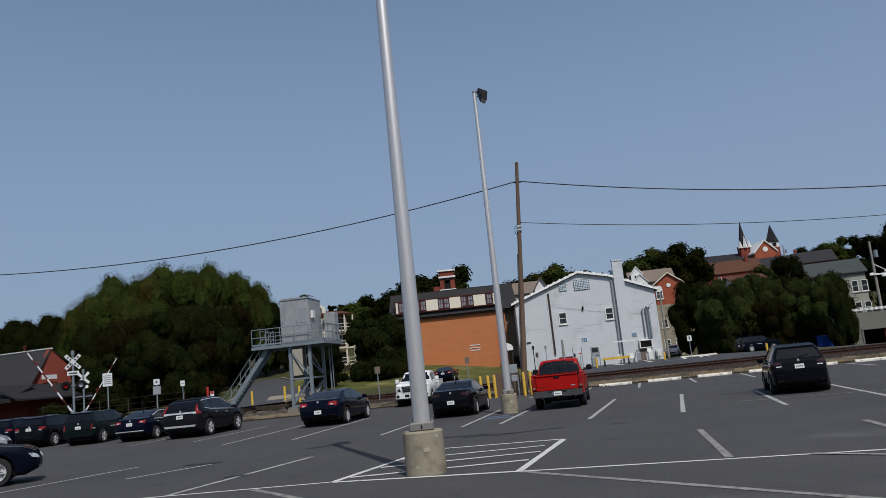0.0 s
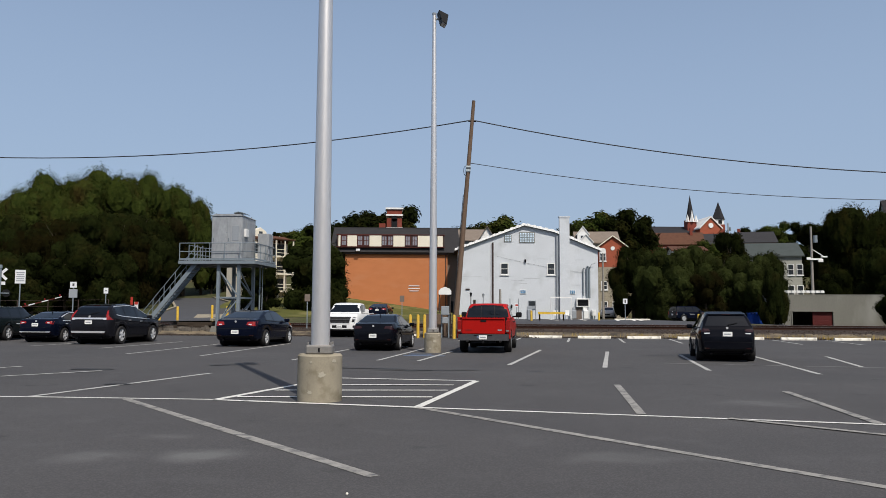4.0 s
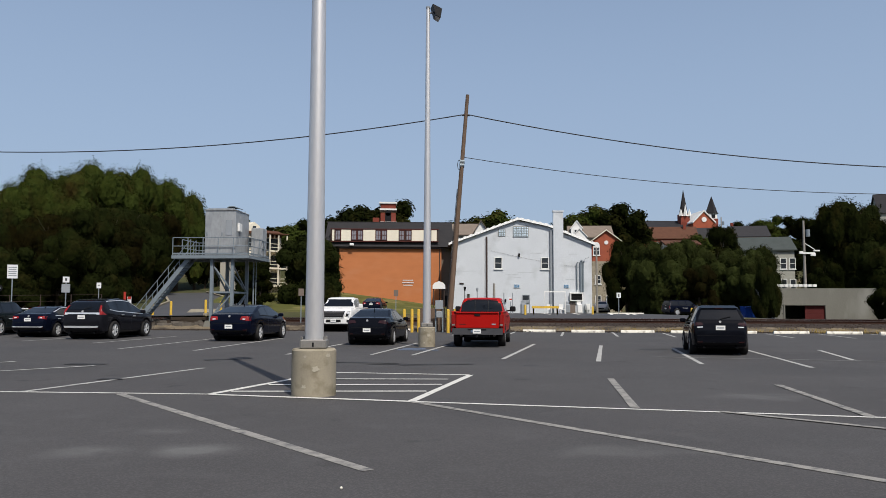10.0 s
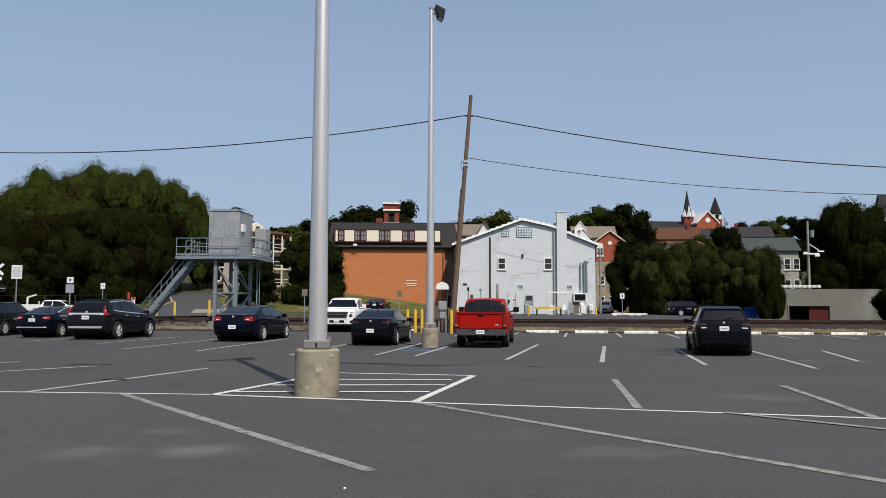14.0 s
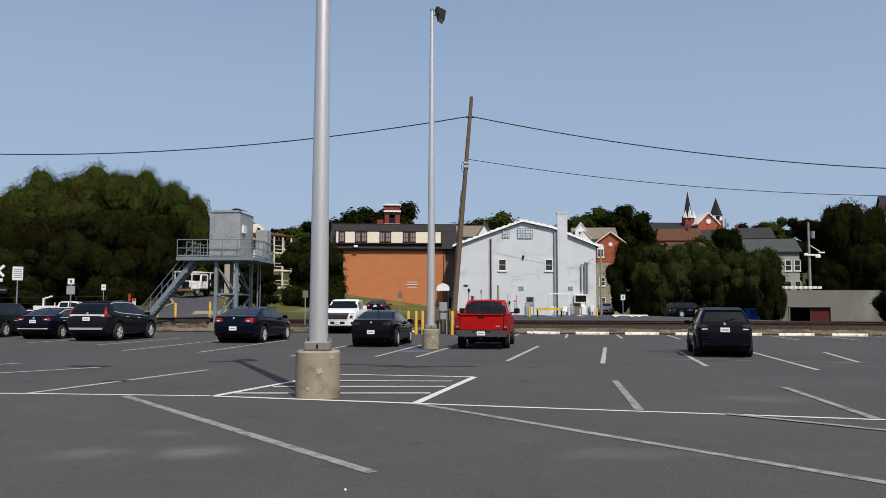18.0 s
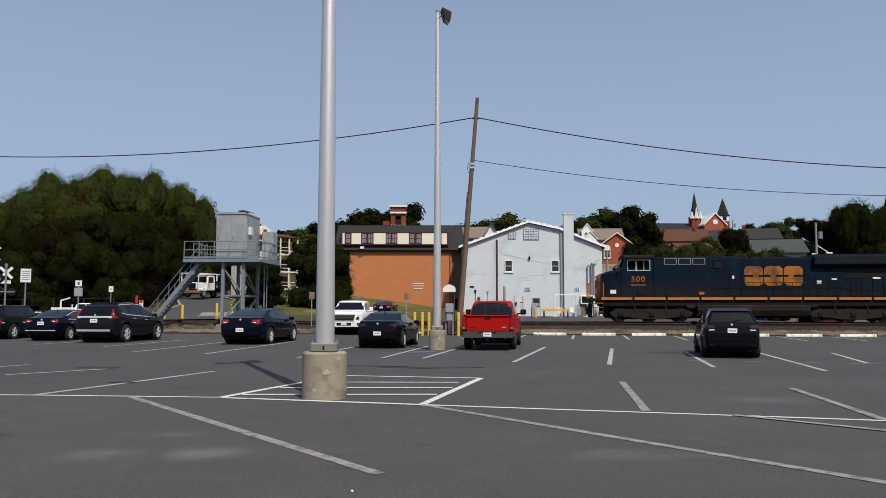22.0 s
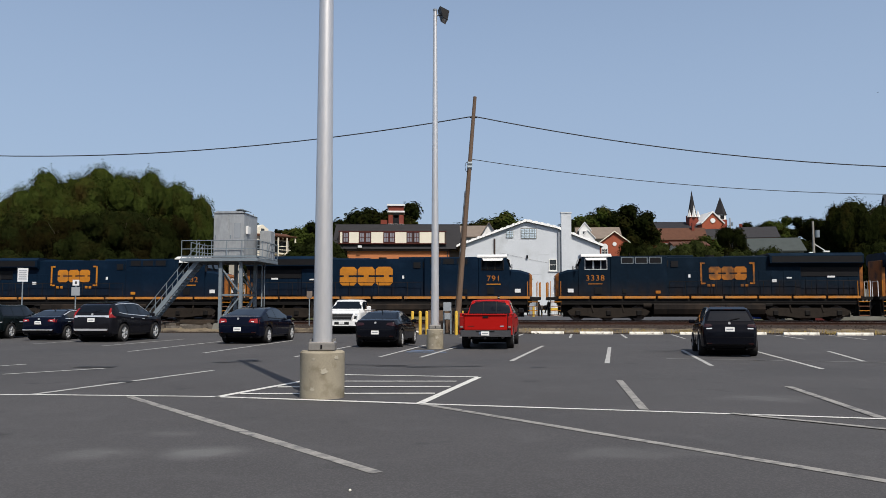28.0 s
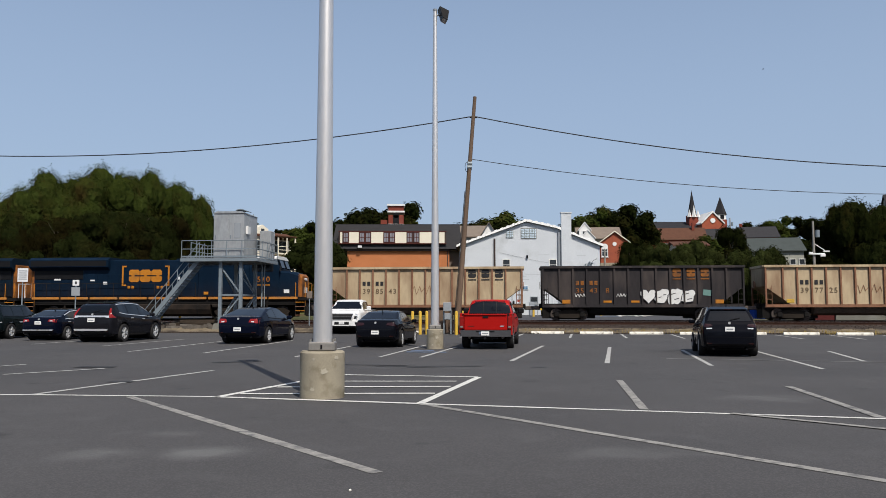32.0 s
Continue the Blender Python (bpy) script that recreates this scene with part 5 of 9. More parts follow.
for i, (k, x, y, top, w) in enumerate(WOOD):
    tree(k, x, y, top, w, i * 67, "dense dark green tree of a wood beyond the tracks" if k != "brown" else "lower tree with browning, shade-darkened leaves at the wood's edge", "trees of the wood")
# single trees and bushes
tree("round_mid", -8.9, 84, 8.6, 1.0, 20, "dark round-crowned tree on the grass bank", base=1.2)
tree("round_mid", -7.9, 86, 8.4, 0.72, 140, "dark round-crowned tree on the grass bank", base=1.2)
tree("thin", -14.4, 77, 6.0, 1.0, 50, "thin dark tree behind the steel platform", base=0.9)
tree("thin", -13.2, 79, 5.2, 1.0, 150, "thin dark tree behind the steel platform", base=0.9)
tree("round", -15.4, 88, 6.8, 0.8, 10, "dark tree beside the side road")
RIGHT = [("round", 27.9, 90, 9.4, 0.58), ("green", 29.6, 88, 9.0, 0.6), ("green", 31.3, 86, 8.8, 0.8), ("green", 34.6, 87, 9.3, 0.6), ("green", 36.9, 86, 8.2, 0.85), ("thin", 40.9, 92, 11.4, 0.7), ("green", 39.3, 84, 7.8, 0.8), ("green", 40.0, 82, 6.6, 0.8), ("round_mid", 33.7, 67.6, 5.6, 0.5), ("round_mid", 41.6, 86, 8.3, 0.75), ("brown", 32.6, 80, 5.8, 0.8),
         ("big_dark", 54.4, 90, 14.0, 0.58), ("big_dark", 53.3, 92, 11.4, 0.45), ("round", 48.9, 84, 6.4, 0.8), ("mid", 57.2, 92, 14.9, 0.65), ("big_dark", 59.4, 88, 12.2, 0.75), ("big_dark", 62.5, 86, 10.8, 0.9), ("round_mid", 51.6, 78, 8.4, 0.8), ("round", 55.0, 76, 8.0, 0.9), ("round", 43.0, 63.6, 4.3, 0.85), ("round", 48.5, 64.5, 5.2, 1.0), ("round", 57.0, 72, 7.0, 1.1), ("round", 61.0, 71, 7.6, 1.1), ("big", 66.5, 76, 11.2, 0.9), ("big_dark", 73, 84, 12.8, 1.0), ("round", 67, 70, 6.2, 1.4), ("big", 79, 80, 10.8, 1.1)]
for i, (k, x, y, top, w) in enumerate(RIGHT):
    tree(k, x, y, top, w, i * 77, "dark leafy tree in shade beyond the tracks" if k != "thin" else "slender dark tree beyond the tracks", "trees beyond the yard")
for i, (x, y, top) in enumerate(((31.6, 80.5, 2.2), (53.0, 62.8, 3.4), (55.6, 62.4, 3.6), (-38.6, 72, 2.6), (-33.5, 73, 3.0), (-15.6, 86, 3.4), (-11.6, 90, 3.0))):
    tree("shrub", x, y, top, 1.2, i * 50, "low overgrown green shrub", "shrubs beyond the tracks")
# woods on the hill
rnd = random.Random(11)
HILL = [(-9, 148, 19), (-5.5, 150, 21.2), (-1.6, 152, 22), (2.0, 152, 18.8), (-13, 140, 17), (-18.5, 142, 16.8), (17.5, 162, 20.6), (21.5, 165, 22.3), (25.5, 165, 21.6), (29.5, 168, 20.6), (40.5, 172, 21.6), (44.5, 175, 24.2), (49.5, 178, 25.2), (54, 178, 24.0), (58, 180, 21.5), (97, 203, 24.6), (103, 205, 26.2), (110, 200, 26), (-24, 128, 15.5), (-28, 132, 15.6), (66, 140, 13.5), (74, 138, 13), (112, 170, 22), (120, 175, 24), (128, 170, 23), (90, 120, 14.5), (96, 112, 13.5)]
for i, (x, y, top) in enumerate(((-95.3, 120, 16.6), (-90, 117, 15.4), (-85.6, 118, 15.8), (-80.2, 116, 15.2), (-76.6, 118, 15.8), (-70.5, 116, 15.9), (-67.9, 118, 16.3), (-60.8, 112, 15.9), (-55.0, 106, 14.4), (-51.4, 100, 14.0), (-63, 104, 12.6), (-73, 106, 12.4), (-83, 106, 12.6), (-93, 106, 12.8))):
    tree("big_dark", x, y, top, 0.72, i * 53, "dense dark tree behind the station", "trees behind the station")
tree("big_dark", -27.6, 124, 11.5, 0.6, 33, "dark tree at the head of the side road")
tree("round", -23.4, 119, 9.4, 0.8, 133, "dark tree at the head of the side road")
HILL += [(-52 - 7.5 * k, 122 + 4 * (k % 3), 13.2 + 1.4 * (k % 2) + 0.25 * k) for k in range(12)]
for i, (x, y, top) in enumerate(HILL):
    tree(rnd.choice(("far", "far", "far_light")), x, y, top, rnd.uniform(0.9, 1.25), rnd.uniform(0, 360), "distant dark green tree on the hillside", "trees on the hill")
for i in range(95):
    x, y = rnd.uniform(-150, 190), rnd.uniform(128, 330)
    if 70 < x < 112 and y > 215 or -100 < x < -72 and 160 < y < 190:
        continue
    z = height(x, y)
    tree(rnd.choice(("far", "far", "far_light")), x, y, min(z + rnd.uniform(5, 8.5), max(z + 3, 1.5 + 0.098 * y)), rnd.uniform(1.1, 1.5), rnd.uniform(0, 360), "distant dark green tree on the hillside", "trees on the hill")

# added belt of unseen trees behind the camera, keeps low sky out of reflections
for i in range(26):
    x, y = -118 + 9.4 * i + rnd.uniform(-2, 2), -52 + rnd.uniform(-6, 6)
    tree("far", x, y, rnd.uniform(13, 18), rnd.uniform(1.1, 1.4), rnd.uniform(0, 360), "unseen tree added behind the camera to block low sky", "trees behind the lot", base=-0.06)


# ---------------- vehicles ----------------
def wheel_meshes(r, w, dark=False):
    """A tyre and a spoked rim, axle along x, outer face at +x."""
    bm = bm_new()
    prof = [(r * 0.66, -w / 2), (r * 0.93, -w / 2), (r, -w * 0.36), (r, w * 0.36), (r * 0.93, w / 2), (r * 0.66, w / 2)]
    n = 24
    loft(bm, [[(x, q * math.cos(2 * math.pi * k / n), q * math.sin(2 * math.pi * k / n)) for q, x in prof] for k in range(n)] + [[(x, q, 0) for q, x in prof]], caps=False)
    tyre = part("tyre_proto", bm, "tyre", None, smooth=True)
    bm = bm_new()
    rod(bm, (-w * 0.2, 0, 0), (w * 0.1, 0, 0), r * 0.66, n=20)
    for k in range(5):
        a = 2 * math.pi * k / 5
        for s in (-0.13, 0.13):
            beam(bm, (w * 0.36, 0.1 * r * math.cos(a), 0.1 * r * math.sin(a)), (w * 0.33, r * 0.66 * math.cos(a + s), r * 0.66 * math.sin(a + s)), 0.07 * r * 2, 0.05)
    rod(bm, (w * 0.1, 0, 0), (w * 0.42, 0, 0), r * 0.16, n=10)
    n = 20
    loft(bm, [[(x, q * math.cos(2 * math.pi * k / n), q * math.sin(2 * math.pi * k / n)) for q, x in ((r * 0.6, w * 0.3), (r * 0.68, w * 0.3), (r * 0.68, w * 0.42), (r * 0.6, w * 0.42))] for k in range(n + 1)], caps=False)
    rim = part("rim_proto", bm, "sign_grey" if dark else "alloy", None, smooth=True)
    out = tyre.data, rim.data
    bpy.data.objects.remove(tyre), bpy.data.objects.remove(rim)
    return out


WHEEL = {k: wheel_meshes(*v) for k, v in {"car": (0.33, 0.22), "suv": (0.37, 0.24), "truck": (0.41, 0.27), "dark": (0.41, 0.27, True), "big": (0.52, 0.3, True)}.items()}


def add_wheels(v, kind, track, y0, y1):
    r = {"car": 0.33, "suv": 0.37, "truck": 0.41, "dark": 0.41, "big": 0.52}[kind]
    tm, rm = WHEEL[kind]
    for y in (y0, y1):
        for s in (-1, 1):
            m = pose(s * track / 2, y, r, 0, 0, 0 if s > 0 else 180)
            w = new("wheel")
            w.parent, w.matrix_basis = v, m
            shared("tyre", tm, w)
            shared("rim", rm, w)


def curve(points, soft=0.07):
    """A profile along the car, rounded at its corners."""
    px, pz = [p[0] for p in points], [p[1] for p in points]
    return lambda y: sum(float(np.interp(y + soft * k, px, pz)) for k in (-1, -0.5, 0, 0.5, 1)) / 5


class Shell:
    """A car body drawn from its side profiles: belt line, roof line, plan and wheel openings. Local +y is ahead."""

    def __init__(self, y0, y1, hw, belt, top, plan, low, wheels, r, tumble=0.23):
        self.y0, self.y1, self.hw, self.tumble, self.wheels, self.r = y0, y1, hw, tumble, wheels, r
        self.belt, self.top, self.plan, self.low = curve(belt), curve(top, 0.06), curve(plan, 0.05), curve(low, 0.04)
        self.kept = {}
        n = int((y1 - y0) / 0.045)
        self.ys = [y0 + 0.012 * k for k in range(8)] + [y0 + 0.1 + (y1 - y0 - 0.2) * k / n for k in range(n + 1)] + [y1 - 0.012 * k for k in range(7, -1, -1)]

    def half(self, y):
        zt, zl = self.top(y), self.low(y)
        zs = min(self.belt(y), zt - 0.02)
        w, h = self.plan(y) * self.hw, zt - zs
        wt = w * (0.945 - self.tumble * min(1.0, h / 0.5))
        pts = [(w * 0.88, zl), (w * 0.97, zl + 0.07), (w * 0.995, zl + (zs - zl) * 0.35), (w, zl + (zs - zl) * 0.6), (w * 0.99, zl + (zs - zl) * 0.84), (w * 0.965, zl + (zs - zl) * 0.96), (w * 0.945, zs)]
        for f in (0.3, 0.6, 0.84):
            pts.append((w * 0.94 + (wt - w * 0.94) * f / 0.84 + 0.012 * math.sin(math.pi * f) * min(1, h / 0.4), zs + h * f))
        pts += [(wt * 0.955, zs + h * 0.945), (wt * 0.84, zs + h * 0.985), (wt * 0.45, zt), (0, zt + 0.006)]
        for yw in self.wheels:
            d, big = abs(y - yw), self.r + 0.055
            if d < big:
                za = min(self.r + math.sqrt(big * big - d * d), zs - 0.1)
                pts = [(x, max(z, za + 0.012 * i)) if i < 5 else (x, z) for i, (x, z) in enumerate(pts)]
        return pts

    def width(self, y, z):
        if y not in self.kept:
            p = self.half(y)
            self.kept[y] = [q[1] for q in p], [q[0] for q in p]
        zs, xs = self.kept[y]
        return -1.0 if z < zs[0] or z > zs[-1] else float(np.interp(z, zs, xs))

    def body(self, mat, v):
        bm = bm_new()
        loft(bm, [[(x, y, z) for x, z in p] + [(-x, y, z) for x, z in reversed(p[:-1])] for y, p in ((y, self.half(y)) for y in self.ys)])
        return part("body", bm, mat, v, smooth=True)

    def end(self, x, z, ahead=False):
        """Where a line along the car first meets its rear (or front) at x, z."""
        ys = self.ys[::-1] if ahead else self.ys
        last = ys[0]
        for y in ys:
            if self.width(y, z) >= abs(x):
                a, b = last, y
                for _ in range(6):
                    c = (a + b) / 2
                    a, b = (a, c) if self.width(c, z) >= abs(x) else (c, b)
                return b
            last = y
        return ys[len(ys) // 2]

    def skin(self, name, grid, mat, v, back, label=""):
        """A panel that follows the body: a grid of points with its rim turned inwards along back."""
        bm = bm_new()
        vs = [[bm.verts.new(p) for p in row] for row in grid]
        for a, b in zip(vs, vs[1:]):
            for i in range(len(a) - 1):
                bm.faces.new((a[i], a[i + 1], b[i + 1], b[i]))
        rim = vs[0] + [r[-1] for r in vs[1:]] + vs[-1][-2::-1] + [r[0] for r in vs[-2:0:-1]]
        inner = [bm.verts.new(p.co + Vector(back)) for p in rim]
        for i in range(len(rim)):
            j = (i + 1) % len(rim)
            bm.faces.new((rim[i], rim[j], inner[j], inner[i]))
        return part(name, bm, mat, v, label, smooth=True)

    def on_end(self, name, corners, mat, v, ahead=False, off=0.012, n=8, m=5, label="", depth=0.03):
        """corners: x, z of bottom left, bottom right, top right, top left."""
        a, b, c, d = [Vector(k) for k in corners]
        s = 1 if ahead else -1
        grid = []
        for j in range(m + 1):
            row = []
            for i in range(n + 1):
                p, q = a.lerp(b, i / n), d.lerp(c, i / n)
                t = p.lerp(q, j / m)
                row.append((t.x, self.end(t.x, t.y, ahead) + s * off, t.y))
            grid.append(row)
        return self.skin(name, grid, mat, v, (0, -s * depth, 0), label)

    def on_side(self, name, s, y0, y1, low, high, mat, v, off=0.008, n=10, m=3, label=""):
        """A side panel between y0 and y1; low and high give its edges' heights."""
        grid = []
        for j in range(m + 1):
            row = []
            for i in range(n + 1):
                y = y0 + (y1 - y0) * i / n
                a, b = low(y), max(low(y) + 0.004, high(y))
                z = a + (b - a) * j / m
                row.append((s * (self.width(y, z) + off), y, z))
            grid.append(row)
        return self.skin(name, grid, mat, v, (-s * 0.025, 0, 0), label)


CARS = {
    # rear, front, half width, belt, roof line, plan, underside, axles, wheel, rear window (z0, z1, half widths), side windows, tail lamp
    "suv": dict(y0=-2.28, y1=2.24, hw=0.93, belt=[(-2.3, 1.10), (-1.8, 1.12), (0.9, 1.03), (1.3, 1.02), (2.3, 0.9)],
                top=[(-2.28, 0.72), (-2.25, 1.0), (-2.17, 1.13), (-2.02, 1.34), (-1.86, 1.58), (-1.6, 1.655), (-0.4, 1.69), (0.3, 1.64), (1.28, 1.09), (1.9, 1.0), (2.14, 0.9), (2.24, 0.66)],
                plan=[(-2.28, 0.80), (-2.2, 0.90), (-1.9, 0.975), (-1.3, 1), (1.4, 1), (1.9, 0.95), (2.14, 0.84), (2.24, 0.66)], low=[(-2.28, 0.42), (-2.1, 0.27), (2.0, 0.24), (2.24, 0.36)],
                tumble=0.22, axles=(-1.33, 1.36), wheel="suv", glass=(1.2, 1.53, 0.70, 0.57), sides=((-1.86, -1.02), (-0.96, -0.08), (-0.02, 1.0)), lamp=(1.0, 1.11, 0.54, 0.92)),
    "crossover": dict(y0=-2.25, y1=2.28, hw=0.91, belt=[(-2.3, 1.2), (-1.7, 1.19), (-1.2, 1.12), (0.9, 1.0), (1.3, 1.0), (2.3, 0.86)],
                top=[(-2.25, 0.72), (-2.22, 1.04), (-2.16, 1.16), (-2.0, 1.36), (-1.8, 1.53), (-1.45, 1.61), (-0.4, 1.67), (0.25, 1.61), (1.3, 1.05), (1.9, 0.96), (2.16, 0.86), (2.28, 0.62)],
                plan=[(-2.25, 0.82), (-2.17, 0.91), (-1.9, 0.98), (-1.3, 1), (1.4, 1), (1.9, 0.95), (2.16, 0.84), (2.28, 0.66)], low=[(-2.25, 0.42), (-2.1, 0.27), (2.0, 0.24), (2.28, 0.36)],
                axles=(-1.31, 1.31), wheel="suv", glass=(1.2, 1.53, 0.68, 0.56), sides=((-1.62, -0.98), (-0.92, -0.04), (0.02, 1.02)), lamp=(0.98, 1.42, 0.66, 0.92)),
    "boxy": dict(y0=-2.12, y1=2.12, hw=0.89, belt=[(-2.2, 1.10), (1.0, 1.06), (2.2, 1.0)],
                top=[(-2.12, 0.7), (-2.09, 1.1), (-2.02, 1.3), (-1.94, 1.6), (-1.7, 1.655), (0.3, 1.66), (0.5, 1.6), (1.0, 1.12), (1.9, 1.04), (2.08, 0.98), (2.12, 0.8)],
                plan=[(-2.12, 0.9), (-2.0, 0.98), (-1.3, 1), (1.4, 1), (1.95, 0.97), (2.12, 0.88)], low=[(-2.12, 0.44), (-1.9, 0.33), (2.0, 0.33), (2.12, 0.42)],
                axles=(-1.26, 1.34), wheel="suv", glass=(1.16, 1.55, 0.70, 0.62), sides=((-1.9, -1.06), (-1.0, -0.16), (-0.1, 0.74)), lamp=(0.76, 1.06, 0.68, 0.86)),
    "sedan": dict(y0=-2.34, y1=2.36, hw=0.91, belt=[(-2.4, 0.98), (-1.3, 0.98), (0.9, 0.90), (1.3, 0.88), (2.4, 0.72)],
                top=[(-2.34, 0.66), (-2.31, 0.92), (-2.24, 1.06), (-2.0, 1.10), (-1.72, 1.115), (-0.85, 1.41), (-0.4, 1.45), (0.1, 1.43), (0.4, 1.37), (1.32, 0.97), (1.9, 0.86), (2.2, 0.76), (2.36, 0.54)],
                plan=[(-2.34, 0.78), (-2.24, 0.88), (-1.9, 0.96), (-1.3, 1), (1.4, 1), (1.9, 0.94), (2.2, 0.82), (2.36, 0.62)], low=[(-2.34, 0.42), (-2.15, 0.25), (2.0, 0.2), (2.36, 0.32)],
                axles=(-1.38, 1.40), wheel="car", glass=(1.14, 1.395, 0.70, 0.55), sides=((-1.5, -0.6), (-0.54, 0.98)), lamp=(0.86, 0.99, 0.44, 0.88)),
    "coupe": dict(y0=-2.36, y1=2.38, hw=0.92, belt=[(-2.4, 0.98), (-1.3, 1.0), (0.9, 0.90), (1.3, 0.88), (2.4, 0.70)],
                top=[(-2.36, 0.66), (-2.33, 0.94), (-2.25, 1.04), (-2.0, 1.075), (-1.85, 1.10), (-0.85, 1.385), (-0.35, 1.43), (0.1, 1.42), (0.4, 1.36), (1.36, 0.96), (1.9, 0.86), (2.2, 0.74), (2.38, 0.52)],
                plan=[(-2.36, 0.78), (-2.25, 0.89), (-1.9, 0.97), (-1.3, 1), (1.4, 1), (1.9, 0.93), (2.2, 0.80), (2.38, 0.6)], low=[(-2.36, 0.42), (-2.15, 0.25), (2.0, 0.2), (2.38, 0.32)],
                axles=(-1.36, 1.38), wheel="car", glass=(1.125, 1.375, 0.72, 0.56), sides=((-1.3, -0.5), (-0.44, 0.98)), lamp=(0.82, 0.985, 0.44, 0.9)),
    "hatch": dict(y0=-2.2, y1=2.28, hw=0.89, belt=[(-2.3, 1.02), (-1.4, 1.0), (0.9, 0.93), (1.3, 0.92), (2.3, 0.76)],
                top=[(-2.2, 0.66), (-2.17, 0.96), (-2.08, 1.08), (-1.66, 1.40), (-1.2, 1.47), (-0.5, 1.50), (0.1, 1.45), (0.4, 1.39), (1.4, 0.99), (1.85, 0.9), (2.12, 0.78), (2.28, 0.56)],
                plan=[(-2.2, 0.8), (-2.1, 0.9), (-1.8, 0.97), (-1.3, 1), (1.4, 1), (1.8, 0.95), (2.1, 0.83), (2.28, 0.64)], low=[(-2.2, 0.42), (-2.0, 0.24), (2.0, 0.2), (2.28, 0.32)],
                axles=(-1.30, 1.38), wheel="car", glass=(1.1, 1.4, 0.66, 0.54), sides=((-1.5, -0.62), (-0.56, 0.34), (0.40, 1.06)), lamp=(0.88, 1.02, 0.5, 0.88)),
}


def side_plate(v, rear_y, z, w=0.3, front=False):
    y = rear_y + (0.015 if front else -0.015)
    bm = bm_new()
    box(bm, (0, y, z), (w, 0.02, 0.15))
    p = part("number_plate", bm, "plate", v, "white number plate")
    bm = bm_new()
    box(bm, (0, y + (0.012 if front else -0.012), z), (w * 0.72, 0.006, 0.035))
    part("plate_bar", bm, "sign_grey", p)


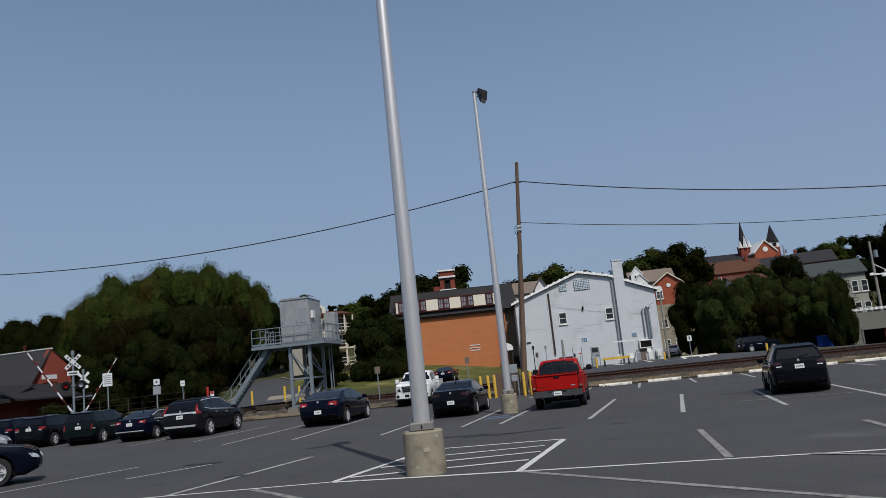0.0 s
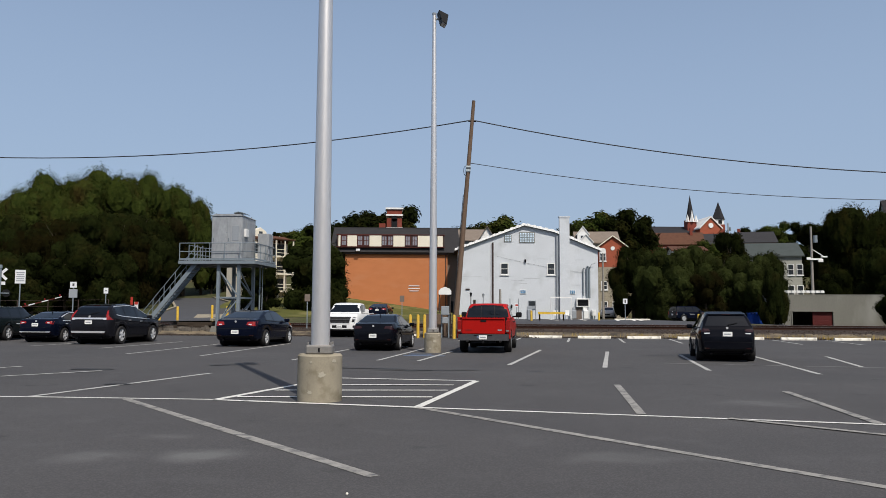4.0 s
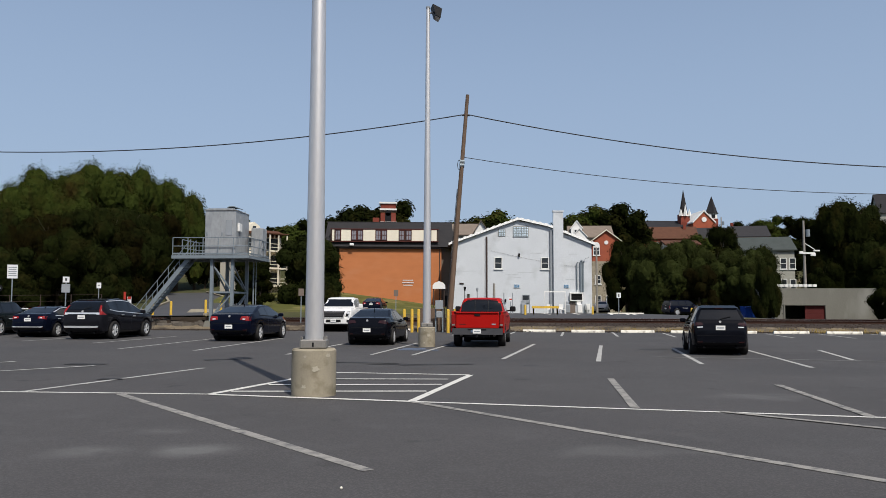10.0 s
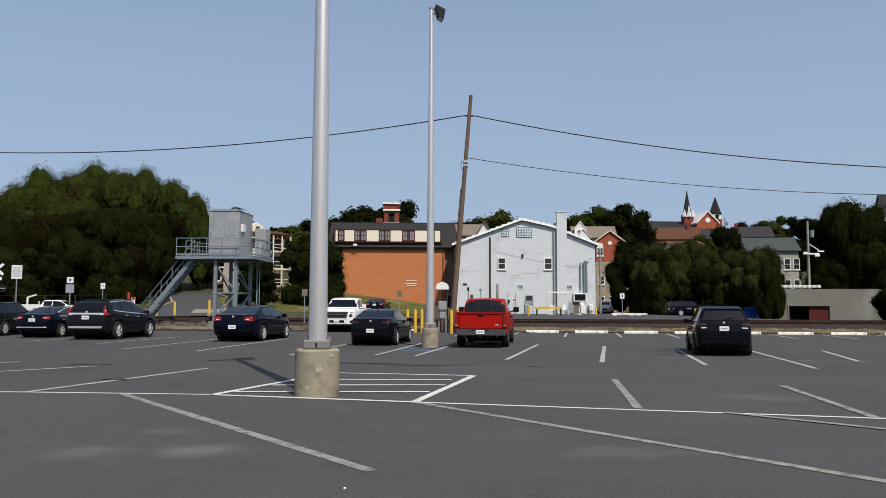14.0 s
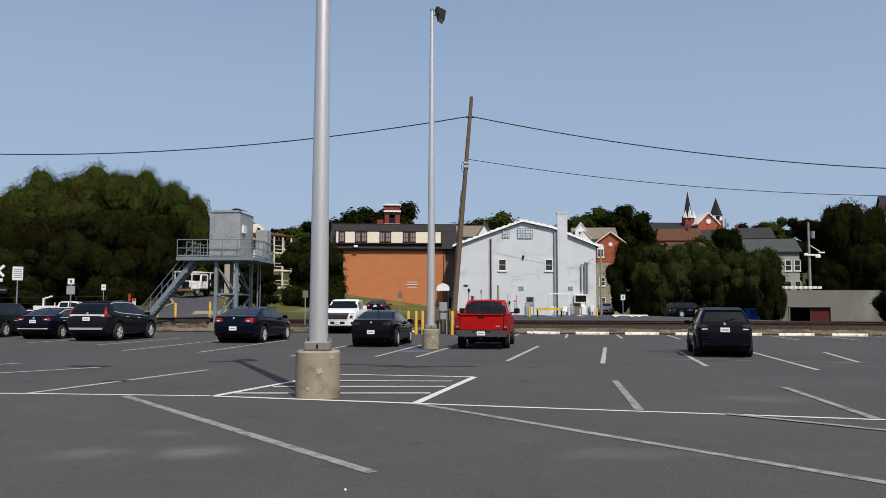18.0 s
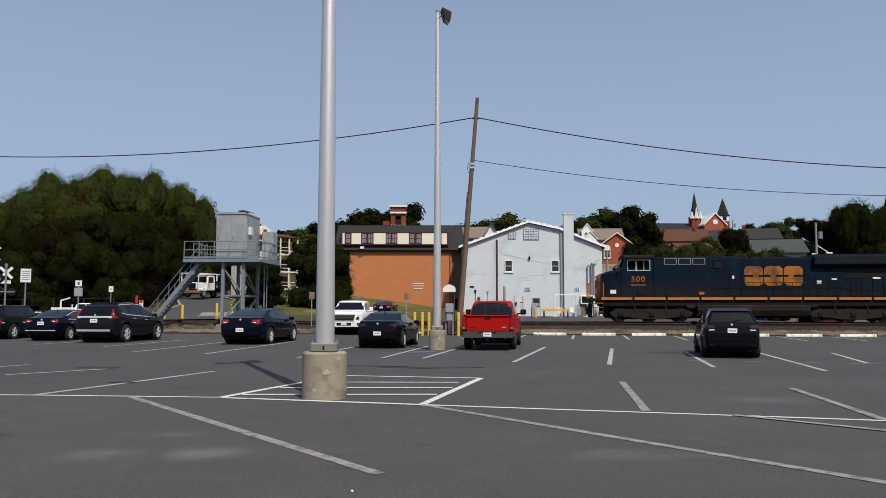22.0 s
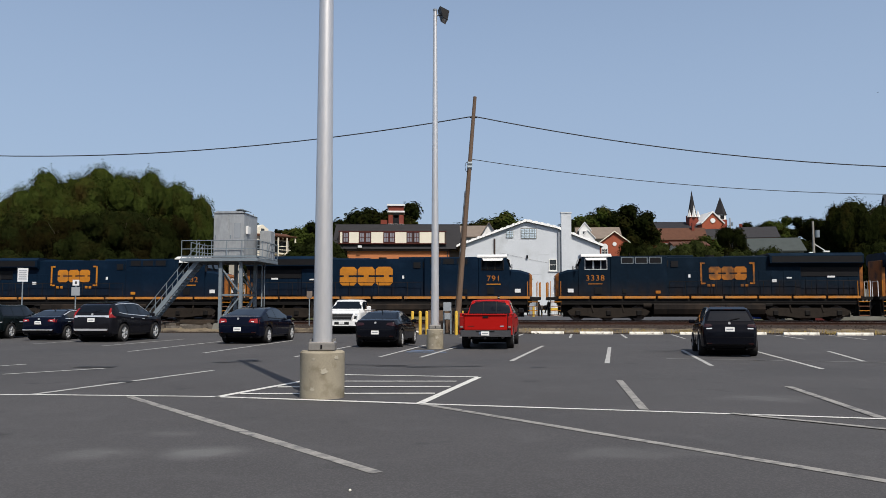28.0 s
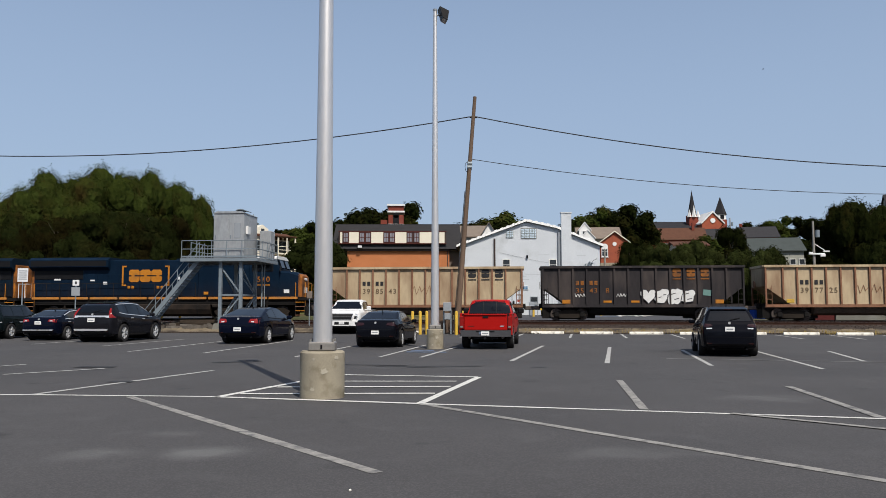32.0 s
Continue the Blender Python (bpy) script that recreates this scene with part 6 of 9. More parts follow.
def car(kind, paintname, x, y, heading, label, scale=1.0, plate_z=None, chrome=False, rear="wide", z=0.0, group="cars in the lot", strip=0.0):
    """A parked car; x, y: the middle of its rear axle. Local +y is ahead."""
    k = CARS[kind]
    hw, (wy0, wy1), wk = k["hw"], k["axles"], k["wheel"]
    r = {"car": 0.33, "suv": 0.37}[wk]
    m = pose(x, y, z, 0, 0, -heading) @ Matrix.Translation((0, -wy0 * scale, 0))
    v = thing("car", m, label, "car", group)
    v.scale = (scale, scale, scale)
    S = Shell(k["y0"], k["y1"], hw, k["belt"], k["top"], k["plan"], k["low"], k["axles"], r, k.get("tumble", 0.25))
    S.body(paintname, v)
    bm = bm_new()
    box(bm, (0, 0, 0.42), (hw * 1.5, k["y1"] - k["y0"] - 0.5, 0.4), bev=0.03)
    for yw in (wy0, wy1):
        rod(bm, (-hw * 0.8, yw, r + 0.02), (hw * 0.8, yw, r + 0.02), r * 0.98, n=18)
    part("underbody", bm, "black", v)
    add_wheels(v, wk, hw * 2 - 0.2, wy0, wy1)
    # glass
    g0, g1, w0, w1 = k["glass"]
    S.on_end("rear_window", [(-w0, g0), (w0, g0), (w1, g1), (-w1, g1)], "car_glass", v, n=12, m=6, label="dark tinted glass")
    roof = max(S.top(q) for q in S.ys)
    cowl = S.top(1.33) + 0.04
    S.on_end("windscreen", [(-hw * 0.78, cowl), (hw * 0.78, cowl), (hw * 0.62, roof - 0.1), (-hw * 0.62, roof - 0.1)], "car_glass", v, True, n=12, m=6, label="dark tinted glass")
    low = lambda q: S.belt(q) + 0.035
    up = lambda q: S.belt(q) + (S.top(q) - S.belt(q)) * 0.83
    for s in (-1, 1):
        for a, b in k["sides"]:
            S.on_side("side_window", s, a, b, low, up, "car_glass", v, label="dark tinted glass")
        a, b = k["sides"][0][0], k["sides"][-1][1]
        S.on_side("window_trim", s, a - 0.02, b + 0.03, lambda q: S.belt(q) + 0.005, lambda q: S.belt(q) + 0.034, "chrome" if chrome else "black", v, off=0.014, n=16, m=1)
        if chrome:
            S.on_side("window_trim", s, a - 0.02, b + 0.03, lambda q: up(q) + 0.004, lambda q: up(q) + 0.03, "chrome", v, off=0.012, n=16, m=1)
        for q in [p[1] + 0.03 for p in k["sides"][:-1]] + [k["sides"][-1][1] - 0.02]:
            S.on_side("door_seam", s, q - 0.006, q + 0.006, lambda t: S.low(t) + 0.12, lambda t: S.belt(t) - 0.03, "black", v, off=0.002, n=1, m=6)
        for a, b in k["sides"][-2:]:
            bm = bm_new()
            box(bm, (s * (hw + 0.008), a + 0.2, S.belt(a) - 0.13), (0.03, 0.2, 0.032), bev=0.008)
            part("door_handle", bm, "chrome" if chrome else paintname, v)
        bm = bm_new()
        box(bm, (s * (hw + 0.06), k["sides"][-1][1] - 0.16, S.belt(0.9) + 0.1), (0.22, 0.13, 0.14), bev=0.035)
        part("wing_mirror", bm, paintname, v)
        S.on_side("sill_trim", s, wy0 + r + 0.08, wy1 - r - 0.08, lambda t: S.low(t) + 0.005, lambda t: S.low(t) + 0.1, "black", v, off=0.006, n=8, m=1)
        # lamps
        z0, z1, x0, x1 = k["lamp"]
        if rear == "tall":
            lamp = S.on_end("tail_lamp", [(s * 0.73, 1.0), (s * 0.88, 1.0), (s * 0.70, z1 - 0.04), (s * 0.645, z1 - 0.04)], "tail", v, n=5, m=8, label="tall red tail lamp")
            S.on_end("reversing_lens", [(s * 0.60, 1.0), (s * 0.74, 1.0), (s * 0.72, 1.09), (s * 0.60, 1.07)], "headlamp", lamp, off=0.022, n=3, m=2)
        else:
            mat = "tail_dark" if rear == "dark" else "tail"
            lamp = S.on_end("tail_lamp", [(s * x0, z0 + 0.03), (s * x1 * hw, z0 - 0.02), (s * x1 * hw * 0.985, z1), (s * (x0 + 0.05), z1 - 0.01)], mat, v, n=8, m=4, label="red tail lamp")
            S.on_end("reversing_lens", [(s * (x0 + 0.02), z0 - 0.06), (s * (x0 + 0.2), z0 - 0.07), (s * (x0 + 0.2), z0 - 0.035), (s * (x0 + 0.02), z0 - 0.03)] if kind == "suv" else [(s * (x0 + 0.1), z0 + 0.035), (s * (x0 + 0.22), z0 + 0.025), (s * (x0 + 0.22), z0 + 0.07), (s * (x0 + 0.1), z0 + 0.07)], "tail_dark" if kind == "sedan" and rear == "dark" else "headlamp", lamp, off=0.022, n=3, m=2)
        S.on_end("rear_reflector", [(s * hw * 0.62, 0.43), (s * hw * 0.8, 0.44), (s * hw * 0.8, 0.475), (s * hw * 0.62, 0.465)], "tail_dark", v, n=3, m=1)
        S.on_end("headlamp", [(s * hw * 0.5, 0.60), (s * hw * 0.84, 0.66), (s * hw * 0.88, 0.78), (s * hw * 0.54, 0.69)], "headlamp", v, True, n=6, m=3, label="clear headlamp")
        bm = bm_new()
        rod(bm, (s * 0.52, S.y0 + 0.25, 0.27), (s * 0.52, S.y0 + 0.08, 0.27), 0.035, n=10)
        part("exhaust_tip", bm, "black", v)
    # tail
    S.on_end("rear_bumper", [(-hw * 0.74, 0.36), (hw * 0.74, 0.36), (hw * 0.8, 0.44), (-hw * 0.8, 0.44)], "black", v, n=12, m=2, off=0.02)
    crease = 0.70 if kind in ("sedan", "coupe", "hatch") else 0.66
    S.on_end("bumper_seam", [(-hw * 0.82, crease), (hw * 0.82, crease), (hw * 0.82, crease + 0.012), (-hw * 0.82, crease + 0.012)], "black", v, n=12, m=1, off=0.004)
    if chrome:
        S.on_end("bumper_strip", [(-hw * 0.76, 0.47), (hw * 0.76, 0.47), (hw * 0.8, 0.55 if kind == "crossover" else 0.51), (-hw * 0.8, 0.55 if kind == "crossover" else 0.51)], "chrome", v, n=12, m=2, off=0.03)
        if kind == "crossover":
            S.on_end("tailgate_strip", [(-0.62, 1.02), (0.62, 1.02), (0.66, 1.085), (-0.66, 1.085)], "chrome", v, n=10, m=1, off=0.025)
    if strip:
        S.on_end("tailgate_strip", [(-0.5, strip), (0.5, strip), (0.5, strip + 0.03), (-0.5, strip + 0.03)], "chrome", v, n=8, m=1, off=0.015)
    pz = plate_z or k["lamp"][0]
    S.on_end("plate_recess", [(-0.27, pz - 0.1), (0.27, pz - 0.1), (0.24, pz + 0.1), (-0.24, pz + 0.1)], paintname, v, n=6, m=3, off=0.004)
    side_plate(v, S.end(0, pz - 0.05), pz)
    zb = min(k["lamp"][1] + 0.02, g0 - 0.07) if kind not in ("sedan", "coupe") else 0.98
    bm = bm_new()
    disc(bm, (0, S.end(0, zb) - 0.012, zb), 0.042, "y", 0.03, 14)
    part("badge", bm, "chrome", v)
    if kind in ("suv", "crossover", "hatch", "boxy"):
        yr = S.end(0, g1 + 0.05)
        bm = bm_new()
        slab(bm, [(-hw * 0.62, yr - 0.05, g1 + 0.035), (hw * 0.62, yr - 0.05, g1 + 0.035), (hw * 0.6, yr + 0.3, S.top(yr + 0.3) - 0.01), (-hw * 0.6, yr + 0.3, S.top(yr + 0.3) - 0.01)], (0, 0, 0.03))
        part("spoiler", bm, paintname, v)
        bm = bm_new()
        box(bm, (0, yr - 0.055, g1 + 0.05), (0.26, 0.012, 0.018))
        part("brake_lamp", bm, "tail_dark", v)
        bm = bm_new()
        beam(bm, (0.02, S.end(0.02, g0 + 0.02) - 0.03, g0 + 0.03), (0.34, S.end(0.34, g0 + 0.09) - 0.03, g0 + 0.1), 0.012, 0.025)
        part("rear_wiper", bm, "black", v)
    S.on_end("grille", [(-hw * 0.44, 0.42), (hw * 0.44, 0.42), (hw * 0.48, 0.62), (-hw * 0.48, 0.62)], "black", v, True, n=8, m=3)
    bm = bm_new()
    ya = k["sides"][0][0] + 0.55
    rod(bm, (0, ya, S.top(ya)), (0, ya - 0.1, S.top(ya) + 0.08), 0.025, 0.008)
    part("aerial", bm, "black", v)
    return v


def pickup(paintname, m, label, wk="truck", front="chrome", hw=0.98, high=1.86, group="cars in the lot", name="pickup_truck", utility=False, scale=1.0):
    """A pickup: cab and hood, bed with a tailgate, bumpers, lamps. Origin under the rear axle."""
    v = thing(name, m, label, "pickup truck", group)
    v.scale = (scale,) * 3
    L0, cab0, nose = -1.15, 0.72, 4.5
    tall = front == "white"
    S = Shell(cab0, nose, hw, [(cab0, 1.27), (3.0, 1.26), (nose, 1.22 if tall else 1.1)],
              [(cab0, 1.2), (cab0 + 0.03, 1.42), (cab0 + 0.13, high - 0.1), (cab0 + 0.32, high), (2.0, high + 0.02), (2.45, high - 0.04), (3.22, 1.36), (3.5, 1.32), (nose - 0.25, 1.29 if tall else 1.16), (nose - 0.06, 1.2 if tall else 1.08), (nose, 0.86)],
              [(cab0, 0.97), (cab0 + 0.15, 1), (3.6, 1), (4.2, 0.985), (nose - 0.06, 0.93), (nose, 0.84)], [(cab0, 0.5), (4.2, 0.48), (nose, 0.56)], (3.55,), 0.41, 0.17)
    S.body(paintname, v)
    S.on_end("rear_window", [(-hw * 0.845, 1.32), (hw * 0.845, 1.32), (hw * 0.755, high - 0.055), (-hw * 0.755, high - 0.055)], "car_glass", v, n=10, m=6, label="dark sliding rear window")
    for s in (-1, 1):
        S.on_end("window_divider", [(s * 0.25, 1.34), (s * 0.275, 1.34), (s * 0.275, high - 0.1), (s * 0.25, high - 0.1)], "black", v, n=1, m=4, off=0.018)
    S.on_end("windscreen", [(-hw * 0.84, 1.4), (hw * 0.84, 1.4), (hw * 0.74, high - 0.1), (-hw * 0.74, high - 0.1)], "car_glass", v, True, n=12, m=6, label="dark tinted glass")
    low = lambda q: S.belt(q) + 0.04
    up = lambda q: S.belt(q) + (S.top(q) - S.belt(q)) * 0.83
    for s in (-1, 1):
        for a, b in ((cab0 + 0.25, 1.72), (1.8, 2.92)):
            S.on_side("side_window", s, a, b, low, up, "car_glass", v, label="dark tinted glass")
            S.on_side("door_seam", s, b + 0.03, b + 0.045, lambda t: 0.6, lambda t: S.belt(t) - 0.02, "black", v, off=0.002, n=1, m=6)
            bm = bm_new()
            box(bm, (s * (hw + 0.008), a + 0.14, 1.14), (0.035, 0.2, 0.04), bev=0.008)
            part("door_handle", bm, "black", v)
        bm = bm_new()
        box(bm, (s * (hw + 0.17), 2.62, 1.42), (0.24, 0.13, 0.22 if not tall else 0.27), bev=0.04), rod(bm, (s * hw * 0.93, 2.66, 1.34), (s * (hw + 0.1), 2.64, 1.36), 0.03)
        part("wing_mirror", bm, "black" if not tall else paintname, v)
        bm = bm_new()
        box(bm, (s * 0.86, 1.9, 0.44), (0.2, 2.2, 0.05), bev=0.015)
        part("side_step", bm, "black", v)
    if not utility:
        for s in (-1, 1):
            bm = bm_new()
            out = [(L0, 0.55), (-0.5, 0.53)] + [(0.47 * math.cos(q), 0.41 + 0.47 * math.sin(q)) for q in np.linspace(math.pi - 0.26, 0.26, 12)] + [(0.5, 0.53), (cab0 - 0.03, 0.53), (cab0 - 0.03, 1.30), (L0, 1.30)]
            slab(bm, [(s * (hw - 0.09), yy, zz) for yy, zz in out], (s * 0.075, 0, 0))
            slab(bm, [(s * (hw - 0.015), yy, min(zz, 1.2)) for yy, zz in out], (s * 0.015, 0, 0))
            part("bed_side", bm, paintname, v)
            bm = bm_new()
            box(bm, (s * (hw - 0.055), (L0 + cab0) / 2, 1.315), (0.12, cab0 - L0 - 0.02, 0.04), bev=0.01)
            part("bed_rail", bm, paintname, v)
        bm = bm_new()
        box(bm, (0, (L0 + cab0) / 2, 0.72), (hw * 1.8, cab0 - L0 - 0.1, 0.06)), box(bm, (0, cab0 - 0.06, 1.0), (hw * 1.8, 0.05, 0.6))
        part("bed_floor", bm, "black", v)
        bm = bm_new()
        box(bm, (0, L0 - 0.0, 1.01), (hw * 1.64, 0.09, 0.6), bev=0.025)
        box(bm, (0, L0 - 0.03, 1.285), (hw * 1.62, 0.11, 0.05), bev=0.015)
        gate = part("tailgate", bm, paintname, v)
        bm = bm_new()
        box(bm, (0, L0 - 0.05, 1.2), (0.22, 0.03, 0.08), bev=0.012)
        part("tailgate_handle", bm, "black", gate)
        bm = bm_new()
        box(bm, (-hw * 0.56, L0 - 0.047, 0.86), (0.24, 0.008, 0.028))
        part("badge", bm, "rust_red", gate)
        bm = bm_new()
        box(bm, (hw * 0.62, L0 - 0.047, 0.86), (0.15, 0.008, 0.045), bev=0.003)
        part("badge", bm, "sign_grey", gate)
    else:
        for s in (-1, 1):
            bm = bm_new()
            box(bm, (s * (hw - 0.1), (L0 + cab0) / 2 - 0.08, 1.1), (0.45, cab0 - L0 + 0.15, 0.7), bev=0.02)
            part("service_box", bm, paintname, v, "white steel service box")
        bm = bm_new()
        box(bm, (0, (L0 + cab0) / 2 - 0.08, 0.8), (hw * 1.6, cab0 - L0 + 0.1, 0.1))
        part("bed_floor", bm, "black", v)
        bm = bm_new()
        rod(bm, (0.3, L0 + 0.4, 0.8), (0.3, L0 + 0.4, 2.15), 0.09), rod(bm, (0.3, L0 + 0.4, 2.1), (0.3, L0 + 1.2, 2.35), 0.07), rod(bm, (-0.4, 0, 0.8), (-0.4, 0, 1.75), 0.05)
        part("hoist", bm, "white", v)
    for s in (-1, 1):
        bm = bm_new()
        box(bm, (s * (hw - 0.085), L0 - 0.012, 0.99), (0.15, 0.08, 0.46), bev=0.02)
        lamp = part("tail_lamp", bm, "tail", v, "red tail lamp")
        bm = bm_new()
        box(bm, (s * (hw - 0.085), L0 - 0.055, 0.84), (0.10, 0.012, 0.06))
        part("reversing_lens", bm, "cast_metal", lamp)
        if not tall:
            S.on_end("headlamp", [(s * hw * 0.56, 0.86), (s * hw * 0.86, 0.86), (s * hw * 0.86, 1.04), (s * hw * 0.56, 1.04)], "headlamp", v, True, n=5, m=3, label="clear headlamp")
    bm = bm_new()
    slab(bm, [(-hw * 0.97, L0 - 0.02, 0.71), (-hw * 0.93, L0 - 0.2, 0.71), (hw * 0.93, L0 - 0.2, 0.71), (hw * 0.97, L0 - 0.02, 0.71), (hw * 0.9, L0 + 0.02, 0.71), (-hw * 0.9, L0 + 0.02, 0.71)], (0, 0, -0.23))
    rb = part("rear_bumper", bm, "bumper_grey", v, "dull grey steel step bumper")
    bm = bm_new()
    box(bm, (0, L0 - 0.203, 0.67), (hw * 0.7, 0.012, 0.05), bev=0.004)
    part("step_pad", bm, "black", rb)
    bm = bm_new()
    box(bm, (-0.18, L0 - 0.207, 0.61), (0.1, 0.012, 0.09), bev=0.003)
    part("sticker", bm, "blue_paint", rb)
    bm = bm_new()
    box(bm, (0, L0 - 0.02, 0.43), (0.9, 0.1, 0.1)), rod(bm, (0, L0 - 0.1, 0.42), (0, L0 - 0.34, 0.42), 0.04), rod(bm, (0, L0 - 0.3, 0.42), (0, L0 - 0.3, 0.52), 0.025)
    part("tow_hitch", bm, "black", rb)
    for x in (-0.62, 0.3, 0.62):
        bm = bm_new()
        rod(bm, (x, L0 + 0.1, 0.44), (x, L0 + 0.5, 0.44), 0.045, n=10)
        part("exhaust_pipe" if x > 0.5 else "shackle", bm, "cast_metal", v)
    if tall:
        # tall upright front: framed grille, stacked lamps, deep bumper
        g = S.on_end("grille", [(-hw * 0.5, 0.80), (hw * 0.5, 0.80), (hw * 0.62, 1.14), (-hw * 0.62, 1.14)], "black", v, True, n=10, m=4, off=0.02, label="broad dark grille")
        for z0, z1, wa, wb in ((1.135, 1.185, 0.66, 0.66), (0.745, 0.80, 0.5, 0.52)):
            S.on_end("grille_frame", [(-hw * wa, z0), (hw * wa, z0), (hw * wb, z1), (-hw * wb, z1)], "chrome", g, True, n=10, m=1, off=0.045)
        for k in range(3):
            S.on_end("grille_bar", [(-hw * 0.53, 0.88 + 0.09 * k), (hw * 0.53, 0.88 + 0.09 * k), (hw * 0.54, 0.9 + 0.09 * k), (-hw * 0.54, 0.9 + 0.09 * k)], "bumper_grey", g, True, n=10, m=1, off=0.035)
        for s in (-1, 1):
            S.on_end("grille_frame", [(s * hw * 0.49, 0.76), (s * hw * 0.54, 0.76), (s * hw * 0.68, 1.18), (s * hw * 0.62, 1.18)], "chrome", g, True, n=2, m=4, off=0.045)
            S.on_end("lamp_surround", [(s * hw * 0.64, 0.84), (s * hw * 0.84, 0.86), (s * hw * 0.89, 1.13), (s * hw * 0.71, 1.12)], "black", v, True, n=4, m=5, off=0.012)
            S.on_end("headlamp", [(s * hw * 0.70, 1.0), (s * hw * 0.86, 1.01), (s * hw * 0.88, 1.10), (s * hw * 0.72, 1.09)], "headlamp", v, True, n=4, m=2, off=0.03, label="clear headlamp")
            S.on_end("day_lamp", [(s * hw * 0.79, 0.80), (s * hw * 0.83, 0.80), (s * hw * 0.86, 1.0), (s * hw * 0.82, 1.0)], "headlamp", v, True, n=1, m=3, off=0.03)
    else:
        S.on_end("grille", [(-hw * 0.5, 0.80), (hw * 0.5, 0.80), (hw * 0.5, 1.0), (-hw * 0.5, 1.0)], "black", v, True, n=8, m=3, off=0.02)
    bm = bm_new()
    slab(bm, [(-hw * 0.97, nose - 0.25, 0.46), (-hw * 0.95, nose - 0.02, 0.46), (-hw * 0.7, nose + 0.12, 0.46), (hw * 0.7, nose + 0.12, 0.46), (hw * 0.95, nose - 0.02, 0.46), (hw * 0.97, nose - 0.25, 0.46)], (0, 0, 0.27))
    fb = part("front_bumper", bm, paintname if tall else "chrome", v)
    bm = bm_new()
    box(bm, (0, nose + 0.115, 0.6), (hw * 0.8, 0.03, 0.15), bev=0.01)
    part("lower_intake", bm, "black", fb)
    for s in (-1, 1):
        bm = bm_new()
        box(bm, (s * hw * 0.8, nose + 0.05, 0.6), (0.2, 0.1, 0.13), rz(-s * 28), bev=0.02)
        part("fog_lamp", bm, "black", fb)
        bm = bm_new()
        box(bm, (s * hw * 0.46, nose + 0.12, 0.49), (0.09, 0.05, 0.07), bev=0.01)
        part("tow_hook", bm, "chrome", fb)
    bm = bm_new()
    box(bm, (0, nose - 0.05, 0.42), (hw * 1.5, 0.3, 0.1), bev=0.02)
    part("valance", bm, "black", fb)
    bm = bm_new()
    box(bm, (0, 1.6, 0.5), (hw * 1.3, 5.0, 0.2)), rod(bm, (-hw * 0.8, 0, 0.42), (hw * 0.8, 0, 0.42), 0.09), box(bm, (0, 0, 0.42), (0.3, 0.35, 0.3)), rod(bm, (-hw * 0.85, 3.55, 0.44), (hw * 0.85, 3.55, 0.44), 0.38, n=18)
    part("chassis", bm, "loco_black", v)
    add_wheels(v, wk, hw * 2 - 0.26, 0, 3.55)
    side_plate(v, L0 - 0.2, 0.6)
    if tall:
        side_plate(v, nose + 0.13, 0.62, front=True)
    return v


car("suv", "paint_black", 10.26, 23.8, 17, "black compact SUV parked between stall lines", 0.91, 0.93, rear="dark")
pickup("paint_red", pose(3.32, 28.9, 0, 0, 0, -11.5), "bright red pickup truck with a grey bumper", "dark", scale=0.97)
car("sedan", "paint_black", -0.74, 30.1, 11.5, "black sedan with a sloping rear window", 0.96, plate_z=0.60, rear="dark")
car("coupe", "paint_navy", -6.5, 33.5, 11, "dark blue two-door coupe in the lot", 1.07, 0.58)
car("crossover", "paint_charcoal", -13.2, 35.4, 10, "charcoal SUV with tall red tail lamps and chrome strip", 1.08, chrome=True, rear="tall", plate_z=0.9)
car("sedan", "paint_navy", -16.48, 37.5, 7, "navy sedan with a chrome bumper strip", chrome=True, plate_z=0.82)
car("boxy", "paint_green_black", -19.9, 39.2, 5, "dark boxy off-road wagon in the lot", plate_z=0.88)
car("suv", "paint_black", -23.6, 41.4, 5, "black SUV parked beside the boxy wagon")
car("hatch", "paint_silver", -27.7, 38.6, 70, "silver hatchback seen from its side")
car("suv", "paint_navy", -27.0, 44.2, 6, "dark SUV at the end of the row")
car("crossover", "paint_navy", -15.75, 19.2, 66, "dark blue crossover with bright alloy wheels", 1.02)
pickup("paint_white", pose(-2.72, 49.0, 0, 0, 0, 173), "white pickup truck facing the lot with a dark grille", hw=1.02, high=1.92, front="white", scale=1.03)
car("coupe", "paint_navy", -1.75, 72, 8, "dark blue car on the verge beyond the tracks", z=0.8, group="cars beyond the tracks")
car("boxy", "paint_navy", 28.4, 76.5, 78, "dark blue minivan in the shade of the trees", 0.95, z=0.55, group="cars beyond the tracks")
car("hatch", "paint_white", 26.9, 97, 200, "white car beside the red brick house", z=0.68, group="cars beyond the tracks")

# the service truck and the dump truck, which drive
service_truck = pickup("paint_white", pose(-40, 66, 0.9, 0, 0, -80), "white service truck with a small hoist", "truck", utility=True, group="vehicles on the side road", name="service_truck", scale=0.88)

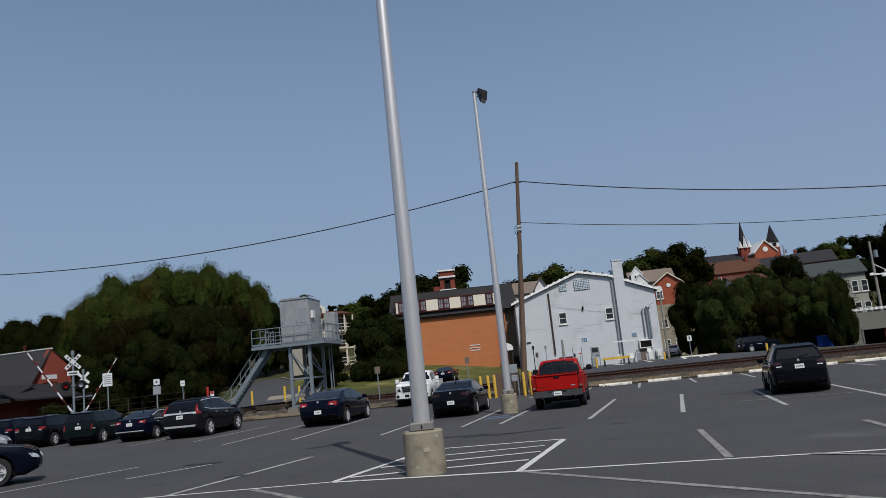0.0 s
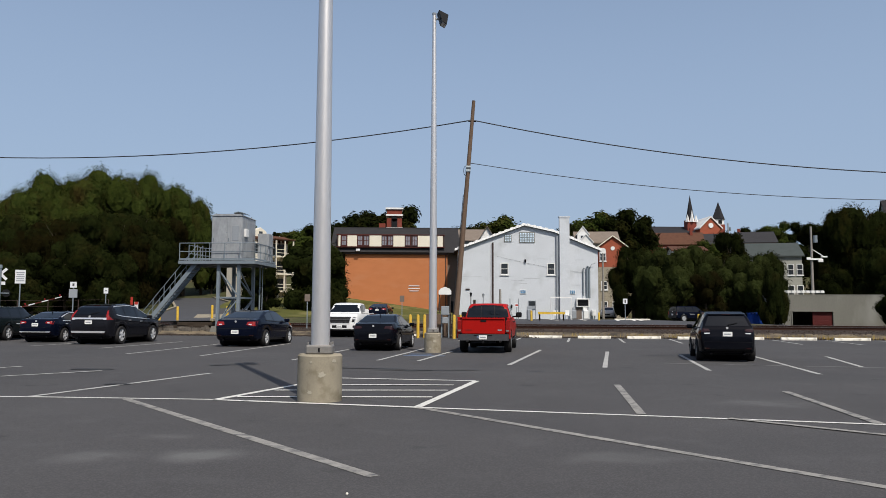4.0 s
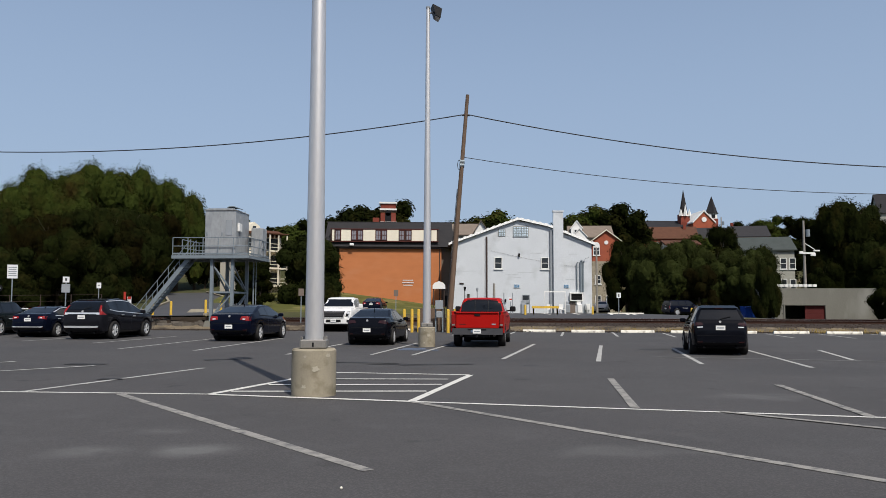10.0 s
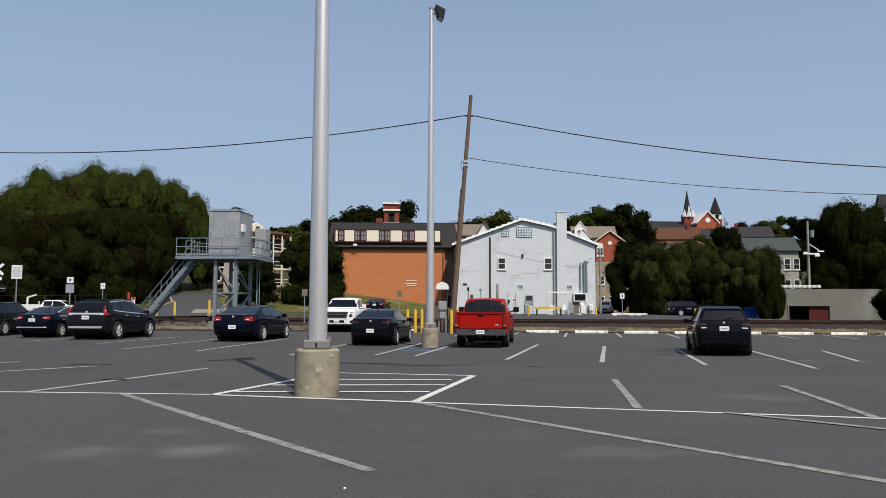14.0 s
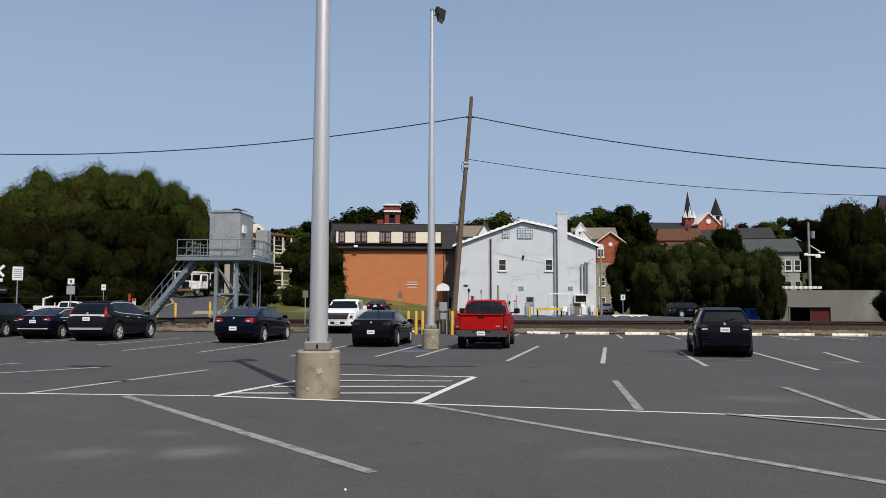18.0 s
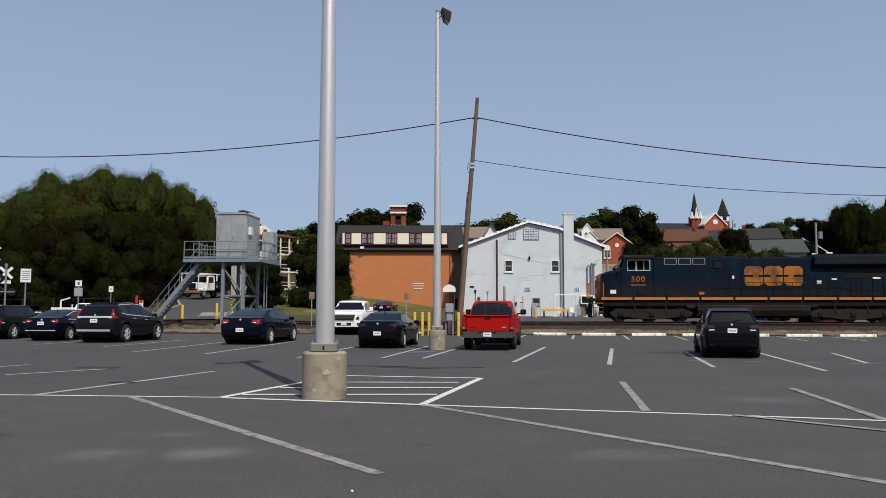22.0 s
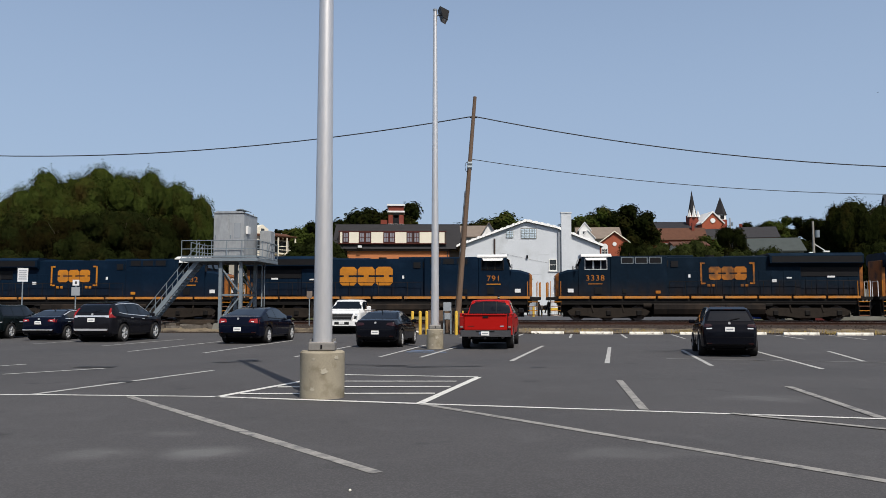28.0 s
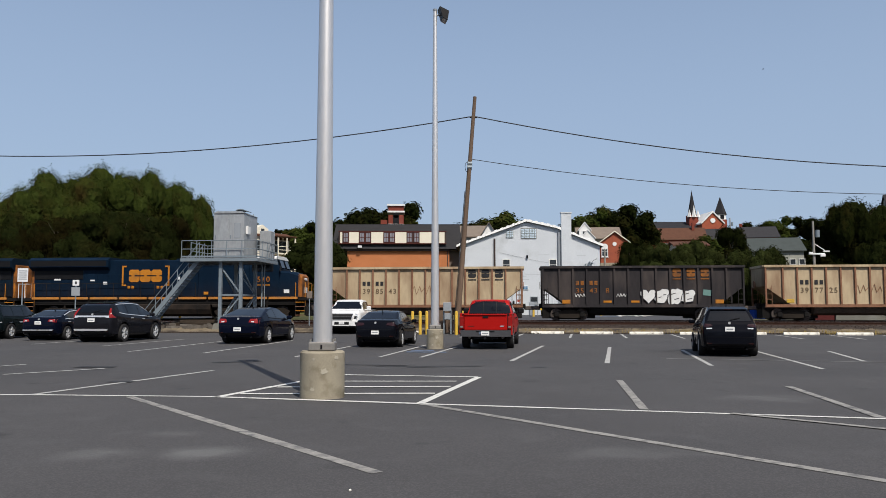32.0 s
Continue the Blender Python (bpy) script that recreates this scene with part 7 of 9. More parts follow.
dump_truck = thing("dump_truck", pose(-20, 110, 4), "white work truck with a front rack and orange-brown bumper", "truck", "vehicles on the side road")
bm = bm_new()
box(bm, (0, 2.9, 1.25), (1.5, 1.5, 0.85), bev=0.12)
part("hood", bm, "paint_white", dump_truck, smooth=True)
bm = bm_new()
box(bm, (0, 1.5, 1.65), (2.1, 1.5, 1.75), bev=0.1)
cabp = part("cab", bm, "paint_white", dump_truck, smooth=True)
bm = bm_new()
box(bm, (0, 2.26, 2.05), (1.8, 0.05, 0.68))
part("windscreen", bm, "car_glass", cabp)
for s in (-1, 1):
    bm = bm_new()
    box(bm, (s * 1.055, 1.6, 2.0), (0.03, 0.9, 0.65))
    part("side_window", bm, "car_glass", cabp)
    bm = bm_new()
    box(bm, (s * 0.95, 3.0, 0.85), (0.5, 1.1, 0.35), bev=0.1)
    part("mudguard", bm, "paint_white", dump_truck)
    bm = bm_new()
    box(bm, (s * 1.3, 2.3, 1.9), (0.18, 0.1, 0.55), bev=0.02)
    part("wing_mirror", bm, "black", dump_truck)
    bm = bm_new()
    box(bm, (s * 0.62, 3.68, 1.0), (0.25, 0.06, 0.22), bev=0.03)
    part("headlamp", bm, "headlamp", dump_truck)
bm = bm_new()
box(bm, (0, 3.67, 1.3), (0.95, 0.06, 0.6), bev=0.03)
part("grille", bm, "black", dump_truck)
bm = bm_new()
box(bm, (0, 3.9, 0.62), (2.3, 0.35, 0.3), bev=0.04)
part("bumper", bm, "hopper_rust", dump_truck, "orange-brown front bumper")
bm = bm_new()
slab(bm, [(-1.1, 0.6, 1.1), (1.1, 0.6, 1.1), (1.15, 0.6, 1.9), (-1.15, 0.6, 1.9)], (0, -3.0, 0))
part("dump_bed", bm, "loco_black", dump_truck)
for s in (-1, 1):
    bm = bm_new()
    box(bm, (s * 1.08, 4.05, 1.65), (0.09, 0.09, 2.0))
    part("rack_post", bm, "paint_white", dump_truck)
    bm = bm_new()
    box(bm, (s * 1.08, 2.0, 2.68), (0.09, 4.2, 0.1))
    part("rack_rail", bm, "paint_white", dump_truck)
    bm = bm_new()
    box(bm, (s * 1.08, 0.5, 1.9), (0.09, 0.09, 1.5))
    part("rack_post", bm, "paint_white", dump_truck)
for y in (4.05, 2.3, 0.5):
    bm = bm_new()
    box(bm, (0, y, 2.7), (2.2, 0.1, 0.1))
    part("rack_bar", bm, "paint_white", dump_truck)
bm = bm_new()
box(bm, (0, 0.2, 0.8), (0.9, 7.0, 0.3))
part("chassis", bm, "loco_black", dump_truck)
add_wheels(dump_truck, "big", 2.0, -2.0, 3.0)
dump_truck.scale = (1.15, 1.15, 1.15)


# ---------------- lamp posts, poles, platform, signs ----------------
def lamp_post(x, y, h, r0, r1, base_r, base_h, head_turn, label):
    p = thing("lamp_post", pose(x, y, 0), label, "lamp post", "lamp posts in the lot")
    n = 28
    bm = bm_new()
    prof = [(base_r, -0.1), (base_r, base_h - 0.03), (base_r - 0.03, base_h)]
    loft(bm, [[(q * math.cos(2 * math.pi * k / n), q * math.sin(2 * math.pi * k / n), z) for k in range(n)] for q, z in prof])
    part("concrete_base", bm, "concrete", p, "chipped cylindrical concrete base", smooth=True)
    for ang, zz, sz in ((-80, 0.46, 0.07), (-107, 0.66, 0.03), (-110, 0.17, 0.045), (-47, 0.68, 0.05)):
        bm = bm_new()
        ring = [(sz * (0.8 + 0.25 * math.sin(2.1 * k + ang)) * math.cos(2 * math.pi * k / 15), 0.8 * sz * (0.8 + 0.25 * math.cos(1.7 * k + ang)) * math.sin(2 * math.pi * k / 15)) for k in range(15)]
        turn = radians(ang)
        slab(bm, [((base_r + 0.001) * math.cos(turn + u / base_r), (base_r + 0.001) * math.sin(turn + u / base_r), zz * base_h / 0.78 + w) for u, w in ring], (0.004 * math.cos(turn), 0.004 * math.sin(turn), 0))
        part("chip", bm, "fresh_concrete", p, "pale chipped spot")
    bm = bm_new()
    box(bm, (0, 0, base_h + 0.075), (r0 * 2.75, r0 * 2.75, 0.15), bev=0.02)
    cover = part("base_cover", bm, "cast_metal", p, "square metal base cover")
    for sx in (-1, 1):
        for sy in (-1, 1):
            bm = bm_new()
            rod(bm, (sx * r0 * 1.15, sy * r0 * 1.15, base_h + 0.14), (sx * r0 * 1.15, sy * r0 * 1.15, base_h + 0.2), 0.022, n=6)
            part("bolt", bm, "cast_metal", cover)
    bm = bm_new()
    box(bm, (0.0, -r0 * 1.385, base_h + 0.07), (0.03, 0.01, 0.07))
    part("cover_slot", bm, "black", cover)
    bm = bm_new()
    rings = []
    for k in range(14):
        t = k / 13
        q = r0 + (r1 - r0) * t
        rings.append([(q * math.cos(2 * math.pi * j / n), q * math.sin(2 * math.pi * j / n), base_h + 0.1 + (h - base_h - 0.1) * t) for j in range(n)])
    loft(bm, rings)
    part("shaft", bm, "alu", p, "tapered grey aluminium shaft", smooth=True)
    bm = bm_new()
    rod(bm, (0, 0, h - 0.02), (0, 0, h + 0.05), r1 * 1.15, n=16)
    part("cap", bm, "sign_grey", p)
    head = new("lamp_head")
    head.parent, head.matrix_basis = p, pose(0, 0, h - 0.2, 0, 0, head_turn)
    bm = bm_new()
    rod(bm, (0, 0, 0), (0.2, 0, 0.05), 0.04, n=8)
    part("bracket", bm, "sign_grey", head)
    bm = bm_new()
    slab(bm, [(0.14, -0.24, 0.30), (0.5, -0.24, 0.14), (0.44, -0.24, -0.22), (0.26, -0.24, -0.12)], (0, 0.48, 0))
    part("housing", bm, "black", head, "dark floodlight housing")
    bm = bm_new()
    slab(bm, [(0.265, -0.2, -0.14), (0.43, -0.2, -0.235), (0.435, -0.2, -0.225), (0.27, -0.2, -0.125)], (0, 0.4, 0))
    part("lens", bm, "headlamp", head)
    return p


lamp_post(-1.30, 13.22, 12.6, 0.162, 0.085, 0.375, 0.78, 10, "tall aluminium lamp post on a round concrete base")
lamp_post(1.30, 28.45, 12.75, 0.155, 0.07, 0.31, 0.72, 8, "tall aluminium lamp post beside the red pickup")

# leaning wooden pole with its wires
POLE_FOOT, POLE_TOP = Vector((3.22, 43.9, -0.1)), Vector((4.33, 43.9, 13.75))
wood_pole = thing("utility_pole", Matrix(), "leaning weathered wooden utility pole at the lot's edge", "utility pole")
bm = bm_new()
rod(bm, POLE_FOOT, POLE_TOP, 0.17, 0.10, n=14)
part("shaft", bm, "wood_pole", wood_pole, smooth=True)
at = lambda k: POLE_FOOT + (POLE_TOP - POLE_FOOT) * k
bm = bm_new()
for k in (0.70, 0.715):
    rod(bm, at(k) + Vector((-0.13, 0, 0)), at(k) + Vector((0.13, 0, 0)), 0.15, n=12)
part("band", bm, "galv", wood_pole)
bm = bm_new()
rod(bm, at(0.912) + Vector((-0.22, -0.02, 0)), at(0.912) + Vector((0.22, -0.02, 0)), 0.05, n=8)
part("wire_clamp", bm, "black", wood_pole)
bm = bm_new()
loop = [at(0.70) + Vector((-0.16 - 0.1 * math.sin(a), -0.1, 0.28 * math.cos(a))) for a in np.linspace(0, 6.28, 12)]
for a, b in zip(loop, loop[1:]):
    rod(bm, a, b, 0.016, n=5)
part("cable_loop", bm, "wire", wood_pole)
bm = bm_new()
rod(bm, at(0.02) + Vector((-0.2, -0.05, 0)), at(0.6) + Vector((-0.16, -0.05, 0)), 0.02, n=6)
part("ground_wire", bm, "wire", wood_pole)


def wire(name, a, b, sag, r, label, n=30, wraps=False):
    bm = bm_new()
    a, b = Vector(a), Vector(b)
    pts = [a + (b - a) * (k / n) - Vector((0, 0, sag * 4 * (k / n) * (1 - k / n))) for k in range(n + 1)]
    side = Vector((-(b - a).y, (b - a).x, 0)).normalized()
    loft(bm, [[p + side * r * math.cos(c) + Vector((0, 0, r * math.sin(c))) for c in (0, 1.05, 2.09, 3.14, 4.19, 5.24)] for p in pts])
    return solid(name, bm, "wire", Matrix(), label, "cable", "overhead cables")


wire("overhead_cable", at(0.917), (-57.6, 57.2, 15.9), 2.98, 0.032, "black overhead cable sagging away from the leaning pole")
wire("overhead_cable", at(0.917), (52, 40, 10.3), 1.95, 0.032, "black overhead cable sagging away from the leaning pole")
wire("overhead_cable", at(0.735), (52, 40, 9.3), 1.77, 0.02, "thin overhead cable below the main one")
for x, y, h in ((-57.6, 57.2, 16.4), (52, 40, 11.0)):
    bm = bm_new()
    rod(bm, (0, 0, -0.2), (0, 0, h), 0.17, 0.11, n=12)
    solid("utility_pole", bm, "wood_pole", pose(x, y, 0), "weathered wooden utility pole holding the cables", "utility pole", smooth=True)

# far utility poles
def far_pole(x, y, z0, z1, label, arm=True, lamp=False):
    p = thing("utility_pole", pose(x, y, 0), label, "utility pole", "poles beyond the tracks")
    bm = bm_new()
    rod(bm, (0, 0, z0), (0, 0, z1), 0.16, 0.1, n=10)
    part("shaft", bm, "wood", p, smooth=True)
    if arm:
        bm = bm_new()
        rod(bm, (0.32, -0.2, z1 - 1.6), (0.32, -0.2, z1 - 0.9), 0.2, n=12)
        part("transformer", bm, "galv", p)
    if lamp:
        bm = bm_new()
        rod(bm, (0, 0, z1 - 2.2), (1.0, -0.2, z1 - 2.9), 0.04), box(bm, (1.15, -0.2, z1 - 3.0), (0.6, 0.25, 0.14), bev=0.03)
        part("street_light", bm, "white", p, "white street light on an arm")
        bm = bm_new()
        box(bm, (0.2, -0.22, z1 - 3.25), (1.5, 0.1, 0.16), bev=0.02), box(bm, (0.75, -0.26, z1 - 3.38), (0.5, 0.16, 0.3), bev=0.03), box(bm, (-0.45, -0.26, z1 - 3.2), (0.4, 0.14, 0.26), bev=0.03)
        part("crossarm", bm, "white", p, "white crossarm with fittings")
    return p


far_pole(40.7, 73.5, 0.6, 10.0, "grey wooden pole with a street light above the garage", True, True)
far_pole(57.5, 80, 1, 10.4, "grey wooden pole with a transformer beyond the garage", True, True)
far_pole(66, 150, 10, 19.4, "distant wooden pole on the hillside", True)
far_pole(24.4, 90.5, 0.7, 8.5, "wooden pole beside the white building", False)
far_pole(9.6, 72, 0.7, 3.6, "short grey post in the yard", False)

# bollards
def bollard(x, y, h=1.25, r=0.085, z=0.0):
    bm = bm_new()
    n = 14
    loft(bm, [[(q * math.cos(2 * math.pi * k / n), q * math.sin(2 * math.pi * k / n), zz) for k in range(n)] for q, zz in ((r, -0.05), (r, h - 0.08), (r * 0.85, h - 0.025), (r * 0.4, h))])
    return solid("bollard", bm, "yellow", pose(x, y, z), "yellow-painted steel bollard at the lot's edge", "bollard", "yellow bollards", smooth=True)


for x, y in ((0.72, 43.5), (1.15, 43.45), (1.52, 43.5), (3.12, 42.6), (3.55, 43.1)):
    bollard(x, y, 1.32)
for x, y, h in ((-19.14, 63.5, 1.25), (-17.71, 63.5, 1.5), (-14.97, 63.5, 1.6), (-13.76, 63.5, 1.5), (12.2, 70, 0.95), (19.4, 73.6, 0.8), (26.2, 66, 0.7)):
    bollard(x, y, h, 0.1, height(x, y))
bm = bm_new()
for x in (-1.15, 1.15):
    for yy in (0, 0.0):
        box(bm, (x, 0, 0.4), (0.12, 0.12, 0.8))
box(bm, (0, 0, 0.72), (2.6, 0.14, 0.22))
solid("yellow_barrier", bm, "yellow", pose(14.7, 73.2, height(14.7, 73.2)), "yellow steel barrier by the white building", "barrier")
for x, y in ((12.5, 72.6), (19.9, 86.5), (21.2, 86.2)):
    bm = bm_new()
    box(bm, (0, 0, 0.55), (0.55, 0.5, 1.0), bev=0.06), box(bm, (0, 0.2, 1.15), (0.5, 0.08, 0.4), bev=0.02)
    solid("utility_cabinet", bm, "sign_grey" if x < 20 else "white", pose(x, y, height(x, y)), "small utility cabinet standing in the yard", "cabinet", "cabinets in the yard")
for x, y, h in ((11.7, 80, 2.2), (12.6, 80, 2.2), (14.4, 80, 2.0), (16.6, 80, 2.3)):
    bm = bm_new()
    rod(bm, (0, 0, 0), (0, 0, h), 0.045, n=8)
    solid("yard_post", bm, "sign_grey", pose(x, y, height(x, y)), "thin grey post before the white wall", "post", "posts in the yard")
goal = thing("pipe_frame", pose(17.2, 80.5, height(17, 80.5)), "white pipe frame before the white wall", "frame")
for x in (-1.1, 1.1):
    bm = bm_new()
    rod(bm, (x, 0, 0), (x, 0, 2.3), 0.04)
    part("upright", bm, "white", goal)
bm = bm_new()
box(bm, (0, 0, 2.35), (2.3, 0.06, 0.14))
part("crossbar", bm, "white", goal)
# plastic chairs by the wall
for x in (17.0, 18.4):
    c = thing("plastic_chair", pose(x, 82.5, height(x, 82.5), 0, 0, 170 if x < 18 else 200), "white plastic garden chair in the yard", "chair", "chairs in the yard")
    bm = bm_new()
    box(bm, (0, 0, 0.45), (0.52, 0.5, 0.05), bev=0.01)
    part("seat", bm, "white", c)
    bm = bm_new()
    box(bm, (0, -0.24, 0.75), (0.5, 0.05, 0.55), bev=0.01)
    part("backrest", bm, "white", c)
    for sx in (-1, 1):
        for sy in (-1, 1):
            bm = bm_new()
            box(bm, (sx * 0.22, sy * 0.2, 0.22), (0.05, 0.05, 0.44))
            part("leg", bm, "white", c)
# yard lamp posts and waste bin
for x, y, h in ((7.6, 80, 2.4), (8.9, 80, 2.3)):
    p = thing("yard_lamp", pose(x, y, height(x, y)), "slim dark lantern post by the white wall", "lamp", "lantern posts")
    bm = bm_new()
    rod(bm, (0, 0, 0), (0, 0, h), 0.05, 0.04)
    part("post", bm, "black" if x < 8 else "sign_grey", p)
    bm = bm_new()
    rod(bm, (0, 0, h), (0, 0, h + 0.32), 0.08, 0.14, n=6), rod(bm, (0, 0, h + 0.32), (0, 0, h + 0.44), 0.16, 0.03, n=6)
    part("lantern", bm, "black" if x < 8 else "sign_grey", p)
bm = bm_new()
box(bm, (0, 0, 0.75), (2.0, 1.5, 1.3), bev=0.05), box(bm, (0, 0, 1.45), (2.1, 1.6, 0.1), rx(6))
solid("dumpster", bm, "paint_blue", Matrix.Translation((33.6, 70.5, height(33.6, 70.5))) @ Matrix.Scale(0.72, 4), "dark blue steel waste container by the trees", "dumpster")
bm = bm_new()
box(bm, (0, 0, 0.7), (1.4, 1.2, 1.3), bev=0.04)
solid("dumpster", bm, "rust_red", pose(11.5, 84.5, height(11.5, 84.5)), "dark red waste container by the white wall", "dumpster")
for a, b in (((20.1, 85), (17.2, 70)), ((24.6, 86), (19.4, 67)), ((26.6, 87), (20.9, 67)), ((25.1, 80), (21.6, 67)), ((16.3, 84), (14.6, 70))):
    bm = bm_new()
    stripe(bm, a, b, 0.3, 0.725)
    solid("yard_stall_line", bm, "line_fresh", Matrix(), "white stall line painted in the yard", "marking", "stall lines in the yard", kind="structure")
bm = bm_new()
stripe(bm, (17.0, 66.6), (19.2, 66.3), 1.8, 0.73)
solid("blue_yard_marking", bm, "blue_paint", Matrix(), "blue accessible-stall marking in the yard", "marking", kind="structure")
bm = bm_new()
box(bm, (24.0, 78, 0.74), (3.6, 0.5, 0.16), rz(-8), bev=0.03)
solid("yard_kerb", bm, "stop_white", Matrix(), "pale concrete kerb in the yard", "kerb", kind="structure")

# electrical cabinet and shed things by the pole
cab = thing("meter_cabinet", pose(2.72, 44.1, 0.0, 0, 0, -5), "grey electrical cabinet on posts by the leaning pole", "cabinet")
bm = bm_new()
box(bm, (-0.2, 0, 0.65), (0.08, 0.08, 1.5))
part("post", bm, "galv", cab)
bm = bm_new()
box(bm, (0.2, 0, 0.65), (0.08, 0.08, 1.5))
part("post", bm, "galv", cab)
bm = bm_new()
box(bm, (0, -0.1, 1.55), (0.46, 0.26, 0.5), bev=0.02)
part("box", bm, "sign_grey", cab)
bm = bm_new()
box(bm, (0, -0.1, 1.0), (0.34, 0.2, 0.36), bev=0.02)
part("meter", bm, "sign_grey", cab)
bm = bm_new()
slab(bm, [(-0.75, 0.5, 0), (0.7, 0.5, 0), (0.7, 0.5, 1.35), (-0.75, 0.5, 1.35)], (0, 0.5, 0))
solid("timber_box", bm, "wood_pole", pose(2.3, 44.4, 0.0, 0, 0, -8), "brown timber box behind the lamp post", "box")

# steel platform with a signal housing
PF = pose(-11.15, 48.15, 0.05, 0, 0, -8.4)
platform = thing("steel_platform", PF, "galvanised steel platform on lattice legs with stairs", "platform")
DECK, PW, PD = 4.42, 2.45, 4.1
bm = bm_new()
box(bm, (0, PD / 2, DECK + 0.08), (PW * 2 - 0.1, PD - 0.1, 0.04))
part("deck", bm, "galv", platform)
for y in (0, PD):
    bm = bm_new()
    box(bm, (0, y, DECK), (PW * 2, 0.09, 0.2))
    part("edge_beam", bm, "galv", platform)
for x in (-PW + 0.05, PW - 0.05):
    bm = bm_new()
    box(bm, (x, PD / 2, DECK), (0.09, PD - 0.1, 0.2))
    part("edge_beam", bm, "galv", platform)
for x in (-1.6, -0.8, 0, 0.8, 1.6):
    bm = bm_new()
    box(bm, (x, PD / 2, DECK - 0.02), (0.08, PD - 0.1, 0.18))
    part("joist", bm, "galv", platform)
LEGS = [(0.0, 0.35), (1.3, 0.35), (0.0, 3.0), (1.3, 3.0)]
for x, y in LEGS:
    bm = bm_new()
    box(bm, (x, y, DECK / 2), (0.19, 0.19, DECK - 0.1)), box(bm, (x, y, 0.15), (0.42, 0.42, 0.05))
    part("leg", bm, "galv", platform)
for (x0, y0), (x1, y1) in ((LEGS[0], LEGS[1]), (LEGS[2], LEGS[3]), (LEGS[0], LEGS[2]), (LEGS[1], LEGS[3])):
    for z in (0.55, 2.25):
        bm = bm_new()
        beam(bm, (x0, y0, z), (x1, y1, z), 0.09, 0.1)
        part("tie_beam", bm, "galv", platform)
    for za, zb in ((0.6, 2.2), (4.0, 2.3)):
        bm = bm_new()
        beam(bm, (x0, y0, za), (x1, y1, zb), 0.07, 0.08)
        part("brace", bm, "galv", platform)
bm = bm_new()
slab(bm, [(-0.42, 0.0, -0.1), (0.42, 0.0, -0.1), (0.28, 0.1, 0.5), (-0.28, 0.1, 0.5)], (0, 0.6, 0))
part("footing", bm, "grey_concrete", platform, "tapered concrete footing")
for x, r in ((1.75, 0.05), (1.92, 0.03)):
    bm = bm_new()
    rod(bm, (x, 3.0, 0.4), (x, 3.0, DECK), r)
    part("conduit", bm, "galv", platform)


def railing(parent, a, b, posts, low=0.0):
    a, b = Vector(a), Vector(b)
    for k in range(posts):
        p = a + (b - a) * (k / (posts - 1))
        bm = bm_new()
        rod(bm, p, p + Vector((0, 0, 1.07)), 0.028, n=6)
        part("rail_post", bm, "galv", parent)
    for z in (0.55, 1.07):
        bm = bm_new()
        rod(bm, a + Vector((0, 0, z)), b + Vector((0, 0, z)), 0.026, n=6)
        part("hand_rail", bm, "galv", parent)
    bm = bm_new()
    beam(bm, a + Vector((0, 0, 0.08)), b + Vector((0, 0, 0.08)), 0.015, 0.1)
    part("toe_board", bm, "galv", parent)


z = DECK + 0.12
railing(platform, (-PW + 0.05, 0.0, z), (PW - 0.05, 0.0, z), 6)
railing(platform, (-PW + 0.05, PD, z), (PW - 0.05, PD, z), 6)
railing(platform, (PW - 0.05, 0.0, z), (PW - 0.05, PD, z), 5)
railing(platform, (-PW + 0.05, 1.4, z), (-PW + 0.05, PD, z), 4)
# stairs down to the lot's edge
S0, S1 = Vector((-1.4, 0.75, DECK + 0.05)), Vector((-4.98, 0.75, 0.1))
for yy in (-0.42, 0.42):
    bm = bm_new()
    beam(bm, S0 + Vector((0, yy, 0)), S1 + Vector((0, yy, 0)), 0.05, 0.26)
    part("stringer", bm, "galv", platform)
    for h in (0.55, 1.05):
        bm = bm_new()
        rod(bm, S0 + Vector((0, yy, h)), S1 + Vector((0, yy, h)), 0.024, n=6)
        part("stair_rail", bm, "galv", platform)
    for k in range(6):
        p = S0 + (S1 - S0) * (k / 5.2) + Vector((0, yy, 0))
        bm = bm_new()
        rod(bm, p, p + Vector((0, 0, 1.05)), 0.024, n=6)
        part("stair_post", bm, "galv", platform)
for k in range(22):
    p = S0 + (S1 - S0) * ((k + 0.5) / 22)
    bm = bm_new()
    box(bm, p, (0.24, 0.8, 0.035))
    part("tread", bm, "galv", platform)

HX, HW, HD, HH = 0.42, 0.98, 2.5, 2.78
housing = thing("signal_housing", PF @ Matrix.Translation((HX, 0.45, DECK + 0.14)), "galvanised sheet signal housing with a pitched lid", "equipment housing")
bm = bm_new()
box(bm, (0, HD / 2, HH / 2), (2 * HW, HD, HH), bev=0.03)
part("body", bm, "bungalow", housing)
bm = bm_new()
slab(bm, [(-HW - 0.04, -0.05, HH), (HW + 0.04, -0.05, HH), (HW - 0.2, -0.05, HH + 0.13), (-HW + 0.2, -0.05, HH + 0.13)], (0, HD + 0.1, 0))
part("lid", bm, "bungalow", housing)
for x in (-0.48, 0.48):
    bm = bm_new()
    box(bm, (x, -0.012, 1.4), (0.9, 0.02, 2.55), bev=0.006)
    d = part("door_panel", bm, "bungalow", housing)
    bm = bm_new()
    box(bm, (x - 0.35, -0.035, 1.3), (0.05, 0.04, 0.22))
    part("latch", bm, "galv", d)
bm = bm_new()
n = 8
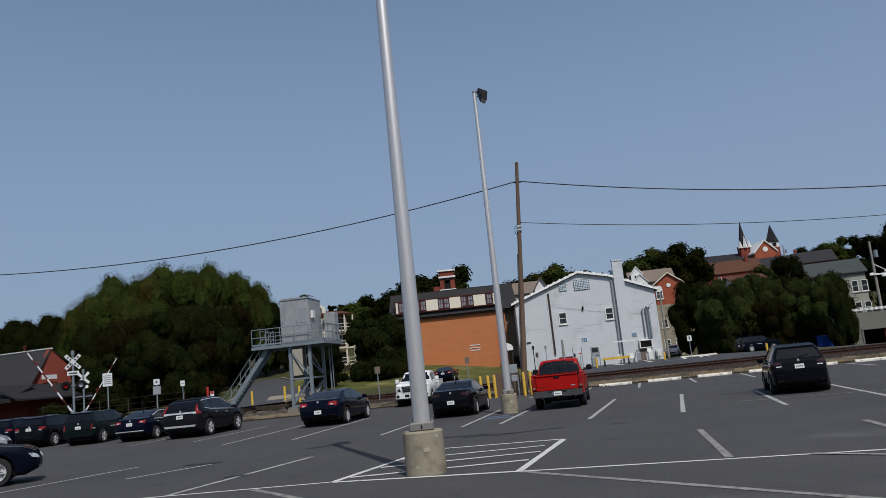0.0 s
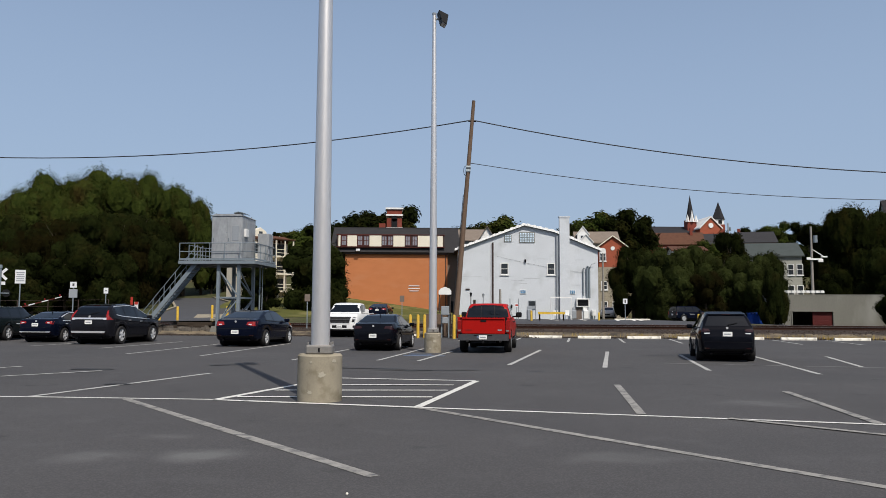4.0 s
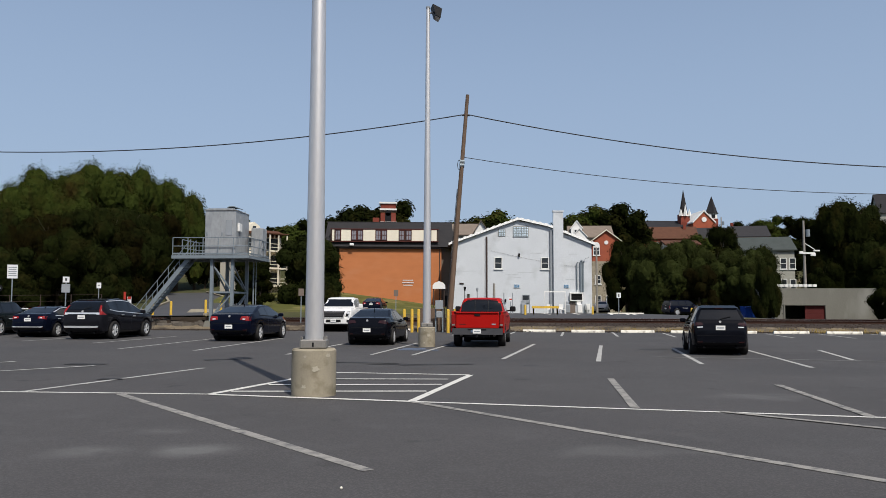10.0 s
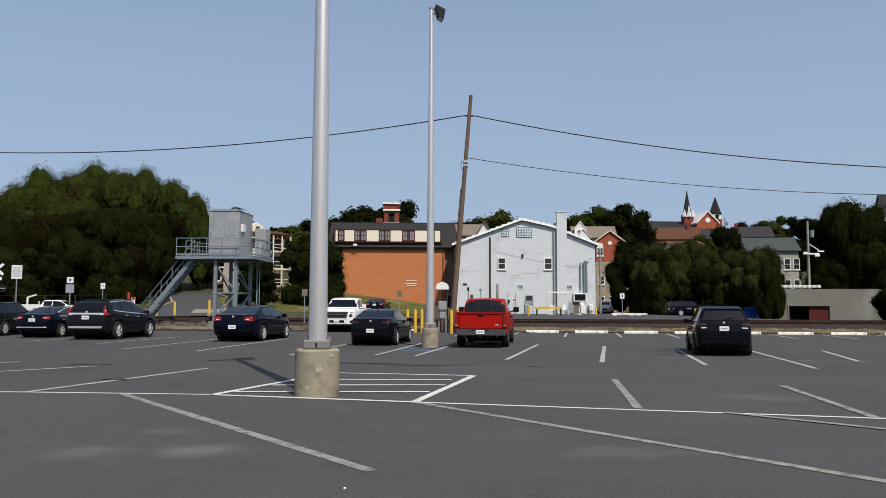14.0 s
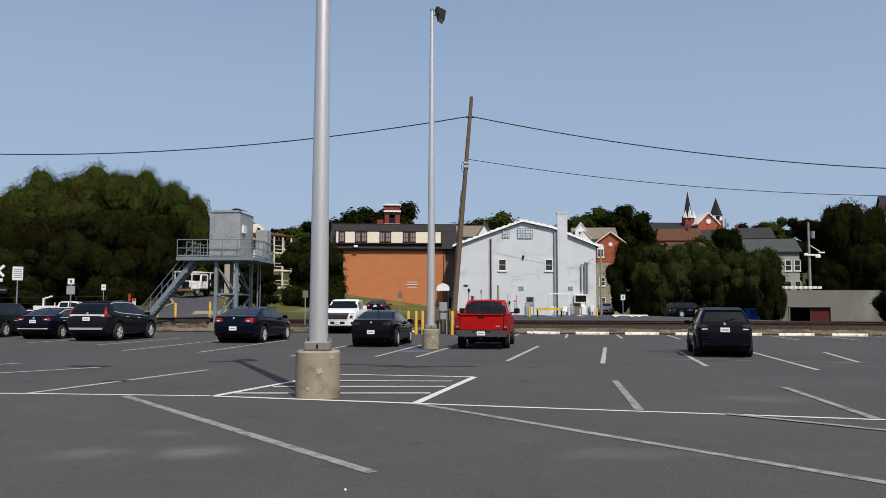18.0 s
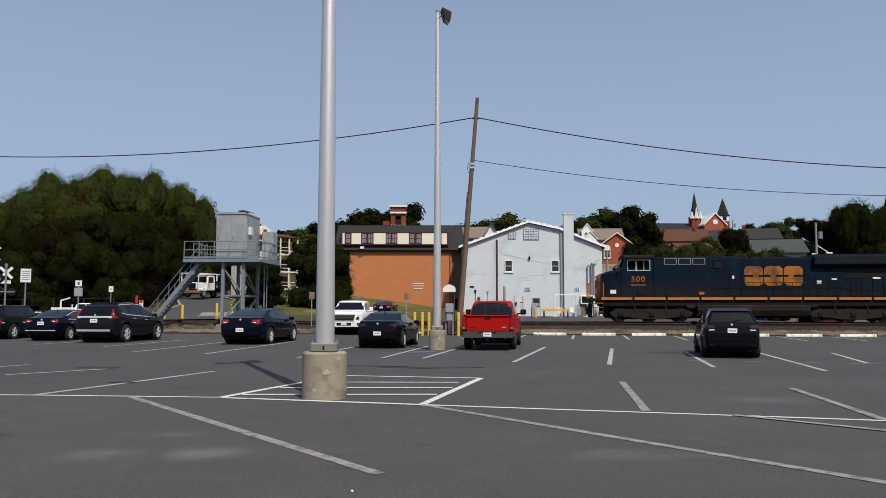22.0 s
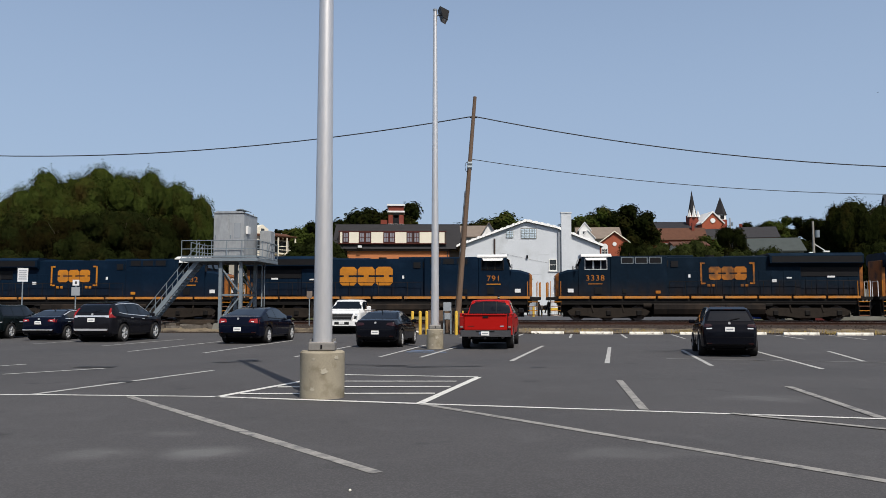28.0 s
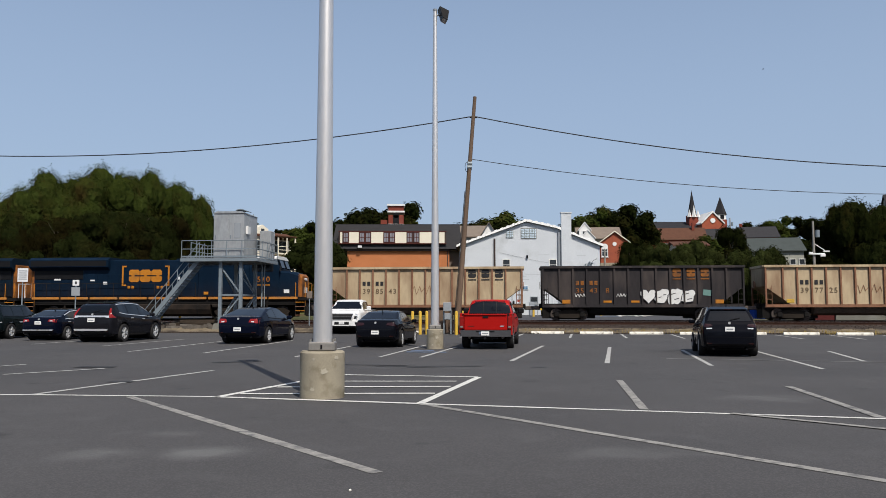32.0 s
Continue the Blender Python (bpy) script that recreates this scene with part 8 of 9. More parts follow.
loft(bm, [[(HW - 0.62 + 0.62 * k / n, y, HH + 0.12 + dz + 0.13 * math.sin(math.pi * (0.15 + 0.75 * k / n))) for y, dz in ((0.15, 0.0), (0.15, 0.05), (1.3, 0.05), (1.3, 0.0))] for k in range(n + 1)])
part("vent_hood", bm, "galv", housing, "curved vent hood on the lid")
for z in (0.35, 1.0, 1.75, 2.4):
    bm = bm_new()
    box(bm, (0, -0.014, z), (2 * HW - 0.1, 0.012, 0.018))
    part("sheet_seam", bm, "galv", housing)
bm = bm_new()
box(bm, (HW - 0.42, -0.03, 1.7), (0.42, 0.03, 0.95), bev=0.008)
part("cover_plate", bm, "sign_grey", housing, "paler cover plate")
bm = bm_new()
box(bm, (HW + 0.012, 1.2, 1.35), (0.02, 1.0, 2.2), bev=0.006)
part("side_door", bm, "bungalow", housing)
bm = bm_new()
box(bm, (HW + 0.06, 0.6, 1.75), (0.14, 0.5, 0.5), bev=0.02)
part("junction_box", bm, "white", housing, "pale box on the housing's side")
for x, y in ((-0.8, 0.2), (0.8, 0.2), (0.8, 2.2), (-0.8, 2.2)):
    bm = bm_new()
    rod(bm, (x, y, HH + 0.02), (x, y, HH + 0.2), 0.03)
    part("lifting_eye", bm, "galv", housing)
bm = bm_new()
box(bm, (0, 0, 0.95), (0.75, 0.9, 1.9), bev=0.03)
solid("relay_cabinet", bm, "bungalow", PF @ Matrix.Translation((2.0, 3.2, DECK + 0.14)), "tall pale relay cabinet on the steel platform", "cabinet")


# signs
def sign(x, y, z0, h, w, ph, label, mat="sign_white", post="galv", bars=(), text=None, turn=0.0, gap=0.0):
    s = thing("sign", pose(x, y, z0, 0, 0, turn), label, "sign", "signs")
    bm = bm_new()
    box(bm, (0, 0, h / 2), (0.06, 0.05, h))
    part("post", bm, post, s)
    bm = bm_new()
    box(bm, (0, -0.045, h - ph / 2), (w, 0.015, ph))
    pl = part("panel", bm, mat, s)
    for k, (bw, bz, bh, bmat) in enumerate(bars):
        bm = bm_new()
        box(bm, (0, -0.056, h - ph * bz), (w * bw, 0.008, bh))
        part("lettering_bar", bm, bmat, pl)
    return s


sign(-21.6, 45.5, 0.1, 3.68, 0.54, 0.78, "white rectangular notice sign on a steel post", bars=tuple((0.8 - 0.1 * (k % 2), 0.2 + 0.15 * k, 0.05, "sign_grey") for k in range(5)), turn=15)
sign(-19.06, 46.6, 0.1, 3.05, 0.36, 0.34, "small white arrow sign above a grey plate", bars=((0.3, 0.5, 0.16, "sign_dark"),), turn=10)
sign(-19.04, 46.55, 0.1, 2.62, 0.46, 0.5, "grey sign plate under the arrow sign", mat="sign_grey", turn=10)
sign(-23.6, 64, 0.8, 2.5, 0.34, 0.46, "small white sign at the wood's edge", bars=((0.5, 0.5, 0.1, "sign_grey"),), turn=15)
sign(-5.66, 48.9, 0.2, 2.35, 0.34, 0.45, "dark weathered sign by the track", mat="stucco_tan", turn=5)
sign(0.35, 62, 0.55, 2.2, 0.36, 0.5, "dull sign on a thin post by the brick building", mat="stucco_tan")
sign(21.5, 72, 0.72, 2.05, 0.42, 0.5, "white sign with a dark arrow in the yard", bars=((0.3, 0.5, 0.3, "sign_dark"),))
sign(12.55, 81, 0.7, 1.7, 0.42, 0.42, "small red and white notice by the white wall", mat="sign_white", bars=((0.7, 0.5, 0.16, "red"),))
post = thing("warning_post", Matrix.Translation((-21.17, 63.5, 0.5)) @ Matrix.Scale(1.08, 4), "orange warning post with a white plate", "post")
bm = bm_new()
box(bm, (-0.18, 0, 0.95), (0.16, 0.06, 1.9))
part("marker", bm, "red", post)
bm = bm_new()
box(bm, (0.16, 0, 1.0), (0.28, 0.04, 1.1))
part("plate", bm, "sign_white", post)
bm = bm_new()
box(bm, (0.16, -0.03, 1.45), (0.24, 0.02, 0.2))
part("red_band", bm, "red", post)
for k in range(9):
    s = k * 0.62
    bm = bm_new()
    box(bm, (0, 0, 0.1), (2.4 - 0.12 * (k % 3), 0.22, 0.2), rz((-1) ** k * (3 + 2 * (k % 4))), bev=0.015)
    p = Vector((-13.4 + 0.62 * (k % 5), 50.2 + 0.28 * (k % 3), 0.36 + 0.18 * (k // 5)))
    solid("old_tie", bm, "tie", Matrix.Translation(p) @ rz(-6).to_4x4(), "discarded dark wooden railway tie", "railway tie", "pile of old ties")

# a chain fence along the wood
fence = thing("mesh_fence", pose(0, 0, 0), "dark wire mesh fence before the wood", "fence")
for k in range(9):
    x = -47 + k * 2.6
    y = 70.5 + 0.06 * (x + 47)
    z = height(x, y)
    bm = bm_new()
    rod(bm, (x, y, z), (x, y, z + 1.7), 0.04, n=6)
    part("fence_post", bm, "dark_trim", fence)
for zz in (0.1, 0.6, 1.1, 1.65):
    bm = bm_new()
    run = [(-47 + k * 2.6, 70.5 + 0.156 * k) for k in range(9)]
    loft(bm, [[(x, y + a, height(x, y) + zz + b) for a, b in ((0.014, 0), (0, 0.014), (-0.014, 0), (0, -0.014))] for x, y in run])
    part("fence_wire", bm, "dark_trim", fence)

# railway station
station = thing("station_building", pose(-52.9, 75.6, 0, 0, 0, -18), "red station house with a big grey slate roof", "station")
bm = bm_new()
box(bm, (0, 5, 2.0), (24, 9, 3.6))
part("wall", bm, "brick_red", station)
bm = bm_new()
slab(bm, [(-13.5, -2.8, 3.05), (13.5, -2.8, 3.05), (13.5, -2.8, 3.25), (-13.5, -2.8, 3.25)], (0, 0.1, 0))
slab(bm, [(-13.4, -2.8, 3.2), (13.4, -2.8, 3.2), (12.4, 1.0, 4.5), (-12.4, 1.0, 4.5)], (0, 0, 0.14))
part("canopy_roof", bm, "slate", station, "low slate canopy round the station")
bm = bm_new()
slab(bm, [(-11.6, 1.0, 4.4), (11.6, 1.0, 4.4), (9.8, 5.5, 8.2), (-9.8, 5.5, 8.2)], (0, 0.2, 0.06))
slab(bm, [(-11.6, 10.0, 4.4), (11.6, 10.0, 4.4), (9.8, 5.6, 8.2), (-9.8, 5.6, 8.2)], (0, -0.2, 0.06))
part("main_roof", bm, "shingle", station, "steep grey slate roof")
bm = bm_new()
loft(bm, [[(10.9, 1.4, 4.4), (10.9, 9.6, 4.4), (9.75, 5.5, 8.3)], [(10.6, 1.4, 4.4), (10.6, 9.6, 4.4), (9.45, 5.5, 8.3)]])
part("gable_end", bm, "brick_red", station)
bm = bm_new()
box(bm, (0, 5.55, 8.28), (19.8, 0.25, 0.12))
part("ridge_cap", bm, "white", station)
dorm = gable_house(pose(-52.9, 75.6, 0, 0, 0, -18) @ Matrix.Translation((0.9, 1.5, 4.3)), 4.4, 3.2, 1.25, 3.1, "brick_red", "slate", "red gabled dormer with an arched window on the station", "dormer", "dormer", over=0.3)
bm = bm_new()
box(bm, (0, -0.03, 0.75), (1.5, 0.08, 0.7))
part("window", bm, "pane", dorm)
bm = bm_new()
disc(bm, (0, -0.04, 1.35), 0.45, "y", 0.06)
part("arch", bm, "dark_trim", dorm)
bm = bm_new()
box(bm, (0, -0.07, 0.75), (0.1, 0.06, 0.7)), box(bm, (0, -0.07, 0.75), (1.5, 0.06, 0.08))
part("glazing_bar", bm, "cream", dorm)
for x in (-11, -6.5, -2, 2.5, 7, 11.5):
    bm = bm_new()
    box(bm, (x, -2.4, 1.6), (0.22, 0.22, 3.1))
    part("canopy_post", bm, "dark_trim", station)
bm = bm_new()
slab(bm, [(11.0, -2.8, 4.5), (14.4, -2.8, 3.1), (14.4, 12.8, 3.1), (11.0, 12.8, 4.5)], (0, 0, 0.16))
part("end_canopy", bm, "slate", station, "low slate canopy round the station")
bm = bm_new()
box(bm, (11.2, 3.9, 5.3), (0.12, 1.8, 0.42))
part("name_board", bm, "sign_white", station)

# level crossing: mast with crossbuck and lamps, and two arms
def crossing_mast(m, label, up=0.0):
    c = thing("crossing_signal", m, label, "crossing signal", "crossing signals")
    bm = bm_new()
    rod(bm, (0, 0, 0), (0, 0, 4.55 + up), 0.075, n=12)
    part("mast", bm, "galv", c)
    for a in (-45, 45):
        bm = bm_new()
        box(bm, (0, -0.1 - (0.02 if a > 0 else 0), 4.1 + up), (1.25, 0.02, 0.21), ry(a))
        blade = part("crossbuck_blade", bm, "sign_white", c)
        for k in (-0.42, -0.2, 0.2, 0.42):
            bm = bm_new()
            box(bm, Vector((0, -0.13, 4.1 + up)) + ry(a) @ Vector((k, 0, 0)), (0.12, 0.01, 0.12), ry(a))
            part("letter_bar", bm, "sign_dark", blade)
    bm = bm_new()
    box(bm, (0, -0.11, 3.35 + up), (0.72, 0.02, 0.26))
    pl = part("track_plate", bm, "sign_white", c)
    bm = bm_new()
    box(bm, (0, -0.125, 3.35 + up), (0.5, 0.008, 0.1))
    part("letter_bar", bm, "sign_dark", pl)
    bm = bm_new()
    box(bm, (0, -0.06, 2.55 + up), (1.3, 0.06, 0.08))
    part("lamp_arm", bm, "galv", c)
    for s in (-1, 1):
        bm = bm_new()
        disc(bm, (s * 0.45, -0.12, 2.55 + up), 0.31, "y", 0.03, 20)
        t = part("lamp_target", bm, "black", c)
        bm = bm_new()
        disc(bm, (s * 0.45, -0.2, 2.55 + up), 0.15, "y", 0.14, 16)
        part("lens", bm, "tail" if s < 0 else "headlamp", t)
        bm = bm_new()
        n = 10
        loft(bm, [[(s * 0.45 + q * math.cos(math.pi * k / n), yy, 2.55 + up + q * math.sin(math.pi * k / n)) for q, yy in ((0.17, -0.14), (0.19, -0.14), (0.19, -0.42), (0.17, -0.42))] for k in range(n + 1)])
        part("hood", bm, "black", t)
    bm = bm_new()
    box(bm, (0, 0, 0.95), (0.5, 0.45, 0.75), bev=0.03)
    part("gate_box", bm, "galv", c)
    bm = bm_new()
    rod(bm, (0, 0, 4.55 + up), (0, 0, 4.85 + up), 0.12, 0.1, n=12)
    part("bell", bm, "galv", c)
    return c


def gate_arm(m, length, label):
    """A striped arm that turns about its own origin; it lies along +x."""
    g = thing("gate_arm", m, label, "barrier", "crossing gates")
    n = int(length / 0.62)
    for k in range(n):
        bm = bm_new()
        x0, x1 = 0.5 + (length - 0.5) * k / n, 0.5 + (length - 0.5) * (k + 1) / n
        h0, h1 = 0.11 - 0.05 * k / n, 0.11 - 0.05 * (k + 1) / n
        loft(bm, [[(x0, -0.02, -h0 / 2), (x0, 0.02, -h0 / 2), (x0, 0.02, h0 / 2), (x0, -0.02, h0 / 2)], [(x1, -0.02, -h1 / 2), (x1, 0.02, -h1 / 2), (x1, 0.02, h1 / 2), (x1, -0.02, h1 / 2)]])
        part("stripe", bm, "gate_red" if k % 2 else "sign_white", g)
    for dy in (-0.25, 0.25):
        bm = bm_new()
        beam(bm, (-0.7, dy, -0.05), (0.6, dy * 0.2, 0), 0.04, 0.1)
        part("counterweight_arm", bm, "galv", g)
    for x in (length * 0.45, length * 0.75, length - 0.1):
        bm = bm_new()
        box(bm, (x, -0.03, 0.14), (0.1, 0.08, 0.12), bev=0.02)
        part("arm_lamp", bm, "tail", g)
    return g


CROSS_1, CROSS_2 = (-25.9, 50.0, 0.2), (-32.2, 64.5, 0.3)
crossing_mast(pose(*CROSS_1, 0, 0, 25), "white crossbuck and flashing lamps at the level crossing", 0.65)
crossing_mast(pose(*CROSS_2, 0, 0, 205), "far crossbuck of the level crossing seen from behind")
GATE_1 = (CROSS_1[0], CROSS_1[1] + 0.35, CROSS_1[2] + 1.05)
GATE_2 = (CROSS_2[0], CROSS_2[1] - 0.35, CROSS_2[2] + 0.9)
gate_near = gate_arm(pose(*GATE_1), 6.4, "red and white striped crossing arm coming down")
gate_far = gate_arm(pose(*GATE_2), 5.6, "far red and white crossing arm coming down")


# ---------------- the train ----------------
def strip_text(name, body, size, m, mat, parent, label=""):
    """Lettering in the built-in font, as a thin mesh."""
    cu = bpy.data.curves.new(name, "FONT")
    cu.body, cu.size, cu.extrude, cu.align_x, cu.align_y = body, size, 0.004, "CENTER", "CENTER"
    cu.offset = size * 0.012
    ob = new(name, cu)
    dg = bpy.context.evaluated_depsgraph_get()
    me = bpy.data.meshes.new_from_object(ob.evaluated_get(dg))
    bpy.data.objects.remove(ob)
    me.materials.clear()
    me.materials.append(M[mat])
    t = new(name, me)
    t.parent, t.matrix_basis = parent, m
    if label:
        t["label"] = label
    return t


def ladder_rail(bm, x, y, z0, z1):
    rod(bm, (x, y, z0), (x, y, z1), 0.025, n=6)


def railway_wheel_mesh(r):
    bm = bm_new()
    n = 22
    prof = [(0.05, -0.05), (r * 0.8, -0.05), (r * 0.84, -0.07), (r, -0.07), (r, 0.04), (r * 1.03, 0.06), (r * 1.03, 0.07), (0.05, 0.07)]
    loft(bm, [[(q * math.cos(2 * math.pi * k / n), yy, q * math.sin(2 * math.pi * k / n)) for q, yy in prof] for k in range(n + 1)], caps=False)
    rod(bm, (0, -0.16, 0), (0, 0.1, 0), r * 0.24, n=10)
    ob = part("wheel_proto", bm, "wheel_steel", None, smooth=True)
    me = ob.data
    bpy.data.objects.remove(ob)
    return me


LOCO_WHEEL, CAR_WHEEL = railway_wheel_mesh(0.53), railway_wheel_mesh(0.42)


def bogie(parent, x, axles, wheel_me, r, half=1.12):
    b = new("bogie")
    b.parent, b.matrix_basis = parent, Matrix.Translation((x, 0, 0))
    span = axles[-1] - axles[0]
    for s in (-1, 1):
        bm = bm_new()
        if len(axles) == 3:
            slab(bm, [(-span / 2 - 0.75, s * half, r + 0.12), (-span / 2 - 0.55, s * half, r - 0.16), (-span / 2 + 0.55, s * half, r - 0.2), (-0.7, s * half, r - 0.32), (0.7, s * half, r - 0.32), (span / 2 - 0.55, s * half, r - 0.2), (span / 2 + 0.55, s * half, r - 0.16), (span / 2 + 0.75, s * half, r + 0.12), (span / 2 + 0.3, s * half, r + 0.36), (-span / 2 - 0.3, s * half, r + 0.36)], (0, s * 0.14, 0))
        else:
            slab(bm, [(-span / 2 - 0.35, s * half, r + 0.1), (-span / 2 - 0.2, s * half, r - 0.16), (-0.4, s * half, r - 0.25), (0.4, s * half, r - 0.25), (span / 2 + 0.2, s * half, r - 0.16), (span / 2 + 0.35, s * half, r + 0.1), (0.3, s * half, r + 0.34), (-0.3, s * half, r + 0.34)], (0, s * 0.13, 0))
        part("side_frame", bm, "truck_grime", b, "dusty cast side frame")
        for a in axles:
            bm = bm_new()
            box(bm, (a, s * (half + 0.13), r), (0.36, 0.16, 0.36), bev=0.05)
            part("axle_box", bm, "loco_black", b)
            o = shared("wheel", wheel_me, b, Matrix.Translation((a, s * 0.76, r)) @ (Matrix() if s < 0 else rz(180).to_4x4()))
        if len(axles) == 3:
            for a in (-span / 4, span / 4):
                bm = bm_new()
                rod(bm, (a, s * (half + 0.12), r + 0.05), (a + 0.12, s * (half + 0.12), r + 0.62), 0.07, n=8)
                part("damper", bm, "truck_grime", b)
    # oversized block, also fills the gap between the wheels that shade makes black
    bm = bm_new()
    box(bm, (0, 0, r + 0.2), (span + 1.9, 1.3, 0.95)), box(bm, (0, 0, r - 0.2), (span - 0.2, 1.9, 0.3))
    part("bolster", bm, "loco_black", b)
    return b


def build_loco(blue, m, label):
    """A six-axle freight locomotive; local +x is its front, z 0 the rail head."""
    L = thing("locomotive", m, label, "locomotive", "locomotives of the train")
    bm = bm_new()
    box(bm, (0, 0, 1.42), (20.6, 2.7, 0.36), bev=0.02)
    part("frame", bm, "loco_black", L)
    for s in (-1, 1):
        for k in range(9):
            bm = bm_new()
            box(bm, (-9.08 + 2.27 * k, s * 1.44, 1.62), (2.12, 0.10, 0.17))
            part("sill_stripe", bm, "loco_sill", L, "yellow sill stripe")
        bm = bm_new()
        box(bm, (0.0, s * 1.2, 1.685), (20.4, 0.55, 0.03))
        part("walkway", bm, "loco_black", L)
    # long hood with doors
    bm = bm_new()
    box(bm, (-0.2, 0, 3.07), (12.4, 2.3, 2.74), bev=0.05)
    part("long_hood", bm, blue, L)
    for s in (-1, 1):
        for k in range(9):
            bm = bm_new()
            box(bm, (-5.6 + 0.82 * k, s * 1.16, 2.62), (0.76, 0.03, 1.6), bev=0.01)
            part("hood_door", bm, blue, L)
        for k in range(4):
            bm = bm_new()
            box(bm, (2.8 + 0.72 * k, s * 1.165, 3.98), (0.56, 0.03, 0.42))
            f = part("hood_louvre", bm, "grille", L)
    # equipment cabin behind the driver's cab: full width
    bm = bm_new()
    box(bm, (4.6, 0, 3.1), (3.9, 2.86, 2.82), bev=0.05)
    part("equipment_cabin", bm, blue, L)
    for s in (-1, 1):
        for k in range(3):
            bm = bm_new()
            box(bm, (3.45 + 0.96 * k, s * 1.44, 4.2), (0.86, 0.04, 0.46))
            bg = part("grille_frame", bm, "galv" if blue == "loco_blue_old" else blue, L)
            bm = bm_new()
            box(bm, (3.45 + 0.96 * k, s * 1.455, 4.2), (0.76, 0.03, 0.38))
            part("blower_grille", bm, "grille", bg)
    # radiator end
    bm = bm_new()
    box(bm, (-8.15, 0, 2.75), (4.3, 2.1, 2.1), bev=0.04)
    part("radiator_cabin", bm, blue, L)
    bm = bm_new()
    slab(bm, [(-10.45, -1.5, 3.95), (-10.45, -1.05, 3.66), (-10.45, 1.05, 3.66), (-10.45, 1.5, 3.95), (-10.45, 1.5, 4.46), (-10.45, 1.2, 4.66), (-10.45, -1.2, 4.66), (-10.45, -1.5, 4.46)], (6.2, 0, 0))
    part("radiator_wing", bm, blue, L, "overhanging radiator top")
    for s in (-1, 1):
        bm = bm_new()
        slab(bm, [(-10.2, s * 1.07, 3.05), (-5.9, s * 1.07, 3.05), (-5.9, s * 1.07, 3.7), (-10.2, s * 1.07, 3.7)], (0, s * 0.02, 0))
        part("radiator_grille", bm, "grille", L)
        for k in range(6):
            bm = bm_new()
            box(bm, (-9.9 + 0.72 * k, s * 1.07, 2.4), (0.64, 0.03, 1.2), bev=0.01)
            part("hood_door", bm, blue, L)
        bm = bm_new()
        slab(bm, [(-10.33, s * 1.49, 4.0), (-4.4, s * 1.49, 4.0), (-4.4, s * 1.49, 4.42), (-10.33, s * 1.49, 4.42)], (0, s * 0.02, 0))
        part("intake_screen", bm, "grille", L)
    bm = bm_new()
    box(bm, (-10.42, 0, 2.9), (0.25, 2.0, 2.5), bev=0.03)
    part("rear_end", bm, "loco_orange", L, "grimy orange rear end plate")
    # driver's cab and nose
    old = blue == "loco_blue_old"
    bm = bm_new()
    slab(bm, [(6.55, -1.46, 1.7), (8.75, -1.46, 1.7), (8.75, -1.46, 3.7), (8.45, -1.46, 4.5), (6.55, -1.46, 4.5)], (0, 2.92, 0))
    cabp = part("cab", bm, blue, L)
    bm = bm_new()
    loft(bm, [[(x, y, z) for y, z in ((-1.5, 4.46), (1.5, 4.46), (1.5, 4.54), (1.0, 4.70), (-1.0, 4.70), (-1.5, 4.54))] for x in (6.45, 8.55)])
    part("cab_roof", bm, "white", cabp, "sun-bleached white cab roof")
    for s in (-1, 1):
        for x, w in ((6.98, 0.36), (7.45, 0.42), (8.02, 0.5)):
            bm = bm_new()
            box(bm, (x, s * 1.475, 3.92), (w + 0.1, 0.03, 0.74))
            fr = part("window_frame", bm, "chrome" if old else "loco_black", cabp)
            bm = bm_new()
            box(bm, (x, s * 1.495, 3.92), (w, 0.02, 0.62))
            part("pane", bm, "car_glass", fr)
        bm = bm_new()
        slab(bm, [(6.8, s * 1.5, 4.36), (8.3, s * 1.5, 4.36), (8.2, s * 1.78, 4.2), (6.9, s * 1.78, 4.2)], (0, 0, 0.03))
        part("sun_visor", bm, "white", cabp)
        bm = bm_new()
        box(bm, (8.9, s * 1.62, 3.75), (0.06, 0.2, 0.4))
        part("mirror", bm, "black", cabp)
        bm = bm_new()
        box(bm, (7.4, s * 1.49, 2.1), (0.5, 0.03, 0.5))
        part("cab_vent", bm, "grille", cabp)
        bm = bm_new()
        box(bm, (8.6, s * 0.62, 4.06), (0.3, 0.8, 0.6), ry(-20))
        part("windscreen", bm, "car_glass", cabp)
    bm = bm_new()
    loft(bm, [[(x, y, z) for y, z in ((-w, 1.7), (w, 1.7), (w, zt - 0.15), (w - 0.2, zt), (-w + 0.2, zt), (-w, zt - 0.15))] for x, w, zt in ((8.75, 1.4, 3.62), (9.5, 1.3, 3.56), (10.15, 1.1, 3.36))])
    part("nose", bm, blue, L, smooth=False)
    bm = bm_new()
    loft(bm, [[(x, y, z) for y, z in ((-w, 1.7), (w, 1.7), (w, zt - 0.15), (w - 0.2, zt), (-w + 0.2, zt), (-w, zt - 0.15))] for x, w, zt in ((10.1, 1.13, 3.40), (10.32, 0.95, 3.22))])
    part("nose_front", bm, "loco_orange", L, "grimy orange nose front")
    bm = bm_new()
    box(bm, (10.36, 0, 2.2), (0.1, 0.4, 0.4))
    part("nose_plate", bm, "sign_white", L)
    for sy in (-0.18, 0.18):
        bm = bm_new()
        disc(bm, (10.35, sy, 3.0), 0.1, "x", 0.1)
        part("headlight", bm, "headlamp", L)
